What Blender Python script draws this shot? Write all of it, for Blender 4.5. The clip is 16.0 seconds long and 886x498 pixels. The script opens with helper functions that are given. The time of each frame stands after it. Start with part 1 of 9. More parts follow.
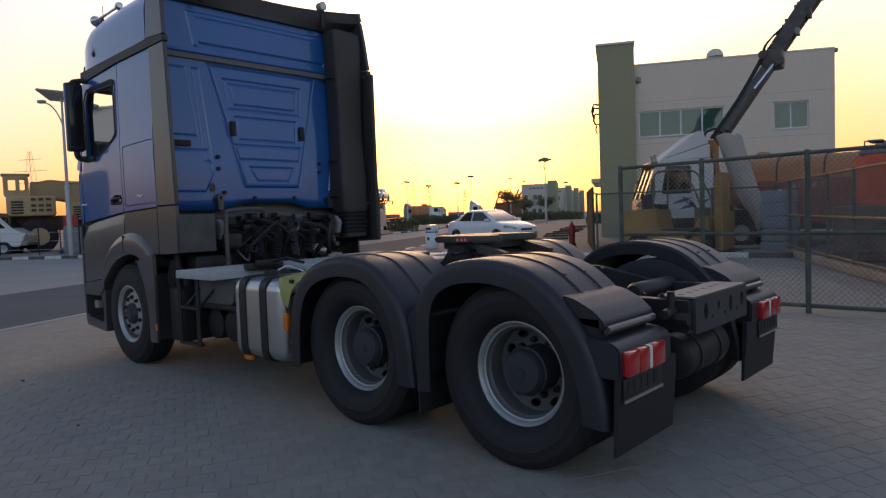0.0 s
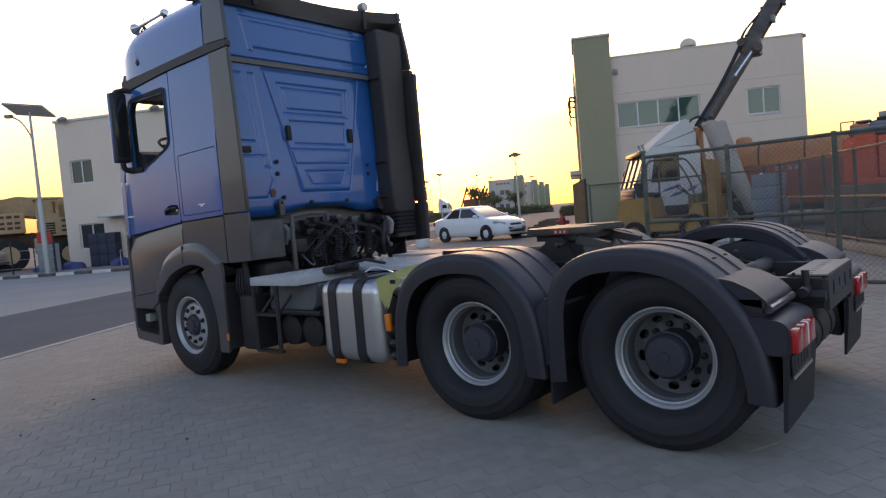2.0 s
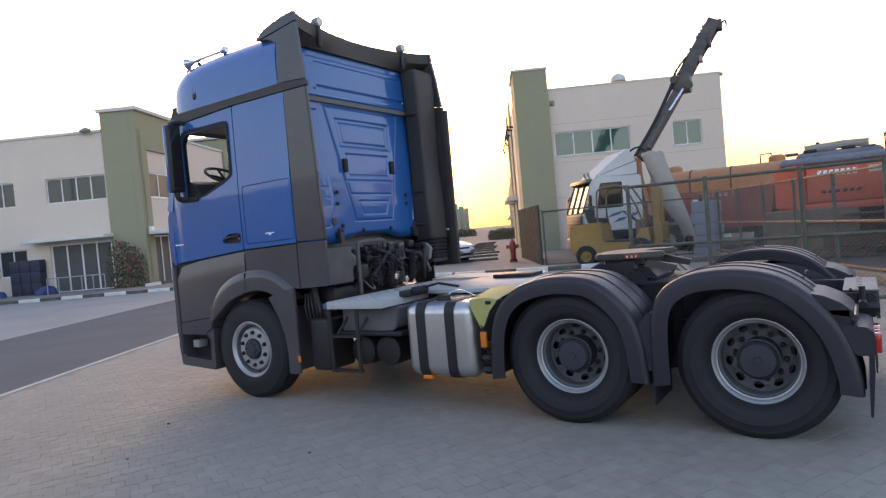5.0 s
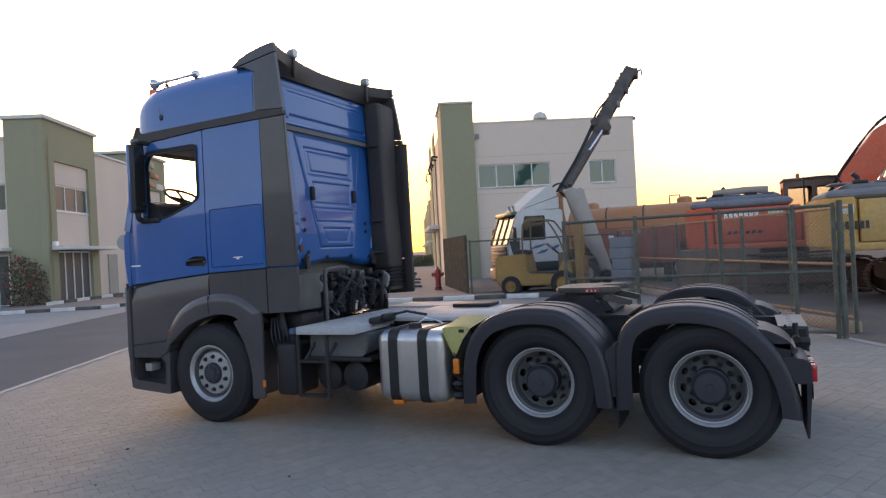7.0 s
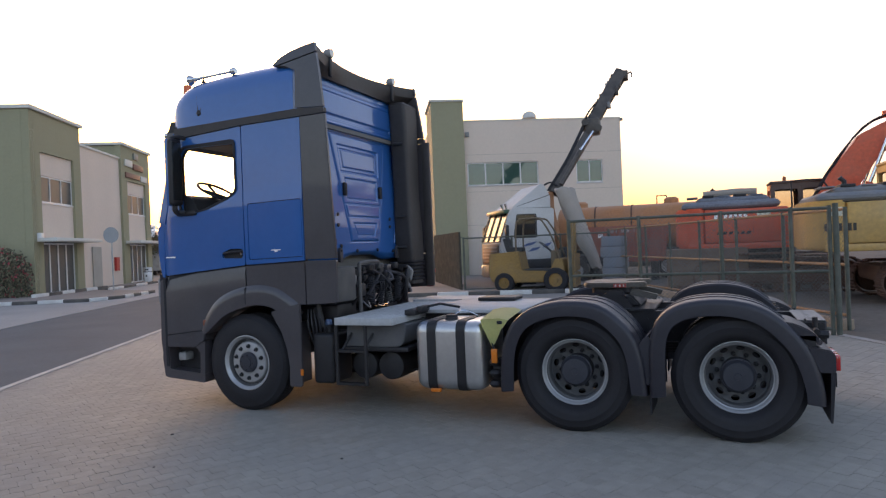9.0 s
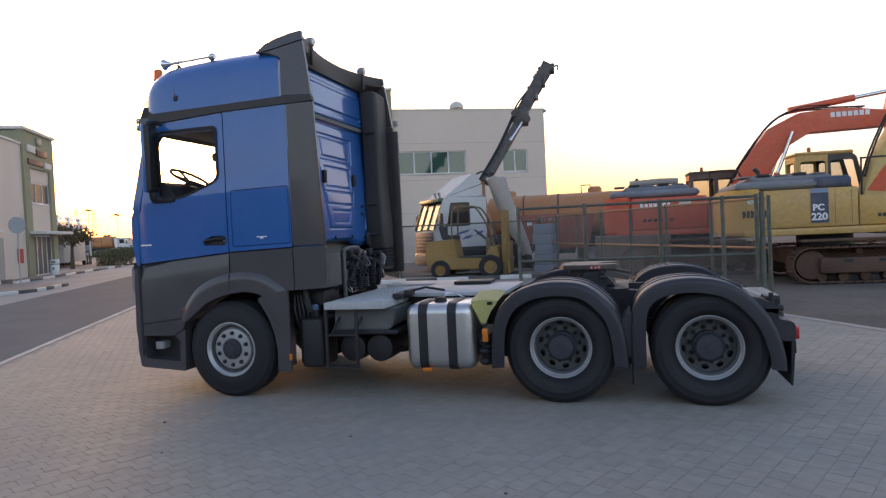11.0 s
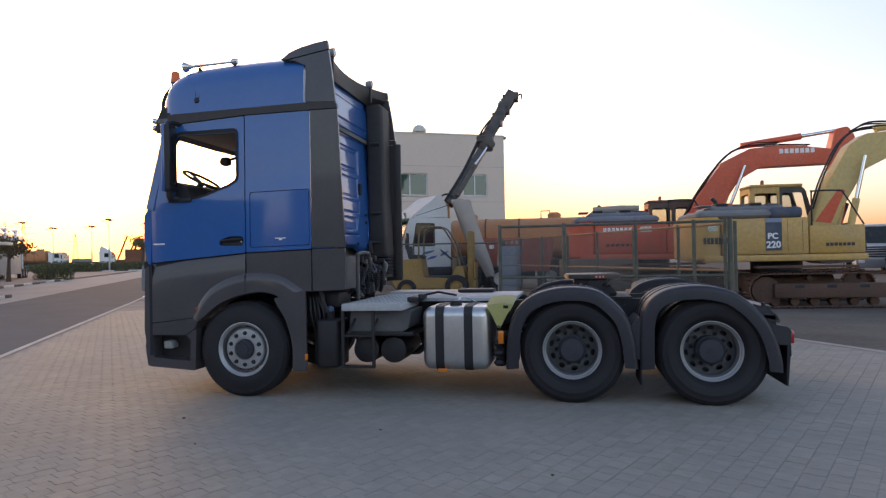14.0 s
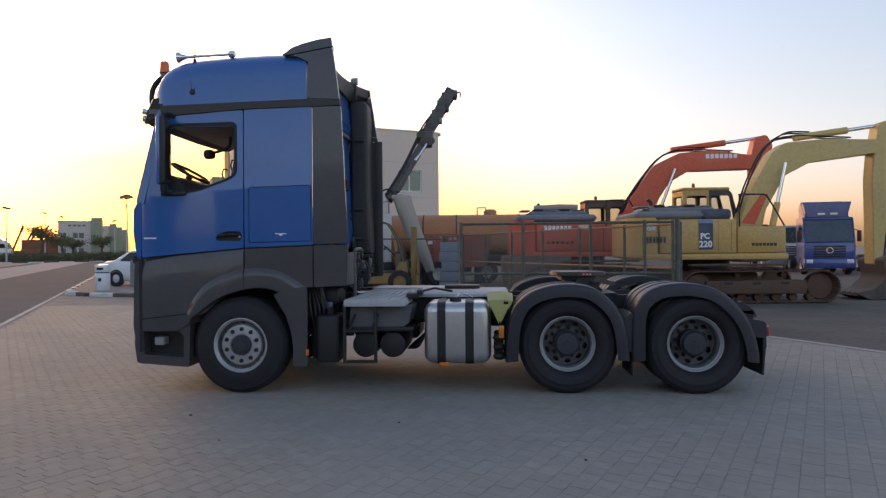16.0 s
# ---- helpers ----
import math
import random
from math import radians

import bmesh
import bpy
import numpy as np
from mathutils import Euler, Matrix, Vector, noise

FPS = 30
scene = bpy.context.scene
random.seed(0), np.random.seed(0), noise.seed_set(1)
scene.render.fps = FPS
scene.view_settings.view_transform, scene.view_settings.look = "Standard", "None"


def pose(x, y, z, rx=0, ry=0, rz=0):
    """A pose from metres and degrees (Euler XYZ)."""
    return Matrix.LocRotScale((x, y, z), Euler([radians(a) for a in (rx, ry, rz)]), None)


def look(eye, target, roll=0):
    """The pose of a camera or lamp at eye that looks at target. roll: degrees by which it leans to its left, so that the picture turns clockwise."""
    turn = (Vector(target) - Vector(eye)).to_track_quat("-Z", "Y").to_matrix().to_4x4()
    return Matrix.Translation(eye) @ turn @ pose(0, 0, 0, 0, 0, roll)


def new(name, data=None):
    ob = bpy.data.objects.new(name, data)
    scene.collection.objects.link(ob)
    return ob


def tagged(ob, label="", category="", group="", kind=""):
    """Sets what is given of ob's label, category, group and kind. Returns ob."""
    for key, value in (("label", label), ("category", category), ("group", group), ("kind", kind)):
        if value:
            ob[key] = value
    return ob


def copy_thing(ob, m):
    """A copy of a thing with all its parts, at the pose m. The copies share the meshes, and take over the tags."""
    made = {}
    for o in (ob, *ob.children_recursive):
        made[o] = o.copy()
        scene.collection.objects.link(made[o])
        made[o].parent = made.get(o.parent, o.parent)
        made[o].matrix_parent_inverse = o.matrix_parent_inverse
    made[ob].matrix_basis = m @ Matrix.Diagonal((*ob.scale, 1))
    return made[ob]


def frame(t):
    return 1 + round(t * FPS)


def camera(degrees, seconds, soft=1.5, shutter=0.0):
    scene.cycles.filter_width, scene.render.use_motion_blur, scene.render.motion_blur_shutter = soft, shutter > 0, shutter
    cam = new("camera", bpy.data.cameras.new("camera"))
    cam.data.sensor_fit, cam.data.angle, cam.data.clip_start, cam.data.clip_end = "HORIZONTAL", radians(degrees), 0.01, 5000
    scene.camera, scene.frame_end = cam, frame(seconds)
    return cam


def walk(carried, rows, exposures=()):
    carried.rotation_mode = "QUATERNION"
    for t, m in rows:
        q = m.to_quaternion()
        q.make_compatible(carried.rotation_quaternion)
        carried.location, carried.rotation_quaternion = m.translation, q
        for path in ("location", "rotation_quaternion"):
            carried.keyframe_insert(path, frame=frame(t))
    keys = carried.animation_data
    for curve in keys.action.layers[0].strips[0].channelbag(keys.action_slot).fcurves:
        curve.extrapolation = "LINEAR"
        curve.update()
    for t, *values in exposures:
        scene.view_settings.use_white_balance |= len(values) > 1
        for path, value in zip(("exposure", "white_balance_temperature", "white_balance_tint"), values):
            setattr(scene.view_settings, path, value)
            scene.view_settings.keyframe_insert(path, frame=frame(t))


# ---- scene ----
cam = camera(67.3, 16.0, 1.3)
PATH = [
    (0, (2.181, -4.096, 1.417), (0.833, -2.621, 1.318), -2.1),
    (0.5, (1.998, -4.302, 1.456), (0.729, -2.757, 1.414), -4.0),
    (1, (1.788, -4.441, 1.448), (0.495, -2.915, 1.445), -3.8),
    (1.5, (1.604, -4.572, 1.481), (0.31, -3.048, 1.423), -4.6),
    (2, (1.453, -4.766, 1.45), (0.181, -3.227, 1.342), -4.8),
    (2.5, (1.283, -5.003, 1.465), (-0.043, -3.511, 1.335), -2.1),
    (3, (1.146, -5.286, 1.525), (0.032, -3.637, 1.328), -1.7),
    (3.5, (1.085, -5.497, 1.605), (-0.036, -3.841, 1.551), -2.8),
    (3.7, (1.053, -5.613, 1.547), (-0.093, -3.975, 1.495), -3.7),
    (5.8, (0.515, -6.261, 1.668), (-0.453, -4.512, 1.608), -4.1),
    (6, (0.551, -6.342, 1.685), (-0.386, -4.576, 1.631), -3.6),
    (6.5, (0.398, -6.404, 1.703), (-0.489, -4.612, 1.732), -5.6),
    (7, (0.31, -6.547, 1.686), (-0.523, -4.729, 1.689), -3.1),
    (7.5, (0.214, -6.722, 1.701), (-0.626, -4.907, 1.664), -4.4),
    (8, (0.136, -6.819, 1.694), (-0.756, -5.03, 1.645), -4.4),
    (8.5, (0.013, -6.931, 1.697), (-0.888, -5.147, 1.631), -4.7),
    (9, (-0.094, -7.031, 1.694), (-0.867, -5.186, 1.685), -2.4),
    (9.2, (-0.136, -7.104, 1.699), (-0.864, -5.241, 1.692), -2.6),
    (11.3, (-0.757, -7.603, 1.688), (-1.284, -5.675, 1.626), -2.8),
    (11.5, (-0.784, -7.654, 1.69), (-1.32, -5.729, 1.616), -3.3),
    (12, (-0.816, -7.717, 1.694), (-1.384, -5.804, 1.57), -4.7),
    (12.5, (-0.962, -7.726, 1.684), (-1.467, -5.792, 1.603), -1.0),
    (13, (-1.058, -7.88, 1.654), (-1.523, -5.936, 1.581), -3.5),
    (13.5, (-1.18, -7.935, 1.602), (-1.598, -5.979, 1.568), -3.9),
    (14, (-1.357, -7.982, 1.507), (-1.73, -6.017, 1.526), -1.1),
    (14.5, (-1.595, -8.085, 1.513), (-1.901, -6.11, 1.443), 0.2),
    (15, (-1.787, -8.206, 1.551), (-2.077, -6.227, 1.534), -0.8),
    (15.5, (-1.991, -8.256, 1.543), (-2.218, -6.269, 1.508), -2.2),
    (16, (-2.212, -8.299, 1.547), (-2.341, -6.303, 1.547), -0.5),
]
EXPOSURES = [(0.0, 1.13, 7150, 27), (0.5, 1.3, 7150, 27), (1.0, 1.48, 7150, 27), (2.0, 1.75, 7240, 28.3), (2.5, 2.1, 7340, 28.3), (3.5, 2.42, 7340, 28.3), (6.0, 2.2, 7340, 28.3), (7.0, 2.08, 7340, 28.3), (9.0, 2.0, 7340, 28.3), (12.5, 2.02, 7340, 28.3), (14.0, 1.86, 7340, 28.3), (15.5, 1.68, 7340, 28.3), (16.0, 1.63, 7340, 28.3)]
walk(cam, [(t, look(eye, target, roll)) for t, eye, target, roll in PATH], EXPOSURES)

# ---- world, sun, exposure ----
SUN_AZ, SUN_EL = 40.0, 7.0          # degrees left of +y, and above the horizon
world = bpy.data.worlds.new("dusk_sky")
scene.world = world
world.use_nodes = True
wn = world.node_tree.nodes
sky = wn.new("ShaderNodeTexSky")
sky.sky_type = "NISHITA"
sky.sun_disc = False
sky.sun_elevation = radians(SUN_EL)
sky.sun_rotation = radians(-SUN_AZ)
sky.air_density, sky.dust_density, sky.ozone_density = 1.0, 2.0, 1.6
# dust haze: reddens and dims the sky towards the horizon, most of all towards the sun
tc = wn.new("ShaderNodeTexCoord")
sep = wn.new("ShaderNodeSeparateXYZ")
ramp = wn.new("ShaderNodeValToRGB")
haze = wn.new("ShaderNodeMix")
haze.data_type, haze.blend_type = "RGBA", "MULTIPLY"
haze.inputs["Factor"].default_value = 1.0
stops = ((0.0, (0.66, 0.46, 0.48)), (0.06, (0.78, 0.60, 0.60)), (0.16, (0.88, 0.77, 0.75)), (0.30, (0.96, 0.93, 0.90)), (0.5, (1.0, 1.0, 1.0)))
while len(ramp.color_ramp.elements) < len(stops):
    ramp.color_ramp.elements.new(0.5)
for e, (p, c) in zip(ramp.color_ramp.elements, stops):
    e.position, e.color = p, (*c, 1)
wl_ = world.node_tree.links.new
wl_(tc.outputs["Generated"], sep.inputs[0])
wl_(sep.outputs["Z"], ramp.inputs["Fac"])
away = wn.new("ShaderNodeVectorMath")
away.operation = "DOT_PRODUCT"
away.inputs[1].default_value = (-math.sin(radians(SUN_AZ)), math.cos(radians(SUN_AZ)), 0.0)
turn_ = wn.new("ShaderNodeMapRange")
turn_.interpolation_type = "SMOOTHSTEP"
turn_.inputs["From Min"].default_value, turn_.inputs["From Max"].default_value = -0.5, 0.95
turn_.inputs["To Min"].default_value, turn_.inputs["To Max"].default_value = 0.12, 1.0
wl_(tc.outputs["Generated"], away.inputs[0])
wl_(away.outputs["Value"], turn_.inputs["Value"])
wl_(turn_.outputs[0], haze.inputs["Factor"])
wl_(sky.outputs[0], haze.inputs["A"])
wl_(ramp.outputs["Color"], haze.inputs["B"])
# the low sun itself is veiled: a deeper dust band round its bearing
veil = wn.new("ShaderNodeValToRGB")
deep = wn.new("ShaderNodeMix")
deep.data_type, deep.blend_type = "RGBA", "MULTIPLY"
vstops = ((0.0, (0.44, 0.33, 0.30)), (0.03, (0.42, 0.345, 0.23)), (0.06, (0.42, 0.36, 0.20)), (0.12, (0.46, 0.425, 0.21)), (0.18, (0.58, 0.56, 0.35)), (0.28, (0.82, 0.81, 0.75)), (0.42, (1.0, 1.0, 1.0)))
while len(veil.color_ramp.elements) < len(vstops):
    veil.color_ramp.elements.new(0.5)
for e, (p, c) in zip(veil.color_ramp.elements, vstops):
    e.position, e.color = p, (*c, 1)
wl_(sep.outputs["Z"], veil.inputs["Fac"])
near_sun = wn.new("ShaderNodeMapRange")
near_sun.interpolation_type = "SMOOTHSTEP"
near_sun.inputs["From Min"].default_value, near_sun.inputs["From Max"].default_value = 0.68, 0.98
wl_(away.outputs["Value"], near_sun.inputs["Value"])
wl_(near_sun.outputs[0], deep.inputs["Factor"])
wl_(haze.outputs["Result"], deep.inputs["A"])
wl_(veil.outputs["Color"], deep.inputs["B"])
# away from the sun the low haze is rosy rather than orange
rosy = wn.new("ShaderNodeMix")
rosy.data_type, rosy.blend_type = "RGBA", "MULTIPLY"
rosy.inputs["B"].default_value = (0.99, 1.04, 1.30, 1)
low = wn.new("ShaderNodeMapRange")
low.interpolation_type = "SMOOTHSTEP"
low.inputs["From Min"].default_value, low.inputs["From Max"].default_value = 0.22, 0.0
wl_(sep.outputs["Z"], low.inputs["Value"])
off_sun = wn.new("ShaderNodeMapRange")
off_sun.interpolation_type = "SMOOTHSTEP"
off_sun.inputs["From Min"].default_value, off_sun.inputs["From Max"].default_value = 0.85, 0.35
wl_(away.outputs["Value"], off_sun.inputs["Value"])
both_ = wn.new("ShaderNodeMath")
both_.operation = "MULTIPLY"
wl_(low.outputs[0], both_.inputs[0])
wl_(off_sun.outputs[0], both_.inputs[1])
wl_(both_.outputs[0], rosy.inputs["Factor"])
wl_(deep.outputs["Result"], rosy.inputs["A"])
wl_(rosy.outputs["Result"], wn["Background"].inputs[0])
wn["Background"].inputs[1].default_value = 0.15
sun_data = bpy.data.lights.new("sun", "SUN")
sun_data.energy, sun_data.angle, sun_data.color = 0.18, radians(25.0), (1.0, 0.76, 0.52)
sun = new("sun", sun_data)
sun.matrix_world = look((0, 0, 30), (30 * math.sin(radians(SUN_AZ)), -30 * math.cos(radians(SUN_AZ)), 30 - 30 * math.tan(radians(SUN_EL))))

# ---- materials ----
MATS = {}


def mat(name, color, rough=0.6, metal=0.0, vary=0.12, scale=6.0, bump=0.0, bump_scale=60.0, coat=0.0, dust=0.0, dust_color=(0.32, 0.27, 0.22), emit=0.0, random=0.0, world=False, trans=0.0, spec=0.5):
    """A procedural surface: base colour with broad and fine variation, dust in patches, fine relief."""
    if name in MATS:
        return MATS[name]
    m = bpy.data.materials.new(name)
    m.use_nodes = True
    nt = m.node_tree
    n, link = nt.nodes, nt.links.new
    bs = n["Principled BSDF"]
    bs.inputs["Roughness"].default_value, bs.inputs["Metallic"].default_value = rough, metal
    bs.inputs["Specular IOR Level"].default_value = spec
    if coat:
        bs.inputs["Coat Weight"].default_value, bs.inputs["Coat Roughness"].default_value = coat, 0.06
    if trans:
        bs.inputs["Transmission Weight"].default_value = trans
    tc = n.new("ShaderNodeTexCoord")
    where = n.new("ShaderNodeNewGeometry").outputs["Position"] if world else tc.outputs["Object"]
    big, fine = n.new("ShaderNodeTexNoise"), n.new("ShaderNodeTexNoise")
    big.inputs["Scale"].default_value, big.inputs["Detail"].default_value = scale * 0.25, 5.0
    fine.inputs["Scale"].default_value, fine.inputs["Detail"].default_value = scale * 6, 4.0
    for t in (big, fine):
        link(where, t.inputs["Vector"])
    add = n.new("ShaderNodeMath")
    add.operation = "ADD"
    link(big.outputs[0], add.inputs[0])
    link(fine.outputs[0], add.inputs[1])
    ramp = n.new("ShaderNodeMapRange")
    ramp.inputs["From Min"].default_value, ramp.inputs["From Max"].default_value = 0.65, 1.35
    ramp.inputs["To Min"].default_value, ramp.inputs["To Max"].default_value = 1 - vary, 1 + vary
    link(add.outputs[0], ramp.inputs["Value"])
    mul = n.new("ShaderNodeMix")
    mul.data_type, mul.blend_type = "RGBA", "MULTIPLY"
    mul.inputs["Factor"].default_value = 1.0
    mul.inputs["A"].default_value = (*color, 1)
    out = ramp.outputs[0]
    if random:
        info = n.new("ShaderNodeObjectInfo")
        geo = n.new("ShaderNodeNewGeometry")
        both = n.new("ShaderNodeMath")
        both.operation = "ADD"
        link(info.outputs["Random"], both.inputs[0])
        link(geo.outputs["Random Per Island"], both.inputs[1])
        wrap = n.new("ShaderNodeMath")
        wrap.operation = "FRACT"
        link(both.outputs[0], wrap.inputs[0])
        rr = n.new("ShaderNodeMapRange")
        rr.inputs["To Min"].default_value, rr.inputs["To Max"].default_value = 1 - random, 1 + random
        link(wrap.outputs[0], rr.inputs["Value"])
        mm = n.new("ShaderNodeMath")
        mm.operation = "MULTIPLY"
        link(out, mm.inputs[0])
        link(rr.outputs[0], mm.inputs[1])
        out = mm.outputs[0]
    link(out, mul.inputs["B"])
    col = mul.outputs["Result"]
    if dust:
        dn = n.new("ShaderNodeTexNoise")
        dn.inputs["Scale"].default_value, dn.inputs["Detail"].default_value = scale * 0.6, 8.0
        link(where, dn.inputs["Vector"])
        dr = n.new("ShaderNodeMapRange")
        dr.inputs["From Min"].default_value, dr.inputs["From Max"].default_value = 0.42, 0.68
        dr.inputs["To Min"].default_value, dr.inputs["To Max"].default_value = dust * 0.25, dust
        link(dn.outputs[0], dr.inputs["Value"])
        mx = n.new("ShaderNodeMix")
        mx.data_type = "RGBA"
        mx.inputs["B"].default_value = (*dust_color, 1)
        link(dr.outputs[0], mx.inputs["Factor"])
        link(col, mx.inputs["A"])
        col = mx.outputs["Result"]
        rg = n.new("ShaderNodeMapRange")
        rg.inputs["To Min"].default_value, rg.inputs["To Max"].default_value = rough, min(1.0, rough + 0.35)
        link(dr.outputs[0], rg.inputs["Value"])
        link(rg.outputs[0], bs.inputs["Roughness"])
    link(col, bs.inputs["Base Color"])
    if bump:
        bn = n.new("ShaderNodeTexNoise")
        bn.inputs["Scale"].default_value, bn.inputs["Detail"].default_value = bump_scale, 3.0
        link(where, bn.inputs["Vector"])
        bp = n.new("ShaderNodeBump")
        bp.inputs["Strength"].default_value, bp.inputs["Distance"].default_value = bump, 0.01
        link(bn.outputs[0], bp.inputs["Height"])
        link(bp.outputs[0], bs.inputs["Normal"])
    if emit:
        bs.inputs["Emission Color"].default_value = (*color, 1)
        bs.inputs["Emission Strength"].default_value = emit
    MATS[name] = m
    return m


BLUE = mat("blue_paint", (0.005, 0.108, 0.35), 0.32, vary=0.06, coat=1.0, spec=0.22, dust=0.05, dust_color=(0.20, 0.22, 0.26), scale=3)
BLUE.node_tree.nodes["Principled BSDF"].inputs["Coat IOR"].default_value = 1.58
GREY_PLASTIC = mat("grey_plastic", (0.054, 0.048, 0.054), 0.28, vary=0.1, coat=0.4, dust=0.12, dust_color=(0.15, 0.145, 0.145), scale=4, bump=0.06, bump_scale=300)
BLACK_PLASTIC = mat("black_plastic", (0.012, 0.0105, 0.0125), 0.5, vary=0.2, dust=0.10, dust_color=(0.08, 0.078, 0.08), bump=0.1, bump_scale=200)
# black plastic, its colour lifted to stand in for veiling glare
DUCT = mat("glare_lifted_plastic", (0.040, 0.034, 0.033), 0.55, vary=0.2, dust=0.15, dust_color=(0.12, 0.10, 0.09), scale=3, bump=0.1, bump_scale=200)
GUARD = mat("mudguard_plastic", (0.0188, 0.0172, 0.0250), 0.42, vary=0.15, dust=0.10, dust_color=(0.09, 0.09, 0.095), scale=5, bump=0.12, bump_scale=250)
TYRE = mat("tyre_rubber", (0.0118, 0.0106, 0.0140), 0.7, vary=0.2, dust=0.08, dust_color=(0.07, 0.066, 0.064), scale=5, bump=0.2, bump_scale=120)
RIM = mat("silver_rim", (0.45, 0.455, 0.465), 0.42, metal=0.5, vary=0.12, dust=0.3, dust_color=(0.22, 0.2, 0.18), scale=8)
SHEET = mat("weathered_sheet", (0.050, 0.050, 0.042), 0.9, vary=0.2, spec=0.12, dust=0.2)
# darker rim grey: the shade inside the wheel dish is put into this colour
RIM_DISC = mat("shaded_dish_grey", (0.145, 0.145, 0.15), 0.5, metal=0.2, vary=0.15, dust=0.3, dust_color=(0.15, 0.145, 0.14), scale=8)
NUT = mat("dark_wheel_steel", (0.012, 0.012, 0.014), 0.5, vary=0.2)
HUB = mat("dark_hub", (0.034, 0.036, 0.047), 0.5, metal=0.1, vary=0.2, dust=0.15, dust_color=(0.09, 0.09, 0.10), scale=10)
STEEL = mat("dark_steel", (0.021, 0.019, 0.022), 0.5, metal=0.2, vary=0.25, dust=0.14, dust_color=(0.10, 0.095, 0.09), scale=7)
FIFTH = mat("greasy_plate", (0.085, 0.078, 0.070), 0.5, metal=0.4, vary=0.35, dust=0.3, dust_color=(0.09, 0.07, 0.06), scale=9)
ALU = mat("brushed_aluminium", (0.62, 0.615, 0.61), 0.29, metal=0.92, vary=0.08, dust=0.14, scale=4, bump=0.05)
ALU_DECK = mat("aluminium_tread", (0.46, 0.465, 0.47), 0.6, vary=0.15, spec=0.3, dust=0.4, dust_color=(0.34, 0.335, 0.33), scale=5)
CHROME = mat("chrome", (0.7, 0.7, 0.7), 0.15, metal=1.0, vary=0.05)
RUBBER = mat("black_rubber", (0.0150, 0.0140, 0.0180), 0.7, vary=0.2)
ORANGE = mat("orange_reflector", (0.72, 0.17, 0.008), 0.3, vary=0.05, coat=0.5)
RED_LENS = mat("red_lens", (0.50, 0.012, 0.012), 0.18, vary=0.05, coat=0.8)
WHITE_LENS = mat("white_lens", (0.75, 0.72, 0.68), 0.15, vary=0.05, coat=0.8)
YELLOW_SHEET = mat("yellow_plastic_sheet", (0.62, 0.60, 0.24), 0.5, vary=0.1, bump=0.2, bump_scale=20)
LIGHT_GREY = mat("grey_part", (0.22, 0.23, 0.24), 0.5, vary=0.2, dust=0.3)
TRIM_IN = mat("cab_lining", (0.16, 0.155, 0.15), 0.8, vary=0.1)
DASH = mat("dashboard", (0.03, 0.03, 0.032), 0.6)
WHITE = mat("white_paint", (0.72, 0.73, 0.74), 0.35, vary=0.05, coat=0.4, dust=0.12)
KERB_W = mat("white_kerb_paint", (0.70, 0.69, 0.66), 0.7, vary=0.12, dust=0.3, scale=4)
KERB_B = mat("black_kerb_paint", (0.04, 0.04, 0.042), 0.7, vary=0.25, dust=0.3, scale=4)
WALL = mat("cream_render", (0.70, 0.575, 0.485), 0.85, vary=0.05, scale=1.2, bump=0.15, bump_scale=40, dust=0.15, dust_color=(0.55, 0.49, 0.42))
GREEN_WALL = mat("green_render", (0.295, 0.278, 0.178), 0.85, vary=0.06, scale=1.2, bump=0.15, bump_scale=40, dust=0.15, dust_color=(0.36, 0.34, 0.24))
COPING = mat("coping", (0.62, 0.60, 0.55), 0.8, vary=0.08)
WIN_FRAME = mat("white_frame", (0.70, 0.70, 0.70), 0.45, vary=0.04)
GREY_GLASS = mat("grey_window_glass", (0.028, 0.042, 0.043), 0.08, vary=0.15, scale=2.0)
SHADED_GLASS = mat("curtained_glass", (0.10, 0.10, 0.095), 0.35, vary=0.15, scale=2.0, spec=0.25)
WIN_GLASS = mat("green_window_glass", (0.03, 0.085, 0.07), 0.05, vary=0.1, scale=1.0, coat=0.6)
DARK_GLASS = mat("dark_glass", (0.02, 0.022, 0.024), 0.05, vary=0.1)
FENCE_GREEN = mat("green_fence_paint", (0.05, 0.068, 0.055), 0.65, vary=0.2, dust=0.3, scale=8)
RUST_RAIL = mat("rusty_rail", (0.30, 0.14, 0.05), 0.7, vary=0.25, dust=0.3)
WIRE = mat("wire", (0.12, 0.125, 0.12), 0.6, vary=0.1)
EX_RED = mat("excavator_orange", (0.70, 0.088, 0.028), 0.55, vary=0.2, dust=0.18, scale=2, coat=0.2)
EX_YEL = mat("excavator_yellow", (0.60, 0.335, 0.08), 0.55, vary=0.2, dust=0.25, scale=2, coat=0.2)
TANK_OR = mat("tank_orange", (0.50, 0.19, 0.065), 0.5, vary=0.18, dust=0.3, scale=2)
RUST = mat("rust_track", (0.115, 0.058, 0.040), 0.85, vary=0.4, dust=0.3, dust_color=(0.14, 0.095, 0.075), scale=5, bump=0.3)
FORK_YEL = mat("forklift_yellow", (0.30, 0.165, 0.04), 0.65, vary=0.35, dust=0.4, dust_color=(0.20, 0.16, 0.12), scale=4)
HYD_RED = mat("hydrant_red", (0.34, 0.018, 0.016), 0.55, vary=0.15, dust=0.2, scale=10)
CRANE = mat("crane_dark", (0.045, 0.038, 0.036), 0.5, vary=0.25, dust=0.2)
TARP = mat("canvas_tarp", (0.35, 0.305, 0.265), 0.9, vary=0.12, bump=0.3, bump_scale=8)
GALV = mat("galvanised", (0.40, 0.40, 0.40), 0.5, metal=0.4, vary=0.1)
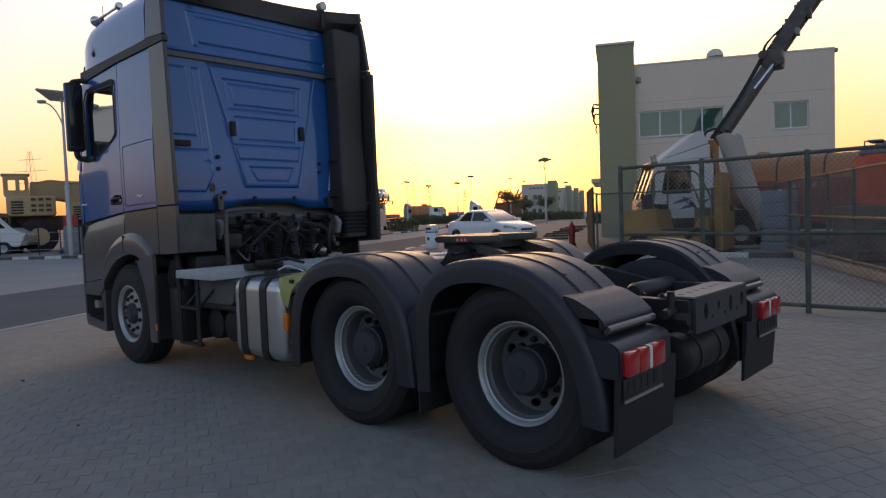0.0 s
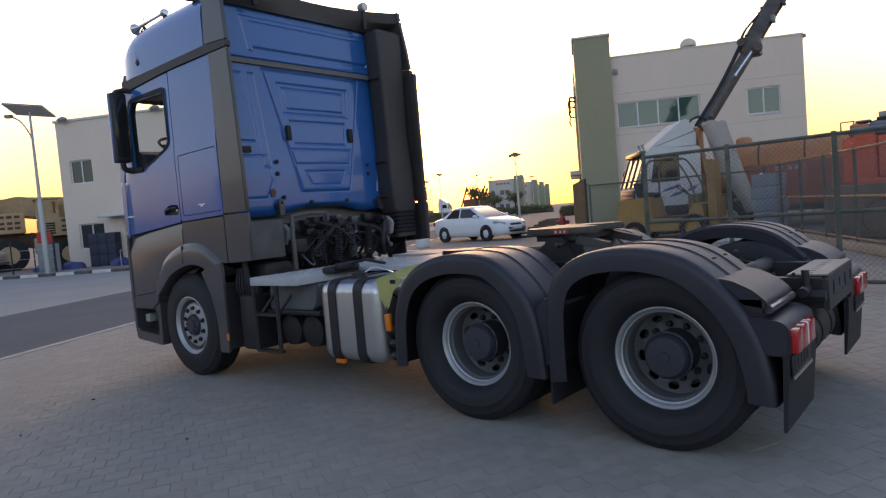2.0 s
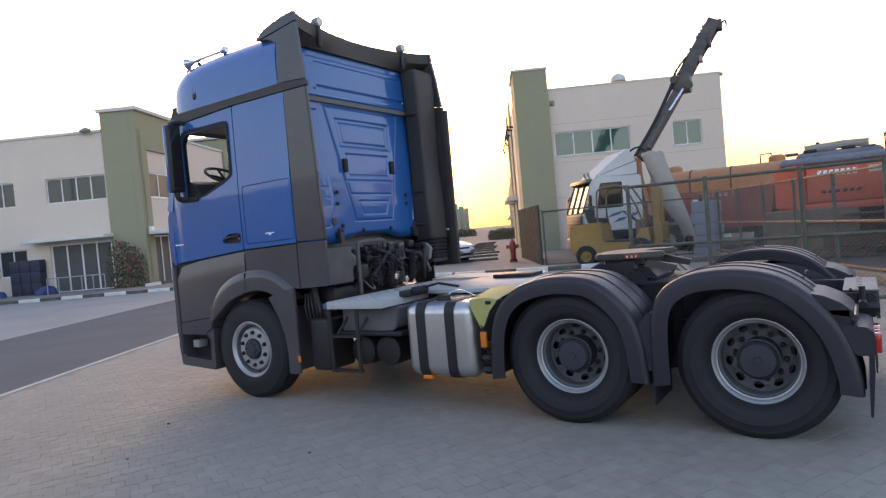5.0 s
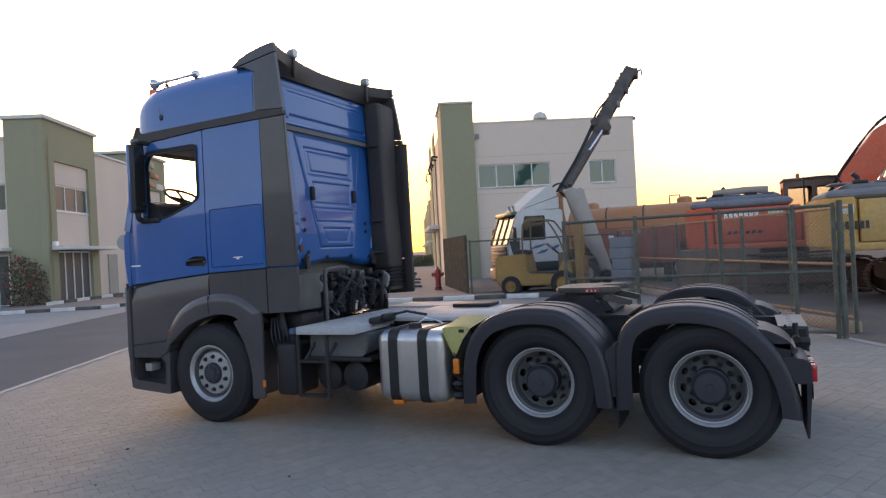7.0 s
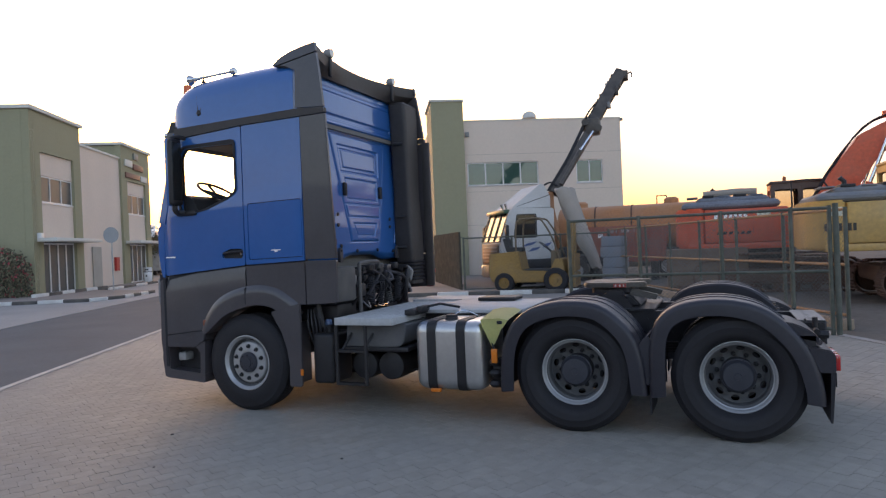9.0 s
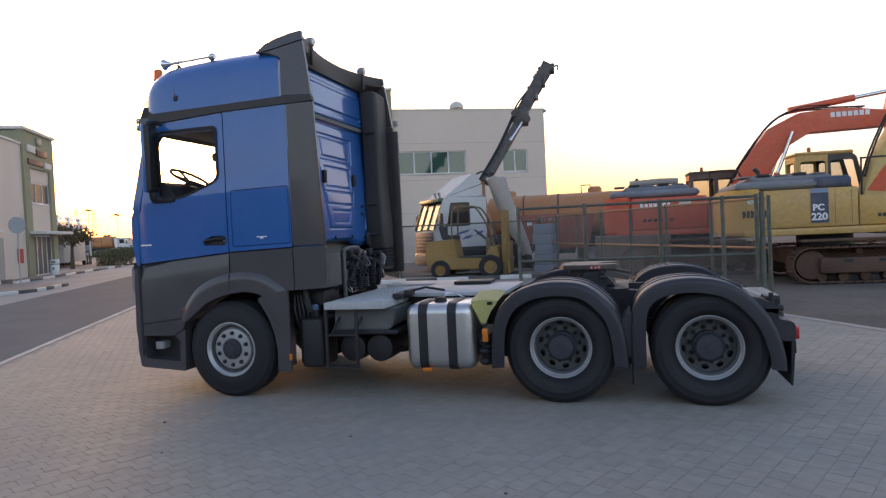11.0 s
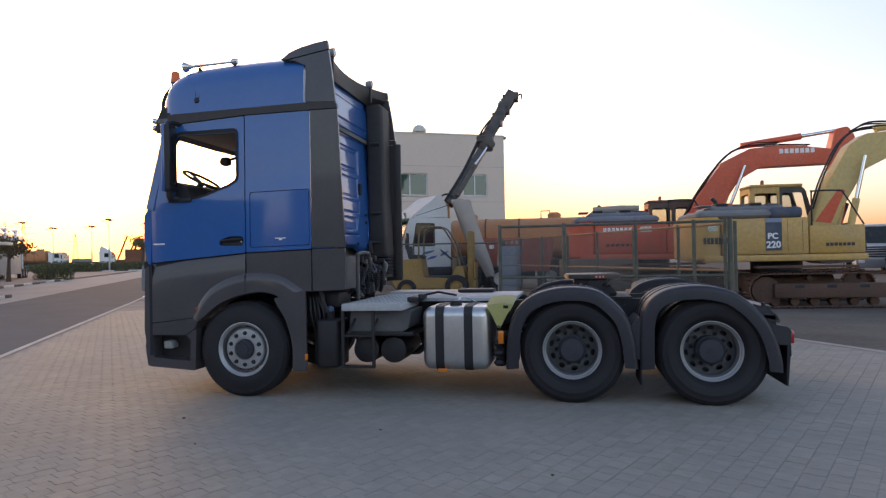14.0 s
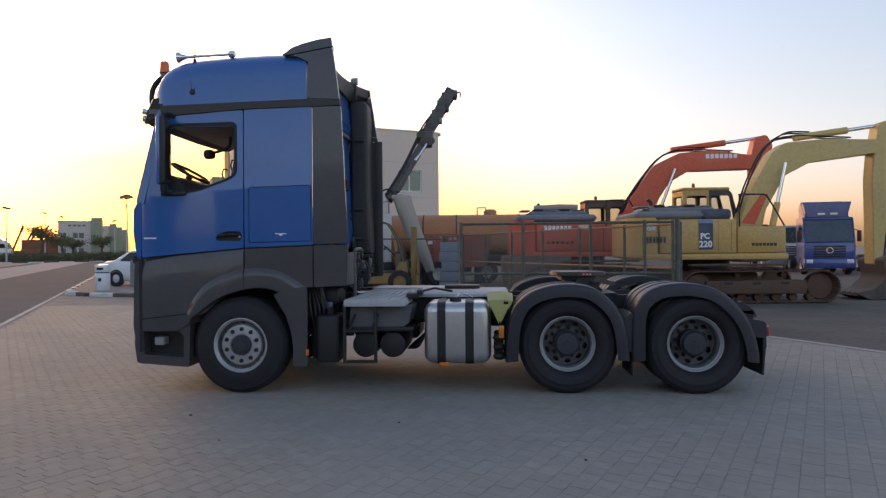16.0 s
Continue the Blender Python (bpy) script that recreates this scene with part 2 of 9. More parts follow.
PANEL = mat("solar_panel", (0.05, 0.052, 0.06), 0.25, coat=0.6)
LEAF = mat("hedge_leaf", (0.105, 0.105, 0.045), 0.7, vary=0.3, random=0.4)
BUSH = mat("bougainvillea_leaf", (0.09, 0.08, 0.05), 0.8, vary=0.3, random=0.5)
FLOWER = mat("bougainvillea_flower", (0.40, 0.05, 0.07), 0.8, vary=0.3, random=0.4)
BARK = mat("bark", (0.10, 0.075, 0.055), 0.9, vary=0.3)
ASPHALT = mat("asphalt", (0.138, 0.146, 0.150), 0.95, spec=0.03, vary=0.12, scale=3, bump=0.4, bump_scale=90, dust=0.2, dust_color=(0.16, 0.15, 0.14))
PAVER = mat("concrete_paver", (0.296, 0.270, 0.232), 0.78, vary=0.16, scale=1.6, bump=0.3, bump_scale=120, random=0.07, spec=0.36, dust=0.55, dust_color=(0.26, 0.248, 0.23), world=True)
PINK_PAVE = mat("pink_pavement", (0.26, 0.225, 0.205), 0.95, spec=0.15, vary=0.12, scale=2.5, bump=0.3, bump_scale=100, dust=0.2)
SAND = mat("sand_joint", (0.265, 0.243, 0.222), 1.0, spec=0.12, vary=0.2, scale=5)
DIRT = mat("oily_dirt", (0.125, 0.110, 0.098), 1.0, spec=0.12, vary=0.3, scale=1.5, bump=0.6, bump_scale=25, dust=0.4, dust_color=(0.2, 0.18, 0.155))
EDGE = mat("edge_concrete", (0.33, 0.31, 0.29), 0.9, vary=0.15, dust=0.3, spec=0.2)
LINE = mat("worn_line_paint", (0.46, 0.44, 0.41), 0.9, spec=0.2, vary=0.15, dust=0.3)
FAR = mat("far_building_paint", (0.50, 0.45, 0.40), 0.9)
FAR_DARK = mat("far_window", (0.10, 0.11, 0.12), 0.3)
BLUE_TRUCK = mat("deep_blue_paint", (0.012, 0.05, 0.24), 0.3, vary=0.08, coat=0.6, dust=0.12)
TXT_WHITE = mat("white_lettering", (0.8, 0.8, 0.8), 0.6)
TXT_DARK = mat("dark_lettering", (0.05, 0.04, 0.035), 0.6)
RED_SIGN = mat("red_box", (0.45, 0.03, 0.025), 0.5)
GLASS = bpy.data.materials.new("clear_glass")
GLASS.use_nodes = True
gb = GLASS.node_tree.nodes["Principled BSDF"]
gb.inputs["Transmission Weight"].default_value, gb.inputs["Roughness"].default_value, gb.inputs["IOR"].default_value = 1.0, 0.0, 1.05
gb.inputs["Base Color"].default_value = (0.93, 0.95, 0.95, 1)
TINT = bpy.data.materials.new("tinted_glass")
TINT.use_nodes = True
gb = TINT.node_tree.nodes["Principled BSDF"]
gb.inputs["Transmission Weight"].default_value, gb.inputs["Roughness"].default_value, gb.inputs["IOR"].default_value = 1.0, 0.0, 1.1
gb.inputs["Base Color"].default_value = (0.62, 0.66, 0.66, 1)

# ---- building tools ----
def thing(name, m=None, label="", category="", group="", kind=""):
    ob = new(name)
    ob.empty_display_size = 0.1
    if m is not None:
        ob.matrix_basis = m
    return tagged(ob, label, category, group, kind)


def part(name, bm, material, parent=None, label="", kind="", smooth=35):
    me = bpy.data.meshes.new(name)
    bmesh.ops.recalc_face_normals(bm, faces=bm.faces)
    bm.to_mesh(me)
    bm.free()
    for m in material if isinstance(material, (list, tuple)) else (material,):
        me.materials.append(m)
    if smooth:
        me.shade_smooth()
        me.set_sharp_from_angle(angle=radians(smooth))
    ob = new(name, me)
    ob.parent = parent
    return tagged(ob, label, kind=kind)


def B():
    return bmesh.new()


def box(bm, x0, x1, y0, y1, z0, z1, bevel=0.0, seg=2, m=None):
    r = bmesh.ops.create_cube(bm, size=1.0, matrix=Matrix.LocRotScale(((x0 + x1) / 2, (y0 + y1) / 2, (z0 + z1) / 2), None, (abs(x1 - x0), abs(y1 - y0), abs(z1 - z0))))
    vs = r["verts"]
    if bevel:
        es = list({e for v in vs for e in v.link_edges})
        r = bmesh.ops.bevel(bm, geom=es, offset=bevel, segments=seg, affect="EDGES", profile=0.5)
        vs = r["verts"]
    if m is not None:
        bmesh.ops.transform(bm, matrix=m, verts=list({v for v in vs}))
    return bm


def frame_of(d):
    d = Vector(d).normalized()
    a = Vector((0, 0, 1)) if abs(d.z) < 0.9 else Vector((1, 0, 0))
    s = d.cross(a).normalized()
    return d, s, s.cross(d).normalized()


def tube(bm, pts, r, seg=8, cap=True, radii=None):
    """A round bar along points."""
    pts = [Vector(p) for p in pts]
    rings, s0 = [], None
    for i, p in enumerate(pts):
        d = (pts[min(i + 1, len(pts) - 1)] - pts[max(i - 1, 0)])
        d, s, t = frame_of(d)
        if s0 is not None:
            s = (s0 - d * s0.dot(d)).normalized()
            t = s.cross(d)
        s0 = s
        rr = radii[i] if radii else r
        rings.append([bm.verts.new(p + rr * (math.cos(a) * s + math.sin(a) * t)) for a in (2 * math.pi * k / seg for k in range(seg))])
    for a, b in zip(rings, rings[1:]):
        for k in range(seg):
            bm.faces.new((a[k], a[(k + 1) % seg], b[(k + 1) % seg], b[k]))
    if cap:
        bm.faces.new(rings[0][::-1])
        bm.faces.new(rings[-1])
    return bm


def beam(bm, p0, p1, w, h, up=(0, 0, 1)):
    """A square bar from p0 to p1, w wide and h high."""
    p0, p1 = Vector(p0), Vector(p1)
    d = (p1 - p0).normalized()
    u = Vector(up)
    u = (u - d * u.dot(d)).normalized()
    s = d.cross(u)
    q = [[bm.verts.new(p + s * a * w / 2 + u * b * h / 2) for a, b in ((-1, -1), (1, -1), (1, 1), (-1, 1))] for p in (p0, p1)]
    for k in range(4):
        bm.faces.new((q[0][k], q[0][(k + 1) % 4], q[1][(k + 1) % 4], q[1][k]))
    bm.faces.new(q[0][::-1])
    bm.faces.new(q[1])
    return bm


def lathe(bm, prof, seg=40, m=Matrix()):
    """Turns a profile of (radius, along) round the local z axis."""
    rings = []
    for r, a in prof:
        if r < 1e-5:
            rings.append([bm.verts.new(m @ Vector((0, 0, a)))])
        else:
            rings.append([bm.verts.new(m @ Vector((r * math.cos(2 * math.pi * k / seg), r * math.sin(2 * math.pi * k / seg), a))) for k in range(seg)])
    for a, b in zip(rings, rings[1:]):
        for k in range(seg):
            j = (k + 1) % seg
            f = [v for v in dict.fromkeys((a[k % len(a)], a[j % len(a)], b[j % len(b)], b[k % len(b)]))]
            if len(f) > 2:
                bm.faces.new(f)
    return bm


def loft(bm, rings, closed=True, cap=True):
    rs = [[bm.verts.new(p) for p in r] for r in rings]
    n = len(rs[0])
    for a, b in zip(rs, rs[1:]):
        for k in range(n if closed else n - 1):
            bm.faces.new((a[k], a[(k + 1) % n], b[(k + 1) % n], b[k]))
    if cap and closed:
        bm.faces.new(rs[0][::-1])
        bm.faces.new(rs[-1])
    return bm


def prism(bm, outer, at, depth, holes=(), plane="xz", bevel=0.0):
    """A flat plate: outline (and holes) in a plane, thick by depth along the third axis from at."""
    def place(a, b, c):
        return {"xz": (a, c, b), "yz": (c, a, b), "xy": (a, b, c)}[plane]
    t = bmesh.new()
    edges = []
    for loop in (outer, *holes):
        vs = [t.verts.new(place(a, b, 0)) for a, b in loop]
        edges += [t.edges.new((vs[i], vs[(i + 1) % len(vs)])) for i in range(len(vs))]
    if holes:
        bmesh.ops.triangle_fill(t, edges=edges, use_beauty=True, use_dissolve=False)
    else:
        t.faces.new([v for v in t.verts])
    faces = list(t.faces)
    r = bmesh.ops.extrude_face_region(t, geom=faces)
    off = place(0, 0, depth)
    bmesh.ops.translate(t, vec=off, verts=[v for v in r["geom"] if isinstance(v, bmesh.types.BMVert)])
    bmesh.ops.translate(t, vec=place(0, 0, at), verts=t.verts)
    bmesh.ops.recalc_face_normals(t, faces=t.faces)
    if bevel:
        sharp = [e for e in t.edges if len(e.link_faces) == 2 and e.calc_face_angle(0) > 0.9]
        bmesh.ops.bevel(t, geom=sharp, offset=bevel, segments=2, affect="EDGES")
    me = bpy.data.meshes.new("t")
    t.to_mesh(me)
    t.free()
    bm.from_mesh(me)
    bpy.data.meshes.remove(me)
    return bm


def rounded(pts, r, n=4):
    """A polygon with its corners rounded by r (a number, or one for each)."""
    out = []
    for i, p in enumerate(pts):
        rr = r[i] if isinstance(r, (list, tuple)) else r
        p, a, b = Vector(p), Vector(pts[i - 1]), Vector(pts[(i + 1) % len(pts)])
        da, db = (a - p), (b - p)
        rr = min(rr, da.length * 0.45, db.length * 0.45)
        if rr < 1e-4:
            out.append(tuple(p))
            continue
        s, e = p + da.normalized() * rr, p + db.normalized() * rr
        for k in range(n + 1):
            t = k / n
            out.append(tuple((1 - t) ** 2 * s + 2 * t * (1 - t) * p + t * t * e))
    return out


def smooth_path(pts, n=6):
    """A curve through points."""
    p = [Vector(q) for q in pts]
    p = [2 * p[0] - p[1], *p, 2 * p[-1] - p[-2]]
    out = []
    for i in range(1, len(p) - 2):
        for k in range(n):
            t = k / n
            out.append(0.5 * ((2 * p[i]) + (p[i + 1] - p[i - 1]) * t + (2 * p[i - 1] - 5 * p[i] + 4 * p[i + 1] - p[i + 2]) * t * t + (3 * p[i] - p[i - 1] - 3 * p[i + 1] + p[i + 2]) * t ** 3))
    out.append(p[-2])
    return out


def ring(cx, cy, r, n=16, ry=None, a0=0.0):
    return [(cx + r * math.cos(a0 + 2 * math.pi * k / n), cy + (ry or r) * math.sin(a0 + 2 * math.pi * k / n)) for k in range(n)]


def words(name, text, size, material, m, parent, depth=0.004, bold=0.0):
    """Lettering as thin solid letters; m: its pose, reading along local x with local y up."""
    cu = bpy.data.curves.new("lettering", "FONT")
    cu.body, cu.size, cu.extrude, cu.resolution_u, cu.offset = text, size, depth, 3, bold
    tmp = bpy.data.objects.new("lettering", cu)
    scene.collection.objects.link(tmp)
    me = bpy.data.meshes.new_from_object(tmp.evaluated_get(bpy.context.evaluated_depsgraph_get()))
    bpy.data.objects.remove(tmp)
    bpy.data.curves.remove(cu)
    me.materials.clear()
    me.materials.append(material)
    ob = new(name, me)
    ob.parent = parent
    ob.matrix_basis = m
    return ob


TH = radians(28)
GU, GV = (math.cos(TH), math.sin(TH)), (-math.sin(TH), math.cos(TH))


def G(u, v, z=0.0):
    """A place of the site's street grid."""
    return Vector((u * GU[0] + v * GV[0], u * GU[1] + v * GV[1], z))


def gpose(u, v, z=0.0, turn=0.0):
    p = G(u, v, z)
    return pose(p.x, p.y, p.z, 0, 0, 28 + turn)

# ---- ground, road, kerbs ----
def quad(name, pts, z, material, label, kind="structure", thick=0.02):
    bm = B()
    loft(bm, [[Vector((p[0], p[1], z - thick)) for p in pts], [Vector((p[0], p[1], z)) for p in pts]])
    return part(name, bm, material, None, label, kind, smooth=0)


def gq(*uvs):
    return [tuple(G(u, v))[:2] for u, v in uvs]


quad("ground", [(-1500, -1500), (1500, -1500), (1500, 1500), (-1500, 1500)], -0.03, SAND, "dusty sand ground stretching to the horizon", thick=0.5)
quad("road", gq((-13.4, -60), (-8.62, -60), (-8.62, 160), (-13.4, 160)), -0.006, ASPHALT, "grey asphalt road with a worn edge line")
quad("road_line", gq((-8.69, -60), (-8.58, -60), (-8.58, 160), (-8.69, 160)), 0.0, LINE, "worn pale road edge line")
quad("side_road", gq((-120, -40), (-13.5, -40), (-13.5, 22.6), (-120, 22.6)), -0.010, mat("pale_asphalt", (0.30, 0.295, 0.285), 0.95, vary=0.12, scale=2, bump=0.3, bump_scale=60, spec=0.12), "pale grey paved side road")
quad("forecourt", gq((-18.95, 22.6), (-13.42, 22.6), (-13.42, 120), (-18.95, 120)), -0.008, mat("pale_forecourt", (0.31, 0.305, 0.30), 0.95, spec=0.15, vary=0.14, scale=1.5, bump=0.3, bump_scale=80, dust=0.25, dust_color=(0.24, 0.23, 0.225)), "pale paved parking strip beside the road")
quad("yard_dirt", gq((3.98, -60), (90, -60), (90, 70), (4.75, 70), (4.75, 5.2), (3.98, 4.6)), 0.0, DIRT, "dark oily dirt of the machine yard")
quad("yard_edge", gq((3.82, -60), (3.98, -60), (3.98, 4.6), (3.82, 4.6)), 0.006, EDGE, "pale concrete strip edging the paving")
quad("paving_bed", gq((-8.56, -60), (4.55, -60), (4.55, 17.0), (-8.56, 20.5)), -0.0045, SAND, "sandy bed between the concrete pavers")
quad("pavement", gq((-8.3, 21.9), (-7.45, 20.05), (-3.6, 17.05), (4.5, 14.7), (4.7, 60), (-5.0, 75), (-8.3, 75)), 0.11, PINK_PAVE, "raised pinkish pavement of small blocks", thick=0.2)
quad("left_pavement", gq((-120, 22.95), (-15.6, 22.95), (-14.85, 24.4), (-14.75, 27.8), (-18.9, 31.5), (-18.9, 100), (-120, 100)), 0.11, PINK_PAVE, "raised pinkish pavement in front of the buildings", thick=0.2)


def kerb_run(a, b, n=None, name="kerb", w=0.18, h=0.13):
    """A run of black and white kerb blocks from a to b (world places)."""
    a, b = Vector((*a[:2], 0)), Vector((*b[:2], 0))
    L = (b - a).length
    n = n or max(2, round(L / 1.0))
    top = thing(name, None, "kerb of concrete blocks painted black and white", "kerb", "", "structure")
    mm = []
    for i in range(2):
        bm = B()
        box(bm, 0.006, L / n - 0.006, -w / 2, w / 2, -0.05, h, 0.02)
        o = part("kerb_block", bm, (KERB_W, KERB_B)[i], top, ("white", "black")[i] + " painted kerb block")
        mm.append(o)
    ang = math.atan2(b.y - a.y, b.x - a.x)
    for i in range(n):
        p = a + (b - a) * (i / n)
        o = mm[i % 2] if i < 2 else mm[i % 2].copy()
        if i >= 2:
            scene.collection.objects.link(o)
        o.matrix_basis = Matrix.Translation(p) @ Matrix.Rotation(ang, 4, "Z")
    return top


kerb_run(G(-3.6, 16.9), G(4.55, 14.5))
kerb_run(G(-7.5, 19.9), G(-3.75, 16.98))
kerb_run(G(-8.35, 21.8), G(-7.6, 20.05), 2)
kerb_run(G(-8.4, 22.0), G(-8.4, 50))
kerb_run(G(-60, 22.8), G(-15.6, 22.8))
kerb_run(G(-15.6, 22.8), G(-14.75, 24.3), 2)
kerb_run(G(-14.75, 24.3), G(-14.65, 27.8), 4)
kerb_run(G(-19.3, 25.8), G(-18.85, 32.8), 6, h=0.26)
kerb_run(G(-18.8, 33.0), G(-18.8, 49.0), 8)
kerb_run(G(-18.8, 51.0), G(-18.8, 57.0), 3)


kerb_run(G(-34, 110.6), G(-9.5, 113.6), 12)


# ---- buildings ----
def window_unit(parent, m, w, h, panes, glass=None, name="window"):
    """A recessed window: white frame, mullions and tinted panes; m: its lower left corner, local x along the wall, y outwards."""
    bm = B()
    t = 0.06
    box(bm, 0, w, -0.02, 0.05, 0, t), box(bm, 0, w, -0.02, 0.05, h - t, h)
    for x in (0, w - t):
        box(bm, x, x + t, -0.02, 0.05, t, h - t)
    bmesh.ops.remove_doubles(bm, verts=bm.verts, dist=0.001)
    f = part(name, bm, WIN_FRAME, parent, "white framed window with green tinted panes")
    f.matrix_basis = m
    part("window_sill", box(B(), -0.05, w + 0.05, -0.02, 0.12, -0.06, -0.002), WIN_FRAME, f)
    for k in range(1, panes):
        x = k * (w - t) / panes
        part("mullion", box(B(), x, x + t, -0.018, 0.048, t, h - t), WIN_FRAME, f)
    for k in range(panes):
        bm = B()
        x = k * (w - t) / panes
        box(bm, x + t, x + (w - t) / panes, 0.0, 0.012, t, h - t)
        part("pane", bm, glass or WIN_GLASS, f, "grey glass pane before a blind" if glass else "green tinted glass pane")
    return f


def wall_box(parent, u0, u1, v0, v1, z0, z1, material, name="wall", label=""):
    bm = B()
    box(bm, u0, u1, v0, v1, z0, z1, 0.015, 1)
    return part(name, bm, material, parent, label)


def wall_holes(parent, L, z0, z1, holes, material, m, thick=0.3, name="wall"):
    """A wall in local xz, facing -y, with openings cut through."""
    bm = B()
    prism(bm, [(0, z0), (L, z0), (L, z1), (0, z1)], 0.0, thick, [[(a, c), (b, c), (b, d), (a, d)] for a, b, c, d in holes])
    o = part(name, bm, material, parent, smooth=0)
    o.matrix_basis = m
    return o


def right_building():
    b = thing("industrial_unit", gpose(1.12, 28.5), "two-storey cream office block with a pale green corner tower", "building")
    # local x along the front, y inwards; tower from -1.95 to 0
    holes = [(0.15, 3.95, 4.78, 6.0), (6.0, 7.45, 4.78, 6.0)]
    wall_holes(b, 8.5, 0, 8.15, holes, WALL, pose(0, 0, 0))
    wall_box(b, 0, 8.5, 0.3, 14, 0, 8.0, WALL, "wall")
    bm = B()
    box(bm, -0.02, 8.52, -0.03, 0.33, 8.15, 8.23, 0.01)
    part("parapet", bm, COPING, b)
    wall_box(b, -1.68, -0.004, -0.35, 3.0, 0, 9.15, GREEN_WALL, "tower", "pale green rendered tower")
    bm = B()
    box(bm, -1.76, 0.04, -0.41, 3.06, 9.15, 9.26, 0.015)
    part("coping", bm, COPING, b)
    bm = B()
    box(bm, -1.68, 0.02, -0.41, -0.352, 2.05, 2.15)
    part("ledge", bm, GREEN_WALL, b)
    wall_box(b, -1.66, -1.4, 3.004, 14, 0, 8.1, WALL)
    for v in (6.5, 11.5):
        wall_box(b, -1.74, -1.664, v, v + 2.4, 0, 9.0 - 0.05, GREEN_WALL, "pier", "pale green wall pier")
        bm = B()
        box(bm, -2.3, -1.67, v - 0.3, v + 2.7, 3.0, 3.25, 0.02)
        part("canopy", bm, COPING, b)
    for v in (3.6, 4.9, 7.2, 12.0):
        part("wall_lamp", tube(B(), [(-1.7, v, 7.0), (-2.0, v, 7.05), (-2.1, v, 6.7), (-2.0, v, 6.4)], 0.06, 6), STEEL, b)
    window_unit(b, pose(0.15, 0.12, 4.78) @ pose(3.8, 0, 0, 0, 0, 180), 3.8, 1.22, 4)
    window_unit(b, pose(6.0, 0.12, 4.78) @ pose(1.45, 0, 0, 0, 0, 180), 1.45, 1.22, 2)
    for a_, b_ in ((0.17, 3.93), (6.02, 7.43)):
        part("blind", box(B(), a_, b_, 0.29, 0.298, 4.8, 6.0), mat("window_blind", (0.10, 0.16, 0.13), 0.8), b)
    bm = B()
    lathe(bm, [(0.38, 0), (0.36, 0.16), (0.26, 0.3), (0.12, 0.37), (0, 0.39)], 20, pose(3.6, 0.2, 8.28))
    part("roof_dome", bm, COPING, b)
    part("floodlight", box(B(), 0.1, 0.3, -0.12, 0, 7.35, 7.6, 0.02), LIGHT_GREY, b)
    part("floodlight", box(B(), 8.5, 8.62, -0.1, 0.1, 8.0, 8.16, 0.02), LIGHT_GREY, b)
    for z in (2.7, 4.45, 6.4):
        part("wall_joint", box(B(), 0.01, 8.49, -0.004, 0.001, z, z + 0.015), mat("joint_shade", (0.40, 0.34, 0.28), 0.9), b)
    return b


def entrance(parent, m, w, h, panes):
    t = 0.08
    f = part("entrance", box(B(), 0, w, -0.03, 0.05, 0, 0.1), WIN_FRAME, parent, "white framed glass entrance doors")
    rails = [box(B(), 0, w, -0.03, 0.05, h - t, h)]
    for k in range(panes + 1):
        x = k * (w - t) / panes
        rails.append(box(B(), x, x + t, -0.028, 0.048, 0.1, h - t))
    for bm in rails:
        part("frame_bar", bm, WIN_FRAME, f)
    f.matrix_basis = m
    for k in range(panes):
        bm = B()
        x = k * (w - t) / panes
        box(bm, x + t, x + (w - t) / panes, 0, 0.012, 0.1, h - t)
        part("pane", bm, SHADED_GLASS, f, "dull glass pane")


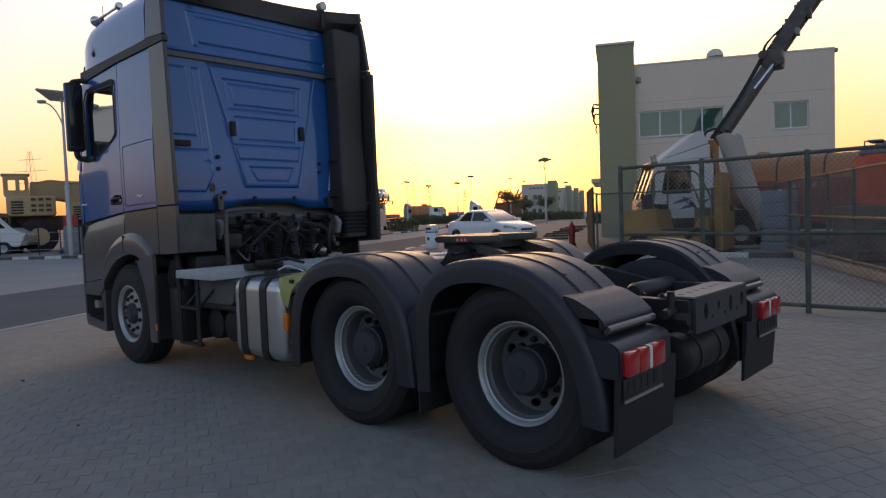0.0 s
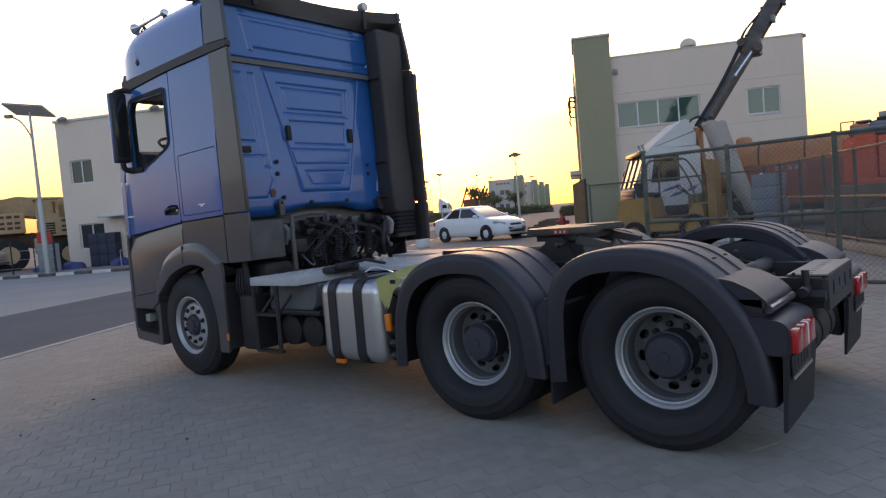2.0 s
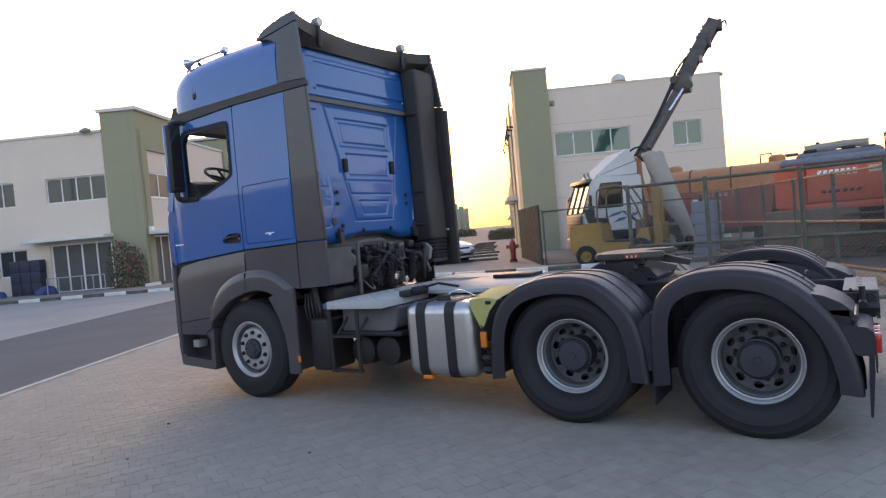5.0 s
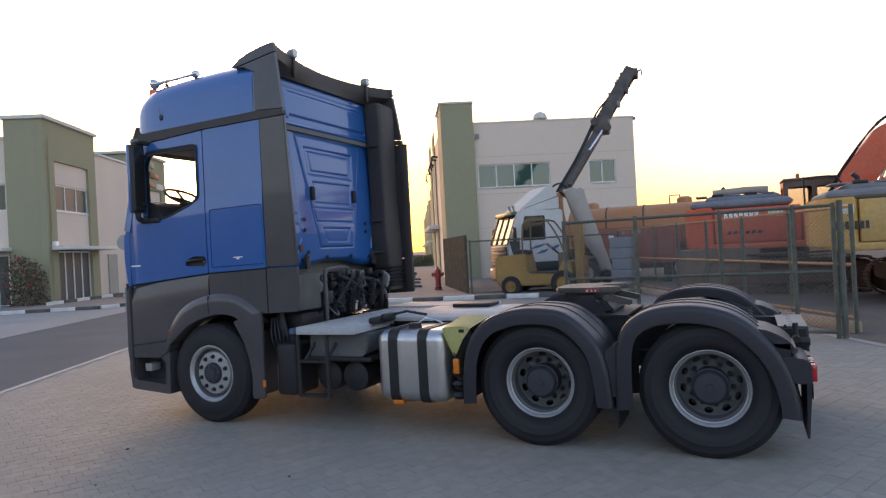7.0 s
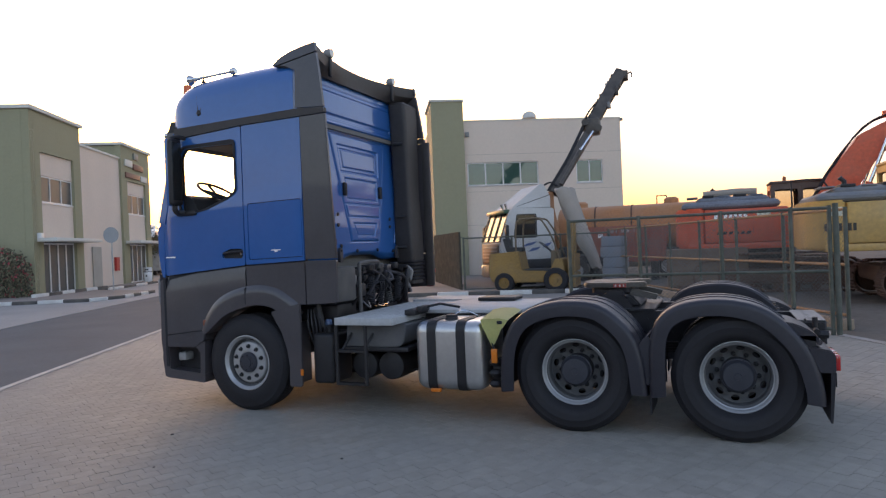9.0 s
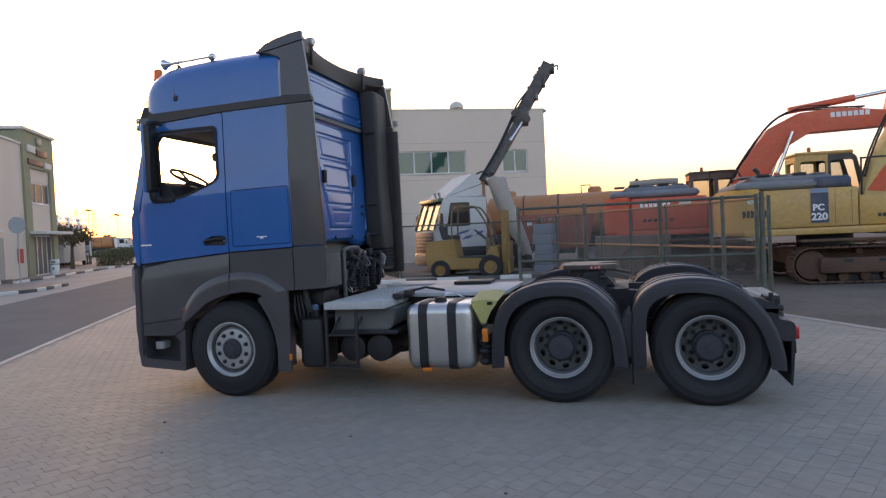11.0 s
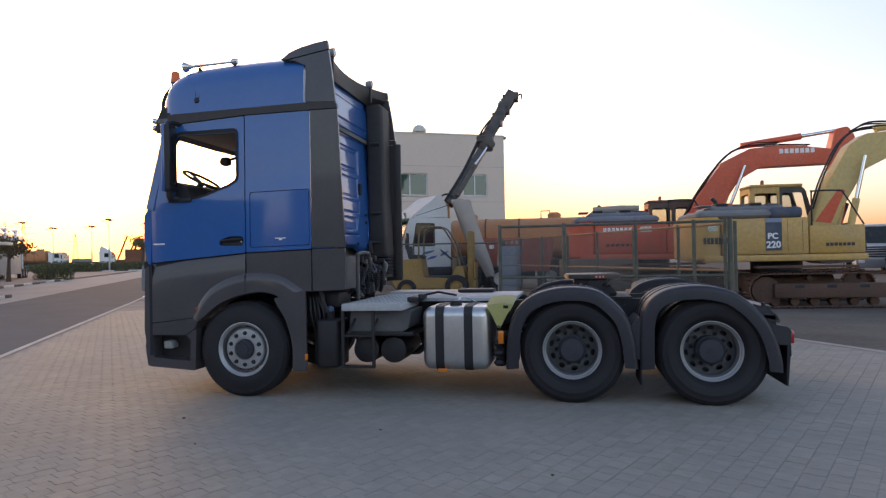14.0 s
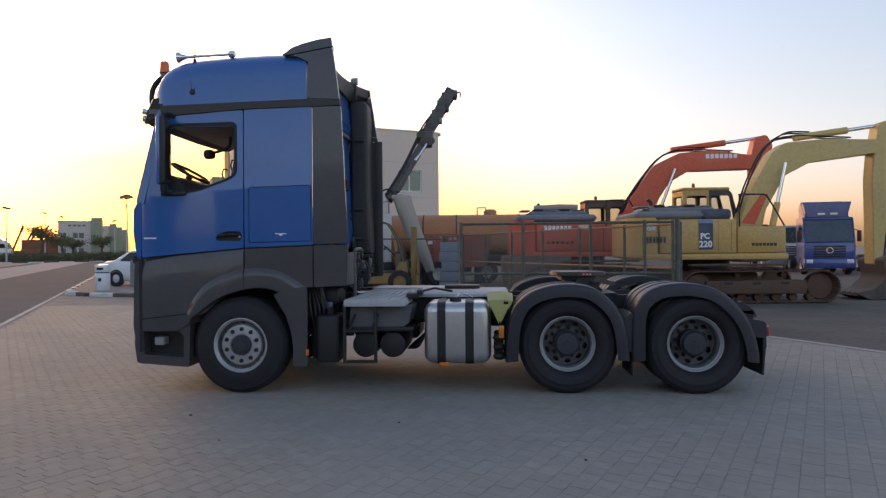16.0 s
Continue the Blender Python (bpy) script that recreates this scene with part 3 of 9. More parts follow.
def left_building():
    b = thing("office_block", gpose(-20.0, 27.6), "two-storey cream office block with pale green stair towers", "building")
    # local x = along u (front wall runs to -x), y = along v (side wall runs to +y)
    H = 8.2
    W = 9.0
    front = [(1.95, 5.2, 4.75, 6.05), (6.95, 8.35, 4.75, 6.05), (6.6, 8.2, 1.1, 2.5), (1.95, 5.3, 0.0, 2.6)]
    wall_holes(b, W, 0, H, [(W - q, W - p, r, s) for p, q, r, s in front], WALL, pose(-W, 0, 0))
    for p, q, r, s in front:
        if r > 0:
            window_unit(b, pose(-p, 0.14, r, 0, 0, 180), q - p, s - r, 4 if q - p > 3 else 2, GREY_GLASS)
        else:
            entrance(b, pose(-p, 0.14, 0.05, 0, 0, 180), q - p, s - 0.05, 4)
    wall_box(b, -W, -0.3, 0.3, 15.0, 0, H - 0.1, mat("room_dark", (0.08, 0.075, 0.07), 0.9))
    bm = B()
    box(bm, -W - 0.1, -1.9, -0.08, 0.4, H, H + 0.14, 0.02)
    part("parapet", bm, COPING, b)
    bm = B()
    box(bm, -6.2, -1.7, -1.0, 0, 2.75, 2.93, 0.02)
    part("canopy", bm, COPING, b)
    # corner tower: front strip, side face with recess
    wall_box(b, -1.85, -0.35, -0.12, 0.4, 0, 9.15, GREEN_WALL, "tower", "pale green rendered tower")
    side = pose(0, 0, 0, 0, 0, 90)
    wall_holes(b, 5.4, 0, 9.15, [(0.95, 4.55, 0.0, 7.2)], GREEN_WALL, pose(0.0, -0.12, 0, 0, 0, 90), 0.35, "tower_front")
    bm = B()
    prism(bm, [(-1.95, -0.24), (0.14, -0.24), (0.14, 5.4), (-1.95, 5.4)], 9.15, 0.17, plane="xy")
    part("coping", bm, COPING, b)
    for v0, depth in ((-0.12, 0.3),):
        for z0, z1 in ((2.85, 4.7), (6.05, 7.2)):
            wall_box(b, -0.42, -0.12, v0 + 0.952, v0 + 4.548, z0, z1, WALL)
        window_unit(b, pose(-0.2, v0 + 0.95, 4.72, 0, 0, 90) @ pose(3.6, 0, 0, 0, 0, 180), 3.6, 1.32, 3, SHADED_GLASS)
        entrance(b, pose(-0.2, v0 + 0.95, 0.08, 0, 0, 90) @ pose(3.6, 0, 0, 0, 0, 180), 3.6, 2.6, 4)
        bm = B()
        box(bm, 0, 0.95, v0 + 0.3, v0 + 5.6, 2.72, 2.9, 0.02)
        part("canopy", bm, COPING, b)
    # plain side wall and second tower
    wall_box(b, -0.6, -0.14, 5.284, 11.2, 0, H, WALL)
    bm = B()
    box(bm, -0.66, -0.06, 5.3, 11.2, H, H + 0.14, 0.02)
    part("parapet", bm, COPING, b)
    wall_box(b, -0.14, -0.06, 6.6, 7.8, 0.1, 2.5, mat("service_door", (0.36, 0.34, 0.30), 0.7), "service_door", "beige metal service door")
    wall_box(b, -0.14, 0.02, 9.8, 10.3, 1.0, 1.85, RED_SIGN, "hose_cabinet", "red fire hose cabinet")
    wall_holes(b, 5.2, 0, 9.15, [(0.95, 4.35, 0.0, 6.9)], GREEN_WALL, pose(0.0, 11.2, 0, 0, 0, 90), 0.35, "tower_front")
    wall_box(b, -6, -0.36, 11.25, 16.4, 0, 9.1, GREEN_WALL, "tower", "pale green rendered tower")
    bm = B()
    prism(bm, [(-6, 11.1), (0.14, 11.1), (0.14, 16.5), (-6, 16.5)], 9.15, 0.17, plane="xy")
    part("coping", bm, COPING, b)
    for z0, z1 in ((2.85, 4.7), (6.05, 6.9)):
        wall_box(b, -0.34, -0.12, 12.16, 15.54, z0, z1, WALL)
    window_unit(b, pose(-0.2, 12.15, 4.72, 0, 0, 90) @ pose(3.4, 0, 0, 0, 0, 180), 3.4, 1.32, 3, SHADED_GLASS)
    entrance(b, pose(-0.2, 12.15, 0.08, 0, 0, 90) @ pose(3.4, 0, 0, 0, 0, 180), 3.4, 2.6, 4)
    bm = B()
    box(bm, 0, 0.95, 11.5, 16.5, 2.72, 2.9, 0.02)
    part("canopy", bm, COPING, b)
    part("wall_unit", box(B(), 0.0, 0.2, 0.2, 0.5, 2.75, 3.15, 0.03), WHITE, b, "small white box on the tower wall")
    # sign boards
    for y0, y1, z0, z1, m_ in ((11.7, 13.0, 7.85, 8.3, COPING), (13.2, 15.0, 7.75, 8.15, mat("sign_red", (0.17, 0.075, 0.055), 0.6)), (11.8, 14.3, 7.1, 7.45, mat("sign_brown", (0.20, 0.10, 0.075), 0.6)), (14.5, 15.7, 7.05, 7.45, COPING), (13.3, 14.1, 8.45, 8.9, mat("sign_grey", (0.25, 0.25, 0.22), 0.6))):
        bm = B()
        box(bm, 0.0, 0.1, y0, y1, z0, z1, 0.02)
        part("sign_board", bm, m_, b)
    for x in (-2.6, -8.3):
        bm = B()
        lathe(bm, [(0.0, -0.12), (0.22, -0.1), (0.28, 0.05), (0.1, 0.15), (0, 0.15)], 12, pose(x, -0.25, H + 0.1, 20))
        part("floodlight", bm, LIGHT_GREY, b)
    return b


right_building()
left_building()


# ---- fences ----
def chain_link(name, length, height, posts, rails, material, rail_m, label, m, cell=0.07, wire=0.0034, base=0.06):
    f = thing(name, m, label, "fence")
    for x in posts:
        bm = B()
        tube(bm, [(x, 0, 0), (x, 0, height + 0.02)], 0.035, 8)
        part("post", bm, material, f)
    for z in rails:
        bm = B()
        tube(bm, [(posts[0], 0, z), (posts[-1], 0, z)], 0.026, 8)
        part("rail", bm, rail_m, f)
    h = height - base
    vs, fs = [], []
    L0, L1 = posts[0], posts[-1]
    n = int((L1 - L0 + h) / cell)
    for s in (1, -1):
        for k in range(n):
            c = L0 - h + k * cell if s > 0 else L0 + k * cell
            x0, z0, x1, z1 = c, 0.0, c + s * h, h
            t0 = 0.0
            t1 = 1.0
            for lo, hi in ((L0, L1),):
                dx = x1 - x0
                ta, tb = sorted(((lo - x0) / dx, (hi - x0) / dx))
                t0, t1 = max(t0, ta), min(t1, tb)
            if t1 - t0 < 0.02:
                continue
            a = (x0 + (x1 - x0) * t0, z0 + h * t0)
            b = (x0 + (x1 - x0) * t1, z0 + h * t1)
            i = len(vs)
            w = wire
            for p in (a, b):
                vs += [(p[0] - w, s * 0.002, p[1] + base), (p[0] + w, s * 0.002, p[1] + base), (p[0], s * 0.002 + w, p[1] + base)]
            fs += [(i, i + 1, i + 4, i + 3), (i + 1, i + 2, i + 5, i + 4), (i + 2, i, i + 3, i + 5)]
    me = bpy.data.meshes.new("mesh_wire")
    me.from_pydata(vs, [], fs)
    me.materials.append(WIRE)
    o = new("mesh_wire", me)
    o.parent = f
    tagged(o, "woven chain-link wire", kind="stuff")
    return f


def along(a, b):
    return pose(a[0], a[1], 0, 0, 0, math.degrees(math.atan2(b[1] - a[1], b[0] - a[0]))), math.hypot(b[0] - a[0], b[1] - a[1])


m, L = along((1.51, 5.25), (-2.73, 5.4))
chain_link("yard_gate", L, 2.07, [0, 0.13 * L, 0.38 * L, 0.7 * L, L], [0.1, 1.03, 2.05], FENCE_GREEN, FENCE_GREEN, "green steel gate leaf with chain-link mesh, swung open", m)
bm = B()
tube(bm, [(0, 0, 0), (0, 0, 2.12)], 0.045, 10)
g = thing("gate_post", pose(1.60, 5.245, 0), "thick green steel gate post", "post")
part("post", bm, FENCE_GREEN, g)
a, b_ = G(4.35, 4.3), G(4.7, 17.0)
m, L = along(a, b_)
chain_link("yard_fence", L, 2.05, [k * L / 7 for k in range(8)], [0.25, 1.1, 2.03], FENCE_GREEN, RUST_RAIL, "chain-link fence on a low concrete base beside the yard", m, 0.08)
bm = B()
box(bm, 0, L, -0.1, 0.1, 0, 0.18, 0.02)
o = part("fence_base", bm, mat("raw_concrete", (0.34, 0.25, 0.18), 0.9, vary=0.2), None, "low concrete strip under the fence", "structure")
o.matrix_basis = m
a, b_ = G(-0.5, 17.2), G(4.6, 16.6)
m, L = along(a, b_)
chain_link("back_fence", L, 1.95, [k * L / 3 for k in range(4)], [0.12, 1.93], FENCE_GREEN, FENCE_GREEN, "chain-link fence behind the kerb", m, 0.09)


def corrugated(a, b, h, label):
    m, L = along(a, b)
    f = thing("sheet_fence", m, label, "fence")
    n = int(L / 0.22)
    for k in range(n):
        bm = B()
        x0, w = k * L / n, L / n
        prism(bm, [(x0, -0.02), (x0 + w * 0.3, -0.02), (x0 + w * 0.45, 0.03), (x0 + w * 0.85, 0.03), (x0 + w, -0.02), (x0 + w, 0.0), (x0 + w * 0.87, 0.05), (x0 + w * 0.43, 0.05), (x0 + w * 0.28, 0.0), (x0, 0.0)], 0.02, h, plane="xy")
        part("sheet", bm, SHEET, f)
    bm = B()
    for z in (0.25, h - 0.2):
        box(bm, 0, L, -0.06, -0.022, z, z + 0.05)
    part("rail", bm, FENCE_GREEN, f)
    return f


corrugated(G(-0.6, 17.3), G(-1.0, 23.5), 2.15, "dark green corrugated metal fence beside the pavement")

# ---- the tractor unit: x runs along it (front at -x), its middle on y = 0, rear axle at x = 0 ----
truck = thing("truck_tractor", None, "blue three-axle truck tractor with dark grey skirts, parked on pavers", "truck")
XF, XM, XR = -4.885, -1.35, 0.0
N, F = -1.25, 1.25


def lift(bm, m):
    bmesh.ops.transform(bm, matrix=m, verts=bm.verts)
    return bm


def tyre(parent, m, name="tyre", w=0.3, bulge=False):
    R, h = 0.522, w / 2
    prof = [(0.285, -h + 0.03), (0.30, -h + 0.01), (0.36, -h), (0.43, -h + 0.004), (0.475, -h + 0.012), (0.505, -h + 0.03), (R, -h + 0.05)]
    for g in (-0.075, -0.026, 0.026, 0.075):
        prof += [(R, g - 0.007), (R - 0.013, g - 0.005), (R - 0.013, g + 0.005), (R, g + 0.007)]
    prof += [(R, h - 0.05), (0.505, h - 0.03), (0.497, h - 0.022), (0.478, h - 0.012), (0.474, h - 0.006), (0.43, h - 0.004), (0.42, h + 0.002)]
    prof += [(0.38, h - 0.006), (0.365, h - 0.008), (0.34, h - 0.024), (0.322, h - 0.045), (0.308, h - 0.07), (0.298, h - 0.085), (0.288, h - 0.10)] if bulge else [(0.36, h), (0.345, h + 0.003), (0.30, h - 0.008), (0.285, h - 0.03)]
    o = part(name, lift(lathe(B(), prof, 72), m), TYRE, parent, "worn black truck tyre")
    bm = B()
    for k in range(48):
        a = 2 * math.pi * k / 48
        for s in (-1, 1):
            t = Matrix.Rotation(a, 4, "Z") @ Matrix.Translation((R - 0.0135, 0, s * 0.05))
            box(bm, -0.016, 0.0145, -0.027, 0.027, -0.012, 0.012, 0, 1, t)
    part("tread_block", lift(bm, m), TYRE, o, kind="stuff")
    return o


def disc(r0, r1, n, rh, hr, hry, th, a0=0.0, seg=60):
    bm = B()
    holes = [ring(0, 0, r0, seg // 2)]
    for k in range(n):
        a = a0 + 2 * math.pi * k / n
        c, s = math.cos(a), math.sin(a)
        holes.append([(rh * c + p * c - q * s, rh * s + p * s + q * c) for p, q in ring(0, 0, hr, 12, hry)])
    return prism(bm, ring(0, 0, r1, seg), 0, th, holes, "xy")


def front_wheel(m):
    w = part("wheel", lift(lathe(B(), [(0.262, -0.12), (0.262, 0.05), (0.285, 0.09), (0.298, 0.128), (0.297, 0.14), (0.288, 0.142), (0.276, 0.132), (0.270, 0.118), (0.262, 0.112)], 60), m), RIM, truck, "silver steel front wheel")
    # near-black drum, also standing in for the shade behind the slotted ring
    part("brake_drum", lift(lathe(B(), [(0, -0.02), (0.2, -0.02), (0.21, -0.03), (0.21, -0.15), (0, -0.15)], 40), m), NUT, w)
    part("rim_barrel", lift(lathe(B(), [(0.263, 0.113), (0.258, 0.09), (0.255, 0.02)], 60), m), RIM_DISC, w)
    tyre(w, m)
    bm = disc(0.222, 0.259, 20, 0.243, 0.009, 0.015, 0.012)
    part("rim_ring", lift(lift(bm, Matrix.Translation((0, 0, 0.035))), m), RIM_DISC, w)
    bm = lathe(B(), [(0.233, 0.04), (0.230, 0.07), (0.224, 0.088), (0.214, 0.098), (0.125, 0.108), (0.118, 0.10), (0.1, 0.1)], 48)
    part("wheel_disc", lift(bm, m), RIM, w)
    for k in range(10):
        a = 2 * math.pi * k / 10
        t = Matrix.Translation((0.172 * math.cos(a), 0.172 * math.sin(a), 0.10))
        bm = lathe(B(), [(0.025, 0), (0.024, 0.006), (0.019, 0.008), (0.017, 0.028), (0.008, 0.034), (0, 0.034)], 8, t)
        part("wheel_nut", lift(bm, m), NUT, w)
    bm = lathe(B(), [(0.112, 0.09), (0.108, 0.125), (0.098, 0.14), (0.06, 0.142), (0.058, 0.15), (0, 0.152)], 36)
    h = part("hub", lift(bm, m), HUB, w, "dark grey wheel hub")
    for k in range(8):
        a = 2 * math.pi * (k + 0.5) / 8
        bm = lathe(B(), [(0.008, 0), (0.008, 0.012), (0, 0.013)], 8, Matrix.Translation((0.08 * math.cos(a), 0.08 * math.sin(a), 0.14)))
        part("hub_bolt", lift(bm, m), STEEL, h)
    return w


def rear_wheel(m):
    w = part("wheel", lift(lathe(B(), [(0.252, -0.10), (0.258, 0.0), (0.262, 0.05), (0.270, 0.085), (0.288, 0.11), (0.3, 0.132), (0.3, 0.142), (0.291, 0.145), (0.279, 0.135), (0.272, 0.115), (0.262, 0.108)], 60), m), RIM, truck, "silver deep-dish steel rear wheel with dual tyres")
    part("rim_barrel", lift(lathe(B(), [(0.263, 0.109), (0.258, 0.085), (0.249, 0.075), (0.246, 0.03), (0.245, -0.03)], 60), m), RIM_DISC, w)
    # drum kept near-black so it doubles as the shade seen through the hand holes
    part("brake_drum", lift(lathe(B(), [(0, -0.085), (0.215, -0.085), (0.225, -0.1), (0.225, -0.22), (0, -0.22)], 40), m), NUT, w)
    tyre(w, m @ Matrix.Translation((0, 0, 0.08)), bulge=True)
    tyre(w, m @ Matrix.Translation((0, 0, -0.30)))
    bm = disc(0.125, 0.246, 10, 0.212, 0.022, 0.034, 0.012, math.pi / 10, 80)
    for v in bm.verts:
        r_ = math.hypot(v.co.x, v.co.y)
        v.co.z += -0.085 + 0.05 * max(0.0, (r_ - 0.19) / 0.056)
    part("wheel_disc", lift(bm, m), RIM_DISC, w, "grey wheel disc with ten hand holes")
    for k in range(10):
        a = 2 * math.pi * k / 10
        t = Matrix.Translation((0.164 * math.cos(a), 0.164 * math.sin(a), -0.073))
        bm = lathe(B(), [(0.022, 0), (0.021, 0.008), (0.018, 0.01), (0.016, 0.035), (0.008, 0.04), (0, 0.04)], 8, t)
        part("wheel_nut", lift(bm, m), NUT, w)
    bm = lathe(B(), [(0.136, -0.10), (0.136, 0.06), (0.142, 0.062), (0.142, 0.075), (0.132, 0.08), (0.124, 0.115), (0.112, 0.128), (0.03, 0.132), (0.028, 0.137), (0, 0.138)], 40)
    h = part("hub", lift(bm, m), HUB, w, "blue-grey hub reduction cap")
    for k in range(12):
        a = 2 * math.pi * (k + 0.5) / 12
        bm = lathe(B(), [(0.007, 0), (0.007, 0.01), (0, 0.011)], 6, Matrix.Translation((0.134 * math.cos(a), 0.134 * math.sin(a), 0.074)))
        part("hub_bolt", lift(bm, m), STEEL, h)
    return w


for side in (-1, 1):
    turn = pose(0, 0, 0, 90) if side < 0 else pose(0, 0, 0, -90)
    spin = Matrix.Rotation(0.3, 4, "Z")
    front_wheel(Matrix.Translation((XF, side * 1.085, 0.52)) @ turn @ spin)
    for x, s in ((XM, 0.1), (XR - 0.01, 0.5)):
        rear_wheel(Matrix.Translation((x, side * 0.965, 0.52)) @ turn @ Matrix.Rotation(s, 4, "Z"))


# chassis
for s in (-1, 1):
    bm = B()
    y = s * 0.43
    prism(bm, rounded([(-5.7, 0.72), (0.70, 0.72), (0.70, 0.895), (0.1, 0.90), (-0.35, 1.0), (-5.7, 0.96)], 0.02), y - 0.04, 0.08)
    part("frame_rail", bm, STEEL, truck, "dark painted chassis rail")
    bm = B()
    for k in range(26):
        for z in (0.79, 0.92):
            tube(bm, [(-2.2 + k * 0.11, y + s * 0.04, z), (-2.2 + k * 0.11, y + s * 0.052, z)], 0.012, 6)
    part("rivet", bm, STEEL, truck, kind="stuff")
for x in (-3.0, -2.0, -0.7):
    bm = box(B(), x - 0.06, x + 0.06, -0.39, 0.39, 0.76, 0.94, 0.02)
    part("cross_member", bm, STEEL, truck)
for x in (XM, XR):
    bm = B()
    tube(bm, [(x, -0.9, 0.52), (x, -0.4, 0.53), (x, -0.22, 0.55), (x, 0.22, 0.55), (x, 0.4, 0.53), (x, 0.9, 0.52)], 0.1, 14, True, [0.09, 0.1, 0.2, 0.2, 0.1, 0.09])
    part("axle", bm, STEEL, truck)
part("axle", tube(B(), [(XF, -0.95, 0.5), (XF, 0.95, 0.5)], 0.07, 12), STEEL, truck)
part("propeller_shaft", tube(B(), [(-4.2, 0, 0.75), (XM, 0, 0.6), (XR, 0, 0.58)], 0.055, 12), STEEL, truck)
for s in (-1, 1):
    bm = B()
    for k in range(4):
        box(bm, -1.35 - 0.55 + 0.1 * k, 0.55 - 0.1 * k, s * 0.52 - 0.045, s * 0.52 + 0.045, 0.62 + 0.025 * k, 0.642 + 0.025 * k)
    part("leaf_spring", bm, STEEL, truck)
# rear end beam with its row of holes
bm = B()
prism(bm, rounded([(-0.42, 0.70), (0.42, 0.70), (0.42, 0.90), (-0.42, 0.90)], 0.02), 0.70, 0.02, [ring(-0.27, 0.815, 0.03, 12, 0.05), ring(-0.07, 0.825, 0.02, 12, 0.03), ring(0.13, 0.815, 0.03, 12, 0.05), ring(0.33, 0.82, 0.03, 12, 0.045), ring(-0.17, 0.77, 0.012, 8), ring(0.03, 0.77, 0.012, 8), ring(0.23, 0.77, 0.012, 8)], "yz")
part("rear_beam", bm, mat("beam_paint", (0.042, 0.042, 0.050), 0.5, vary=0.25, dust=0.2, dust_color=(0.10, 0.10, 0.105), scale=6), truck, "rear cross beam with a row of holes")
bm = B()
prism(bm, [(0.50, -0.42), (0.715, -0.42), (0.715, 0.42), (0.50, 0.42)], 0.902, 0.010, [ring(0.60, -0.33 + 0.11 * k, 0.03, 4, 0.022, 0.78) for k in range(7)], "xy")
# top plate in a paler grey than the beam's face
part("beam_top_plate", bm, mat("pale_beam_paint", (0.17, 0.17, 0.172), 0.5, vary=0.3, dust=0.2), truck)
bm = lathe(B(), [(0, -0.34), (0.1, -0.335), (0.135, -0.31), (0.14, -0.28), (0.14, 0.28), (0.135, 0.31), (0.1, 0.335), (0, 0.34)], 28, pose(0.47, 0.12, 0.50, 90))
part("rear_air_tank", bm, BLACK_PLASTIC, truck, "black cylindrical air tank")
bm = lathe(B(), [(0, -0.3), (0.05, -0.29), (0.065, -0.26), (0.065, 0.26), (0.05, 0.29), (0, 0.3)], 24, pose(0.18, 0.2, 0.87, 90))
part("air_tank", bm, BLACK_PLASTIC, truck)
for y in (-0.12, 0.2):
    part("tank_strap", lathe(B(), [(0.143, -0.02), (0.147, -0.02), (0.147, 0.02), (0.143, 0.02)], 28, pose(0.47, y + 0.07, 0.50, 90)), STEEL, truck)
bm = B()
tube(bm, [(0.62, -0.42, 0.84), (0.62, -0.62, 0.83)], 0.028, 10), tube(bm, [(0.60, -0.52, 0.80), (0.72, -0.52, 0.80)], 0.035, 10), tube(bm, [(0.62, -0.52, 0.80), (0.62, -0.52, 0.95)], 0.022, 10)
part("trailer_coupling", bm, STEEL, truck)

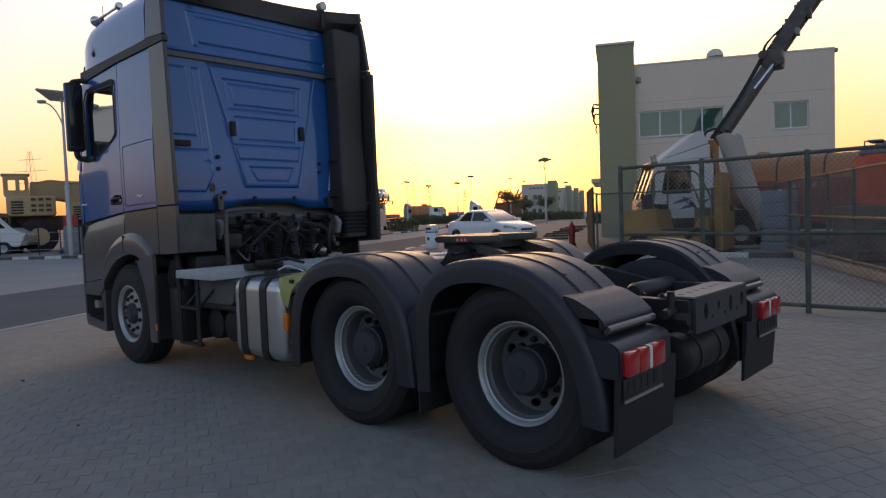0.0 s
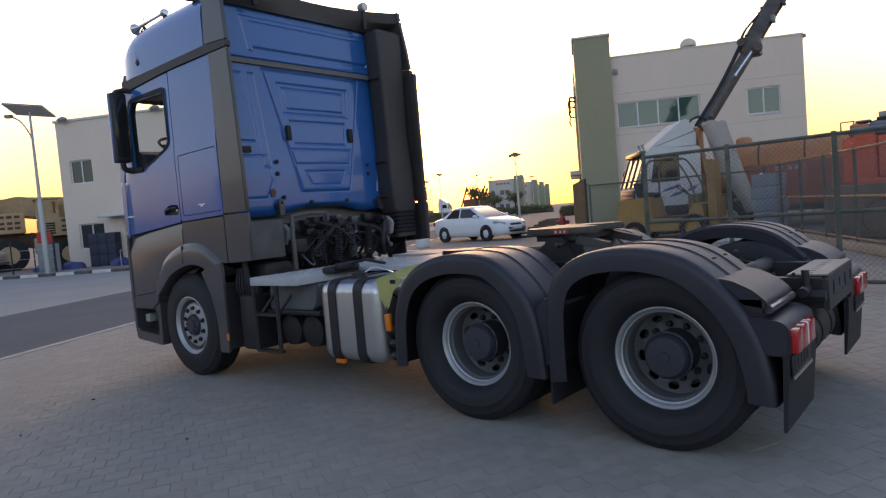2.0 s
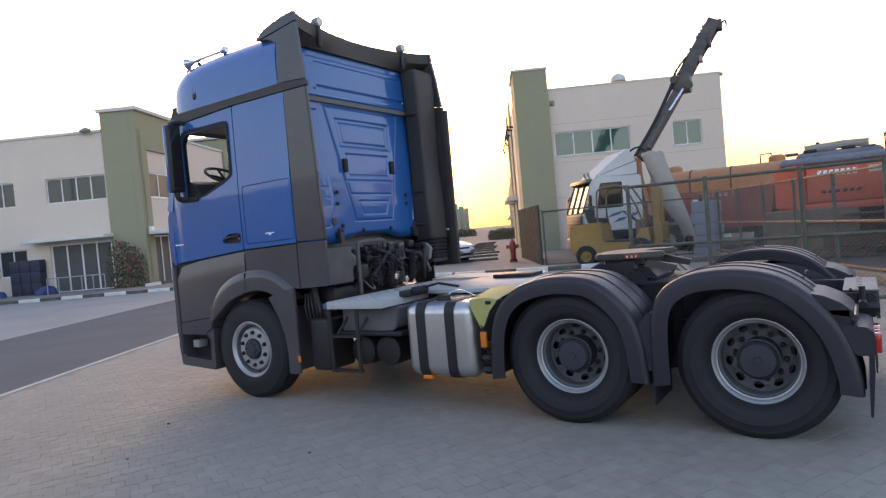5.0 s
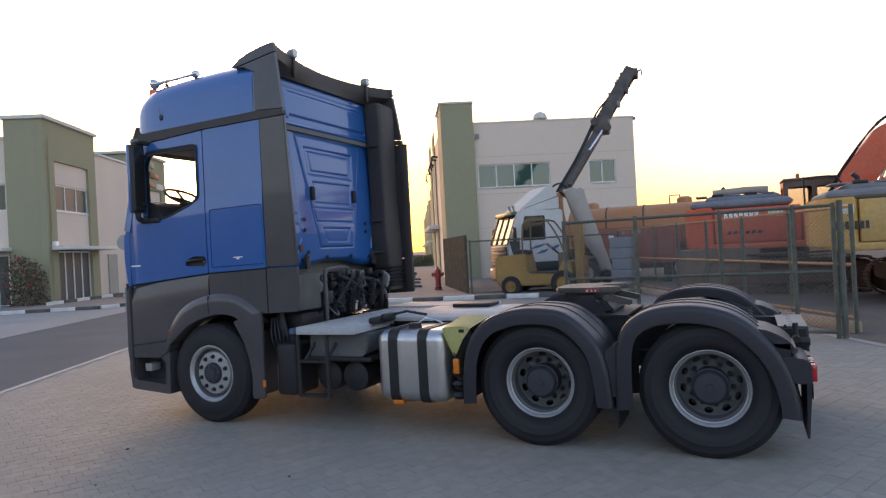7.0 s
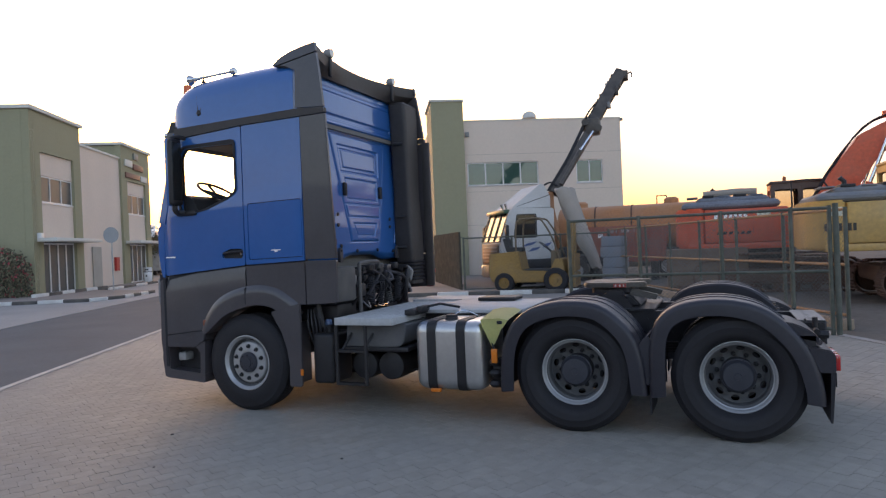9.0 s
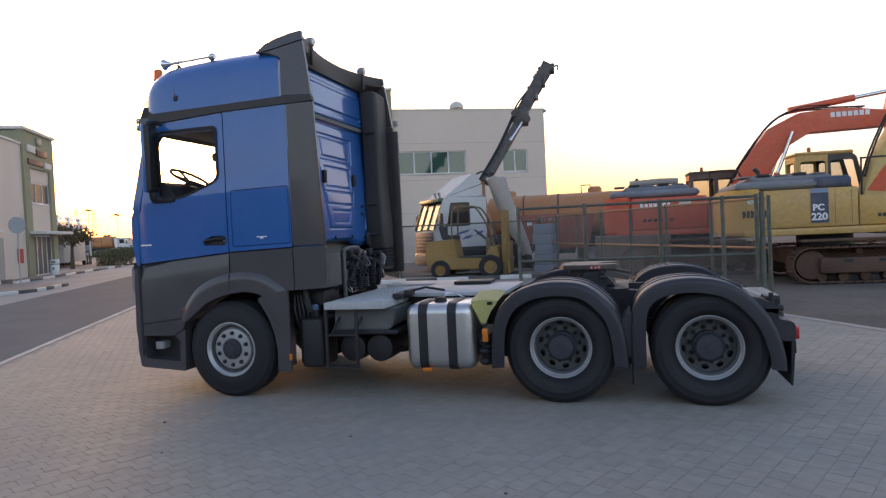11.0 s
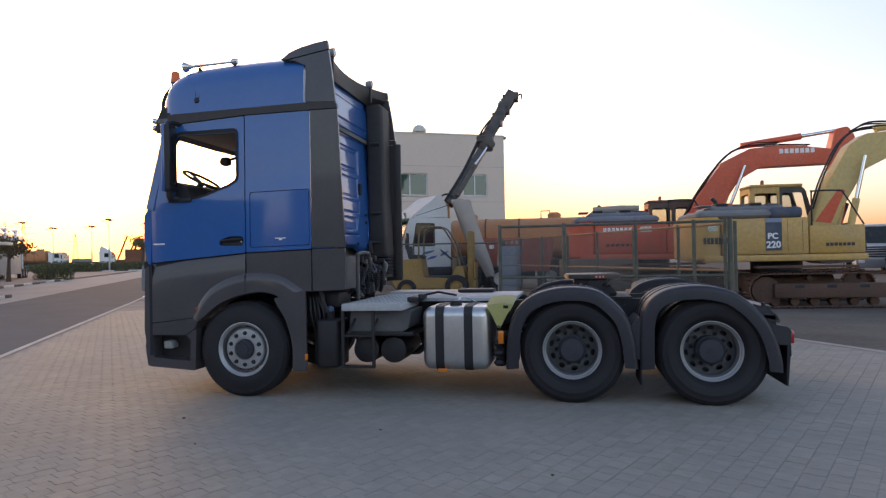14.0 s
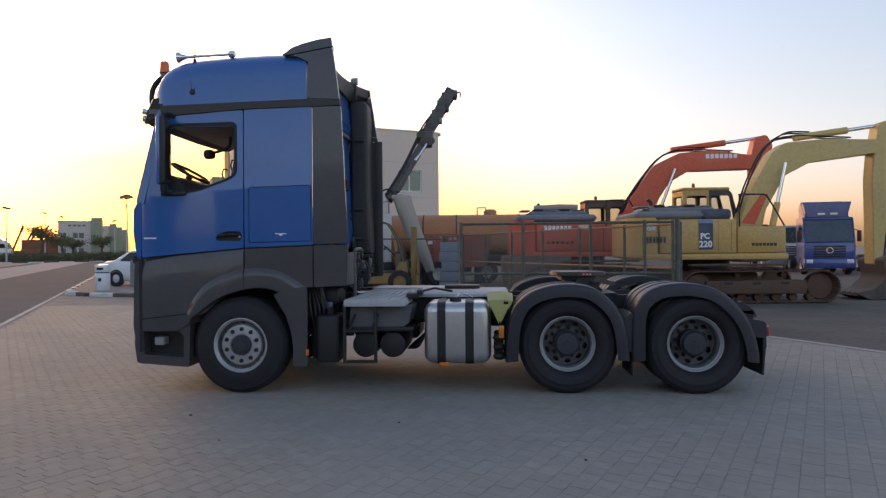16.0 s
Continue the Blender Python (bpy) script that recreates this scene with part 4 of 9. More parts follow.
# mudguards over the rear wheels
def guard(cx, s):
    if cx < -1:
        path = [(-0.665, 0.34), (-0.652, 0.62), (-0.612, 0.82), (-0.52, 0.985), (-0.36, 1.10), (-0.134, 1.16), (0.10, 1.162), (0.28, 1.118), (0.44, 0.995), (0.55, 0.85), (0.61, 0.65), (0.64, 0.36)]
    else:
        path = [(-0.70, 0.35), (-0.698, 0.62), (-0.68, 0.85), (-0.61, 1.02), (-0.46, 1.125), (-0.26, 1.168), (-0.04, 1.165), (0.17, 1.11), (0.34, 0.99), (0.475, 0.83), (0.555, 0.66), (0.60, 0.46), (0.605, 0.34)]
    path = [(cx + a, b) for a, b in path]
    pts = smooth_path([(p[0], 0, p[1]) for p in path], 5)
    rings = []
    for i, p in enumerate(pts):
        d = (pts[min(i + 1, len(pts) - 1)] - pts[max(i - 1, 0)]).normalized()
        n = Vector((-d.z, 0, d.x))
        if n.z < 0 and abs(d.x) > 0.5:
            n = -n
        n = Vector((p.x - cx, 0, p.z - 0.5)).normalized() * 0.5 + n * 0.5
        n.normalize()
        f = 0.135
        prof = [(0.625, -0.10), (0.622, -0.02), (0.635, 0.0), (0.78, 0.0), (0.785, 0.008), (0.80, 0.008), (0.805, 0), (1.0, 0), (1.005, 0.008), (1.02, 0.008), (1.025, 0), (1.20, -0.001), (1.232, -0.008), (1.248, -0.024), (1.253, -0.05), (1.253, -f), (1.24, -f), (1.238, -0.05), (1.225, -0.024), (1.19, -0.014), (0.642, -0.014), (0.637, -0.10)]
        rings.append([Vector((p.x, s * y, p.z)) + n * h for y, h in prof])
    o = part("mudguard", loft(B(), rings), GUARD, truck, "black plastic mudguard")
    for y in (0.7, 0.9, 1.1):
        for dx in (-0.3, 0.3):
            z = 1.155 - 0.75 * dx * dx
            part("bolt", lathe(B(), [(0.014, 0), (0.012, 0.01), (0, 0.012)], 8, Matrix.Translation((cx + dx, s * y, z - 0.005))), STEEL, o)
    return o


for s in (-1, 1):
    guard(XM, s), guard(XR, s)
    # joint between the two guards, and the small flap
    bm = B()
    prism(bm, rounded([(-0.77, 0.45), (-0.66, 0.45), (-0.66, 0.80), (-0.70, 0.872), (-0.77, 0.80)], 0.01), -1.215 if s < 0 else 0.66, 0.555)
    part("mudguard_joint", bm, GUARD, truck)
    bm = box(B(), -0.70, -0.67, s * 1.20, s * 1.17, 0.44, 0.56, 0.006)
    part("joint_marker", bm, WHITE_LENS, truck, "small pale marker between the mudguards")
    bm = box(B(), -0.70, -0.685, s * 1.22, s * 0.72, 0.20, 0.5, 0.005)
    part("mud_flap", bm, RUBBER, truck, "thin black rubber flap")
    # rear light carrier and flap
    bm = B()
    prism(bm, rounded([(0.48, 0.80), (0.64, 0.775), (0.675, 0.745), (0.675, 0.60), (0.56, 0.60)], 0.03), -1.235 if s < 0 else 0.655, 0.58, bevel=0.008)
    lc = part("light_carrier", bm, GUARD, truck, "black plastic rear light carrier")
    bm = prism(B(), rounded([(0.30, 0.995), (0.41, 0.975), (0.51, 0.925), (0.575, 0.865), (0.57, 0.825), (0.38, 0.86)], 0.03), -1.20 if s < 0 else 0.645, 0.555, bevel=0.008)
    part("guard_end", bm, GUARD, lc)
    bm = box(B(), 0.38, 0.55, s * 1.2, s * 0.68, 0.78, 0.88)
    part("guard_inner", bm, BLACK_PLASTIC, lc)
    bm = tube(B(), [(0.575, s * 1.17, 0.826), (0.575, s * 0.66, 0.826)], 0.022, 10)
    part("carrier_tube", bm, GREY_PLASTIC, lc)
    y0 = -1.205 if s < 0 else 0.80
    for k, (w0, w1, mm) in enumerate(((0.0, 0.12, RED_LENS), (0.122, 0.23, RED_LENS), (0.232, 0.265, WHITE_LENS), (0.267, 0.41, RED_LENS))):
        a, b = (y0 + w0, y0 + w1) if s < 0 else (y0 + 0.41 - w1, y0 + 0.41 - w0)
        bm = box(B(), 0.66, 0.71, a, b, 0.612, 0.735, 0.012)
        part("tail_light", bm, mm, lc, ("red", "red", "white", "red")[k] + " tail light lens")
    bm = B()
    prism(bm, rounded([(0.665, 0.5), (0.641, 0.215), (0.625, 0.215), (0.64, 0.62), (0.668, 0.62)], 0.004), -1.225 if s < 0 else 0.58, 0.645)
    part("mud_flap", bm, RUBBER, truck, "black rubber mud flap")
    bm = box(B(), 0.670, 0.680, y0, y0 + 0.42, 0.49, 0.60, 0.004)
    pl = part("plate_holder", bm, BLACK_PLASTIC, truck, "black plate holder with a silver lower edge")
    part("plate_edge", box(B(), 0.680, 0.686, y0, y0 + 0.42, 0.485, 0.50), ALU, pl)
    for k in range(5):
        part("plate_bar", box(B(), 0.680, 0.683, y0 + 0.04 + 0.07 * k, y0 + 0.08 + 0.07 * k, 0.52, 0.585), STEEL, pl)

# fifth wheel coupling
cx, cz = -1.07, 1.262
out = rounded([(-1.42, -0.17), (-1.37, -0.32), (-1.15, -0.38), (-0.95, -0.35), (-0.80, -0.28), (-0.78, -0.19), (-1.0, -0.04), (-1.0, 0.04), (-0.78, 0.19), (-0.80, 0.28), (-0.95, 0.35), (-1.15, 0.38), (-1.37, 0.32), (-1.42, 0.17)], 0.05)
fw = part("fifth_wheel", prism(B(), out, cz - 0.05, 0.05, plane="xy", bevel=0.012), FIFTH, truck, "greasy steel fifth wheel coupling plate")
bm = B()
prism(bm, rounded([(-1.32, -0.28), (-0.92, -0.32), (-0.92, 0.32), (-1.32, 0.28)], 0.06), cz - 0.10, 0.048, plane="xy")
part("plate_rib", bm, STEEL, fw)
for s in (-1, 1):
    bm = prism(B(), rounded([(-1.25, 1.0), (-0.9, 1.0), (-0.98, 1.12), (-1.0, 1.19), (-1.15, 1.19), (-1.17, 1.12)], 0.03), s * 0.36 - 0.03, 0.06)
    part("pedestal", bm, STEEL, fw)
    bm = prism(B(), rounded([(-0.95, 1.14), (-0.70, 1.09), (-0.68, 1.14), (-0.92, 1.2)], 0.01), s * 0.28 - 0.03, 0.06)
    part("ramp_arm", bm, FIFTH, fw)
part("mount_plate", box(B(), -1.45, -0.7, -0.5, 0.5, 1.0, 1.02), STEEL, fw)
bm = B()
box(bm, -1.09, -0.97, -0.378, -0.355, cz - 0.044, cz - 0.010)
part("red_marking", bm, mat("red_mark", (0.35, 0.05, 0.04), 0.6), fw)
for x in (-1.075, -1.035, -1.0):
    part("white_marking", box(B(), x, x + 0.014, -0.381, -0.377, cz - 0.036, cz - 0.018), mat("pale_tag", (0.55, 0.52, 0.5), 0.6), fw)
part("saddle", prism(B(), rounded([(-1.34, 1.02), (-0.82, 1.02), (-0.93, 1.15), (-1.22, 1.15)], 0.05), -0.33, 0.66, bevel=0.02), STEEL, fw, "cast saddle under the plate")
bm = tube(B(), [(-1.0, -0.36, 1.15), (-0.95, -0.55, 1.14), (-0.93, -0.62, 1.16)], 0.014, 8)
part("release_lever", bm, STEEL, fw)

# deck plates behind the cab
d1 = part("deck_plate", box(B(), -3.74, -3.08, -1.26, 0.55, 0.938, 1.01, 0.006), ALU_DECK, truck, "dusty aluminium tread deck")
bm = B()
for i in range(9):
    for j in range(24):
        a = (i + j) % 2
        c = Matrix.Translation((-3.70 + 0.072 * i, -1.22 + 0.073 * j, 1.011)) @ Matrix.Rotation(0.78 if a else -0.78, 4, "Z")
        box(bm, -0.02, 0.02, -0.005, 0.005, -0.002, 0.0035, 0, 1, c)
part("tread_bar", bm, ALU_DECK, d1, kind="stuff")
part("deck_plate", box(B(), -3.06, -1.95, -0.62, 0.62, 0.99, 1.03, 0.006), ALU_DECK, truck, "aluminium deck over the chassis")
part("deck_plate", prism(B(), rounded([(-3.0, 0.64), (-2.35, 0.64), (-2.45, 1.1), (-3.74, 1.2), (-3.74, 0.6)], 0.03), 0.98, 0.05, plane="xy"), ALU_DECK, truck)
part("deck_tray", box(B(), -2.75, -2.3, 0.3, 0.62, 1.035, 1.075, 0.01), BLACK_PLASTIC, truck, "black plastic tray on the deck")
bm = B()
box(bm, -3.1, -2.98, -0.95, -0.6, 1.0, 1.06, 0.012), box(bm, -2.99, -2.93, -0.9, -0.68, 1.03, 1.09, 0.012)
tube(bm, [(-3.0, -0.75, 1.06), (-2.8, -0.7, 1.1), (-2.6, -0.66, 1.06)], 0.014, 6)
part("cable_bracket", bm, BLACK_PLASTIC, truck)
# battery box under the deck, support, ladder
bm = prism(B(), rounded([(-3.70, 0.93), (-3.02, 0.93), (-3.06, 0.74), (-3.12, 0.70), (-3.72, 0.70)], 0.02), -1.08, 0.55, bevel=0.01)
part("battery_box", bm, mat("grey_cover", (0.085, 0.09, 0.10), 0.55, dust=0.2), truck, "grey plastic battery cover")
part("box_tray", box(B(), -3.75, -3.0, -1.1, -0.5, 0.655, 0.70, 0.01), BLACK_PLASTIC, truck)
bm = B()
for x in (-3.735, -3.40):
    tube(bm, [(x, -1.235, 0.335), (x, -1.235, 0.96), (x, -1.15, 0.965)], 0.020, 8)
for z in (0.345, 0.675):
    box(bm, -3.735, -3.40, -1.25, -1.19, z - 0.012, z + 0.012)
for x in (-3.7, -3.45):
    tube(bm, [(x, -1.2, 0.67), (x + 0.08, -1.0, 0.93)], 0.014, 6)
part("access_ladder", bm, BLACK_PLASTIC, truck, "black tubular access ladder")
for x in (-3.555, -3.25):
    bm = lathe(B(), [(0, -0.42), (0.1, -0.41), (0.14, -0.37), (0.148, -0.3), (0.148, 0.3), (0.14, 0.37), (0, 0.41)], 28, pose(x, -0.62, 0.495, 90))
    part("air_tank", bm, BLACK_PLASTIC, truck, "black air tank with a domed end")
bm = B()
for k in range(5):
    tube(bm, smooth_path([(-3.1, -0.75 + 0.05 * k, 0.42), (-2.98, -0.8 + 0.03 * k, 0.45 + 0.02 * k), (-2.9, -0.7, 0.6), (-2.8, -0.6, 0.62)], 4), 0.012, 6)
part("air_hose", bm, RUBBER, truck)
# fuel tank with straps
bm = box(B(), -2.885, -2.165, -1.21, -0.52, 0.315, 0.975, 0.105, 6)
ft = part("fuel_tank", bm, ALU, truck, "brushed aluminium fuel tank", smooth=50)
for x in (-2.695, -2.395):
    y0, y1, z0, z1 = -1.218, -0.512, 0.307, 0.983
    ringp = rounded([(y0, z0), (y1, z0), (y1, z1), (y0, z1)], 0.112, 6)
    inner = rounded([(y0 + 0.007, z0 + 0.007), (y1 - 0.007, z0 + 0.007), (y1 - 0.007, z1 - 0.007), (y0 + 0.007, z1 - 0.007)], 0.105, 6)
    part("tank_strap", prism(B(), ringp, x - 0.045, 0.09, [inner], "yz"), BLACK_PLASTIC, ft, "black tank strap")
bm = lathe(B(), [(0.065, 0), (0.065, 0.02), (0.058, 0.024), (0.058, 0.045), (0.05, 0.052), (0, 0.052)], 24, Matrix.Translation((-2.55, -1.02, 0.972)))
part("tank_cap", bm, BLACK_PLASTIC, ft)
part("cap_chain", tube(B(), smooth_path([(-2.55, -1.0, 1.0), (-2.5, -0.9, 1.05), (-2.4, -0.85, 1.02), (-2.35, -0.8, 0.98)], 4), 0.008, 6), CHROME, ft)
bm = B()
box(bm, -2.72, -2.62, -1.21, -1.17, 0.30, 0.335, 0.006)
part("side_marker", bm, ORANGE, truck, "orange side marker")
bm = B()
box(bm, -2.085, -2.03, -1.245, -1.215, 0.60, 0.73, 0.006)
part("side_marker", bm, ORANGE, truck, "orange side marker")
bm = tube(B(), smooth_path([(-2.06, -1.22, 0.72), (-2.09, -1.2, 0.8), (-2.13, -1.1, 0.86), (-2.14, -1.0, 0.8)], 4), 0.008, 6)
part("marker_cable", bm, RUBBER, truck)
bm = box(B(), -2.13, -2.03, -1.1, -0.5, 0.35, 0.6, 0.03)
part("valve_block", bm, BLACK_PLASTIC, truck)
bm = B()
for k in range(3):
    lathe(bm, [(0, 0), (0.05, 0.0), (0.07, 0.03), (0.05, 0.06), (0, 0.06)], 16, pose(-2.08, -1.12, 0.36 + 0.1 * k))
part("bellows", bm, BLACK_PLASTIC, truck)
# pale yellow sheet folded over the gap beside the tank
bm = B()
rings = []
for y, pts in ((-1.18, [(-2.20, 0.99), (-2.12, 1.0), (-2.02, 1.005), (-1.93, 0.99)]), (-1.21, [(-2.17, 0.93), (-2.12, 0.92), (-2.03, 0.93), (-1.95, 0.95)]), (-1.22, [(-2.13, 0.85), (-2.1, 0.84), (-2.05, 0.86), (-1.99, 0.9)]), (-1.215, [(-2.09, 0.76), (-2.085, 0.755), (-2.07, 0.76), (-2.05, 0.78)])):
    rings.append([Vector((x, y, z)) for x, z in pts])
top = [Vector((-2.21, -0.75, 1.045)), Vector((-2.12, -0.72, 1.06)), Vector((-2.0, -0.72, 1.06)), Vector((-1.92, -0.75, 1.04))]
rings.insert(0, top)
loft(bm, rings, False, False)
bmesh.ops.solidify(bm, geom=bm.faces, thickness=0.004)
ys = part("cover_sheet", bm, YELLOW_SHEET, truck, "pale yellow plastic sheet beside the tank")
part("sheet_hole", box(B(), -2.03, -1.98, -1.212, -1.20, 0.955, 0.985, 0.004), RUBBER, ys)

# cab: side walls, door, locker
def leaning(bm, s):
    """Leans the band above the skirt's crease inwards."""
    co, no = Vector((-5.96, 0, 1.30)), Vector((-0.17, 0, 1.0)).normalized()
    bmesh.ops.bisect_plane(bm, geom=bm.verts[:] + bm.edges[:] + bm.faces[:], plane_co=co, plane_no=no)
    for v in bm.verts:
        zc = 1.30 + 0.17 * (v.co.x + 5.96)
        if v.co.z > zc + 0.001:
            v.co.y -= s * 0.24 * (v.co.z - zc)
    return bm


def pressed(bm, s):
    """Gives a flat blue side sheet its shape: a shoulder below the window, a curved front edge, slow waves."""
    for axis, a, b, n in ((0, -6.0, -4.05, 34), (2, 1.48, 3.1, 34)):
        for k in range(1, n):
            co, no = Vector(), Vector()
            co[axis], no[axis] = a + (b - a) * k / n, 1.0
            bmesh.ops.bisect_plane(bm, geom=bm.verts[:] + bm.edges[:] + bm.faces[:], plane_co=co, plane_no=no)
    for v in bm.verts:
        x, z = v.co.x, v.co.z
        zc = 2.27 + 0.06 * (x + 5.4)
        d = -0.008 / (1 + math.exp(-max(-30.0, min(30.0, (z - zc) / 0.030))))
        d -= 0.006 * ((z - 2.2) / 0.8) ** 2 + 0.9 * max(0.0, -5.80 - x) ** 2
        d += 0.0022 * noise.noise((x * 2.1, s * 3.0, z * 1.6))
        v.co.y += s * (d + 0.003)
    return bm


def cab_side(s):
    y = N if s < 0 else F - 0.03
    door_o = rounded([(-5.985, 1.482), (-5.35, 1.535), (-4.83, 1.578), (-4.83, 3.075), (-5.66, 3.02), (-5.76, 2.92), (-5.92, 2.38), (-6.0, 2.05)], [0.03, 0.1, 0.02, 0.03, 0.04, 0.05, 0.1, 0.05])
    win = rounded([(-5.68, 2.175), (-5.35, 2.215), (-5.02, 2.33), (-4.925, 2.385), (-4.925, 2.895), (-5.62, 2.905), (-5.69, 2.80)], [0.03, 0.08, 0.06, 0.06, 0.04, 0.05, 0.03])
    hcut = rounded([(-5.14, 1.66), (-4.87, 1.65), (-4.845, 1.70), (-4.86, 1.755), (-5.02, 1.76), (-5.13, 1.72)], 0.03)
    d = part("door", pressed(prism(B(), door_o, y, 0.03, [win, hcut]), s), BLUE, truck, "blue driver door with an open window")
    bm = B()
    w2 = rounded([(-5.71, 2.15), (-5.345, 2.19), (-5.01, 2.308), (-4.90, 2.37), (-4.90, 2.945), (-5.63, 2.935), (-5.725, 2.80)], [0.03, 0.08, 0.06, 0.06, 0.06, 0.05, 0.03])
    prism(bm, w2, y - s * 0.0 + (-0.006 if s < 0 else 0.03), 0.006 if s < 0 else 0.006, [win])
    part("window_seal", bm, RUBBER, d)
    bm = prism(B(), w2, y + (0.03 if s < 0 else -0.05), 0.05, [win])
    part("window_lining", bm, DASH, d)
    bm = box(B(), -5.15, -4.84, y + (0.031 if s < 0 else -0.06), y + (0.06 if s < 0 else -0.001), 1.64, 1.78)
    h = part("handle_cup", bm, BLACK_PLASTIC, d, "black recessed door handle cup")
    bm = tube(B(), smooth_path([(-5.12, y + s * 0.012 + 0.015, 1.71), (-5.0, y + s * 0.03 + 0.015, 1.722), (-4.88, y + s * 0.012 + 0.015, 1.725)], 5), 0.014, 8)
    part("door_handle", bm, BLACK_PLASTIC, h)
    part("lock", lathe(B(), [(0.012, 0), (0.012, 0.01), (0, 0.01)], 10, pose(-4.87, N if s < 0 else F, 1.70, 90 if s < 0 else -90)), CHROME, h)
    bm = B()
    box(bm, -5.94, -5.80, y - 0.005 if s < 0 else y + 0.03, y if s < 0 else y + 0.035, 1.685, 1.70)
    part("badge", bm, TXT_WHITE, d, "small chrome badge strip")
    # sleeper side with its locker
    lo = rounded([(-4.775, 1.63), (-4.085, 1.645), (-4.085, 2.25), (-4.77, 2.235)], 0.03)
    li = rounded([(-4.768, 1.637), (-4.092, 1.652), (-4.092, 2.243), (-4.763, 2.228)], 0.028)
    so = rounded([(-4.818, 1.58), (-4.07, 1.606), (-4.07, 3.092), (-4.818, 3.076)], 0.015)
    q = part("side_panel", pressed(prism(B(), so, y, 0.03, [lo]), s), BLUE, truck, "blue sleeper side panel")
    k = part("locker_door", pressed(prism(B(), li, y + (0.003 if s < 0 else 0.0), 0.027), s), BLUE, q, "blue locker door")
    bm = B()
    box(bm, -4.48, -4.36, y - 0.004 if s < 0 else y + 0.03, y + 0.003 if s < 0 else y + 0.034, 1.722, 1.732)
    prism(bm, [(-4.44, 1.722), (-4.40, 1.722), (-4.405, 1.705), (-4.435, 1.705)], y - 0.003 if s < 0 else y + 0.03, 0.006)
    part("locker_badge", bm, TXT_WHITE, k)
    # inner lining closes the seams
    lin = prism(B(), [(-5.93, 1.3), (-4.07, 1.3), (-4.07, 3.13), (-5.66, 3.08), (-5.76, 2.9), (-5.93, 2.3), (-5.97, 1.9)], y + (0.032 if s < 0 else -0.032), 0.03, [rounded([(-5.68, 2.175), (-5.35, 2.215), (-5.02, 2.33), (-4.925, 2.385), (-4.925, 2.895), (-5.62, 2.905), (-5.69, 2.80)], 0.03)])
    part("cab_lining", lin, RUBBER, truck)
    # grey lower skirts
    arch = [(-5.405, 0.876), (-5.36, 1.0), (-5.25, 1.13), (-5.08, 1.23), (-4.9, 1.28), (-4.835, 1.285)]
    p1 = part("lower_door_skirt", leaning(prism(B(), [(-5.97, 0.812), *arch, (-4.835, 1.562), (-5.35, 1.52), (-5.97, 1.468)], y, 0.03), s), GREY_PLASTIC, truck, "dark grey lower cab skirt")
    arch2 = [(-4.818, 1.285), (-4.68, 1.28), (-4.55, 1.25), (-4.40, 1.19), (-4.24, 1.14)]
    part("lower_side_skirt", prism(B(), [*arch2, (-4.075, 1.15), (-4.075, 1.59), (-4.818, 1.565)], y, 0.03), GREY_PLASTIC, truck, "dark grey lower cab skirt")
    part("rear_skirt", prism(B(), rounded([(-4.06, 1.15), (-3.70, 1.165), (-3.69, 1.60), (-4.06, 1.60)], 0.015), y, 0.03), GREY_PLASTIC, truck, "dark grey rear corner skirt")
    # flared arch lip
    path = smooth_path([(-5.455, 0, 0.86), (-5.41, 0, 0.97), (-5.34, 0, 1.08), (-5.23, 0, 1.19), (-5.04, 0, 1.285), (-4.80, 0, 1.34), (-4.59, 0, 1.343), (-4.41, 0, 1.30), (-4.28, 0, 1.225), (-4.175, 0, 1.155)], 5)
    rings = []
    for i, p in enumerate(path):
        t = i / (len(path) - 1)
        dn = Vector((-4.80 - p.x, 0, 0.55 - p.z)).normalized()
        wdt = 0.055 + 0.15 * math.sin(math.pi * min(0.5, t)) ** 0.7 - 0.02 * max(0.0, t - 0.5)
        yy = N if s < 0 else F
        rings.append([Vector((p.x, yy, p.z)) - dn * 0.012, Vector((p.x, yy + s * 0.022, p.z)) + dn * 0.02, Vector((p.x, yy + s * 0.03, p.z)) + dn * 0.07, Vector((p.x, yy + s * 0.026, p.z)) + dn * wdt, Vector((p.x, yy - s * 0.02, p.z)) + dn * (wdt + 0.015), Vector((p.x, yy - s * 0.28, p.z)) + dn * (wdt - 0.01), Vector((p.x, yy - s * 0.28, p.z)) + dn * (wdt - 0.03), Vector((p.x, yy - s * 0.02, p.z)) + dn * 0.02])
    wa = part("wheel_arch", loft(B(), rings), GREY_PLASTIC, truck, "dark grey flared wheel arch")
    part("arch_seam", box(B(), -4.830, -4.823, (N - 0.0315) if s < 0 else F, N if s < 0 else F + 0.0315, 1.155, 1.335), RUBBER, wa)
    # flap behind the front wheel
    bm = B()
    pr = rounded([(-4.50, 1.075), (-4.13, 1.165), (-4.125, 0.90), (-4.13, 0.30), (-4.29, 0.295), (-4.284, 0.516), (-4.31, 0.685), (-4.367, 0.855)], 0.03)
    prism(bm, pr, N - 0.038 if s < 0 else F + 0.008, 0.03, bevel=0.006)
    box(bm, -4.30, -4.275, s * 1.22, s * 0.9, 0.3, 0.95)
    o = part("wheel_flap", bm, GREY_PLASTIC, truck, "dark grey splash guard behind the front wheel")
    part("side_marker", box(B(), -4.145, -4.112, N - 0.046 if s < 0 else F + 0.034, N - 0.034 if s < 0 else F + 0.046, 0.42, 0.485, 0.004), ORANGE, o, "orange side marker")
    # bumper side with its step
    bm = B()
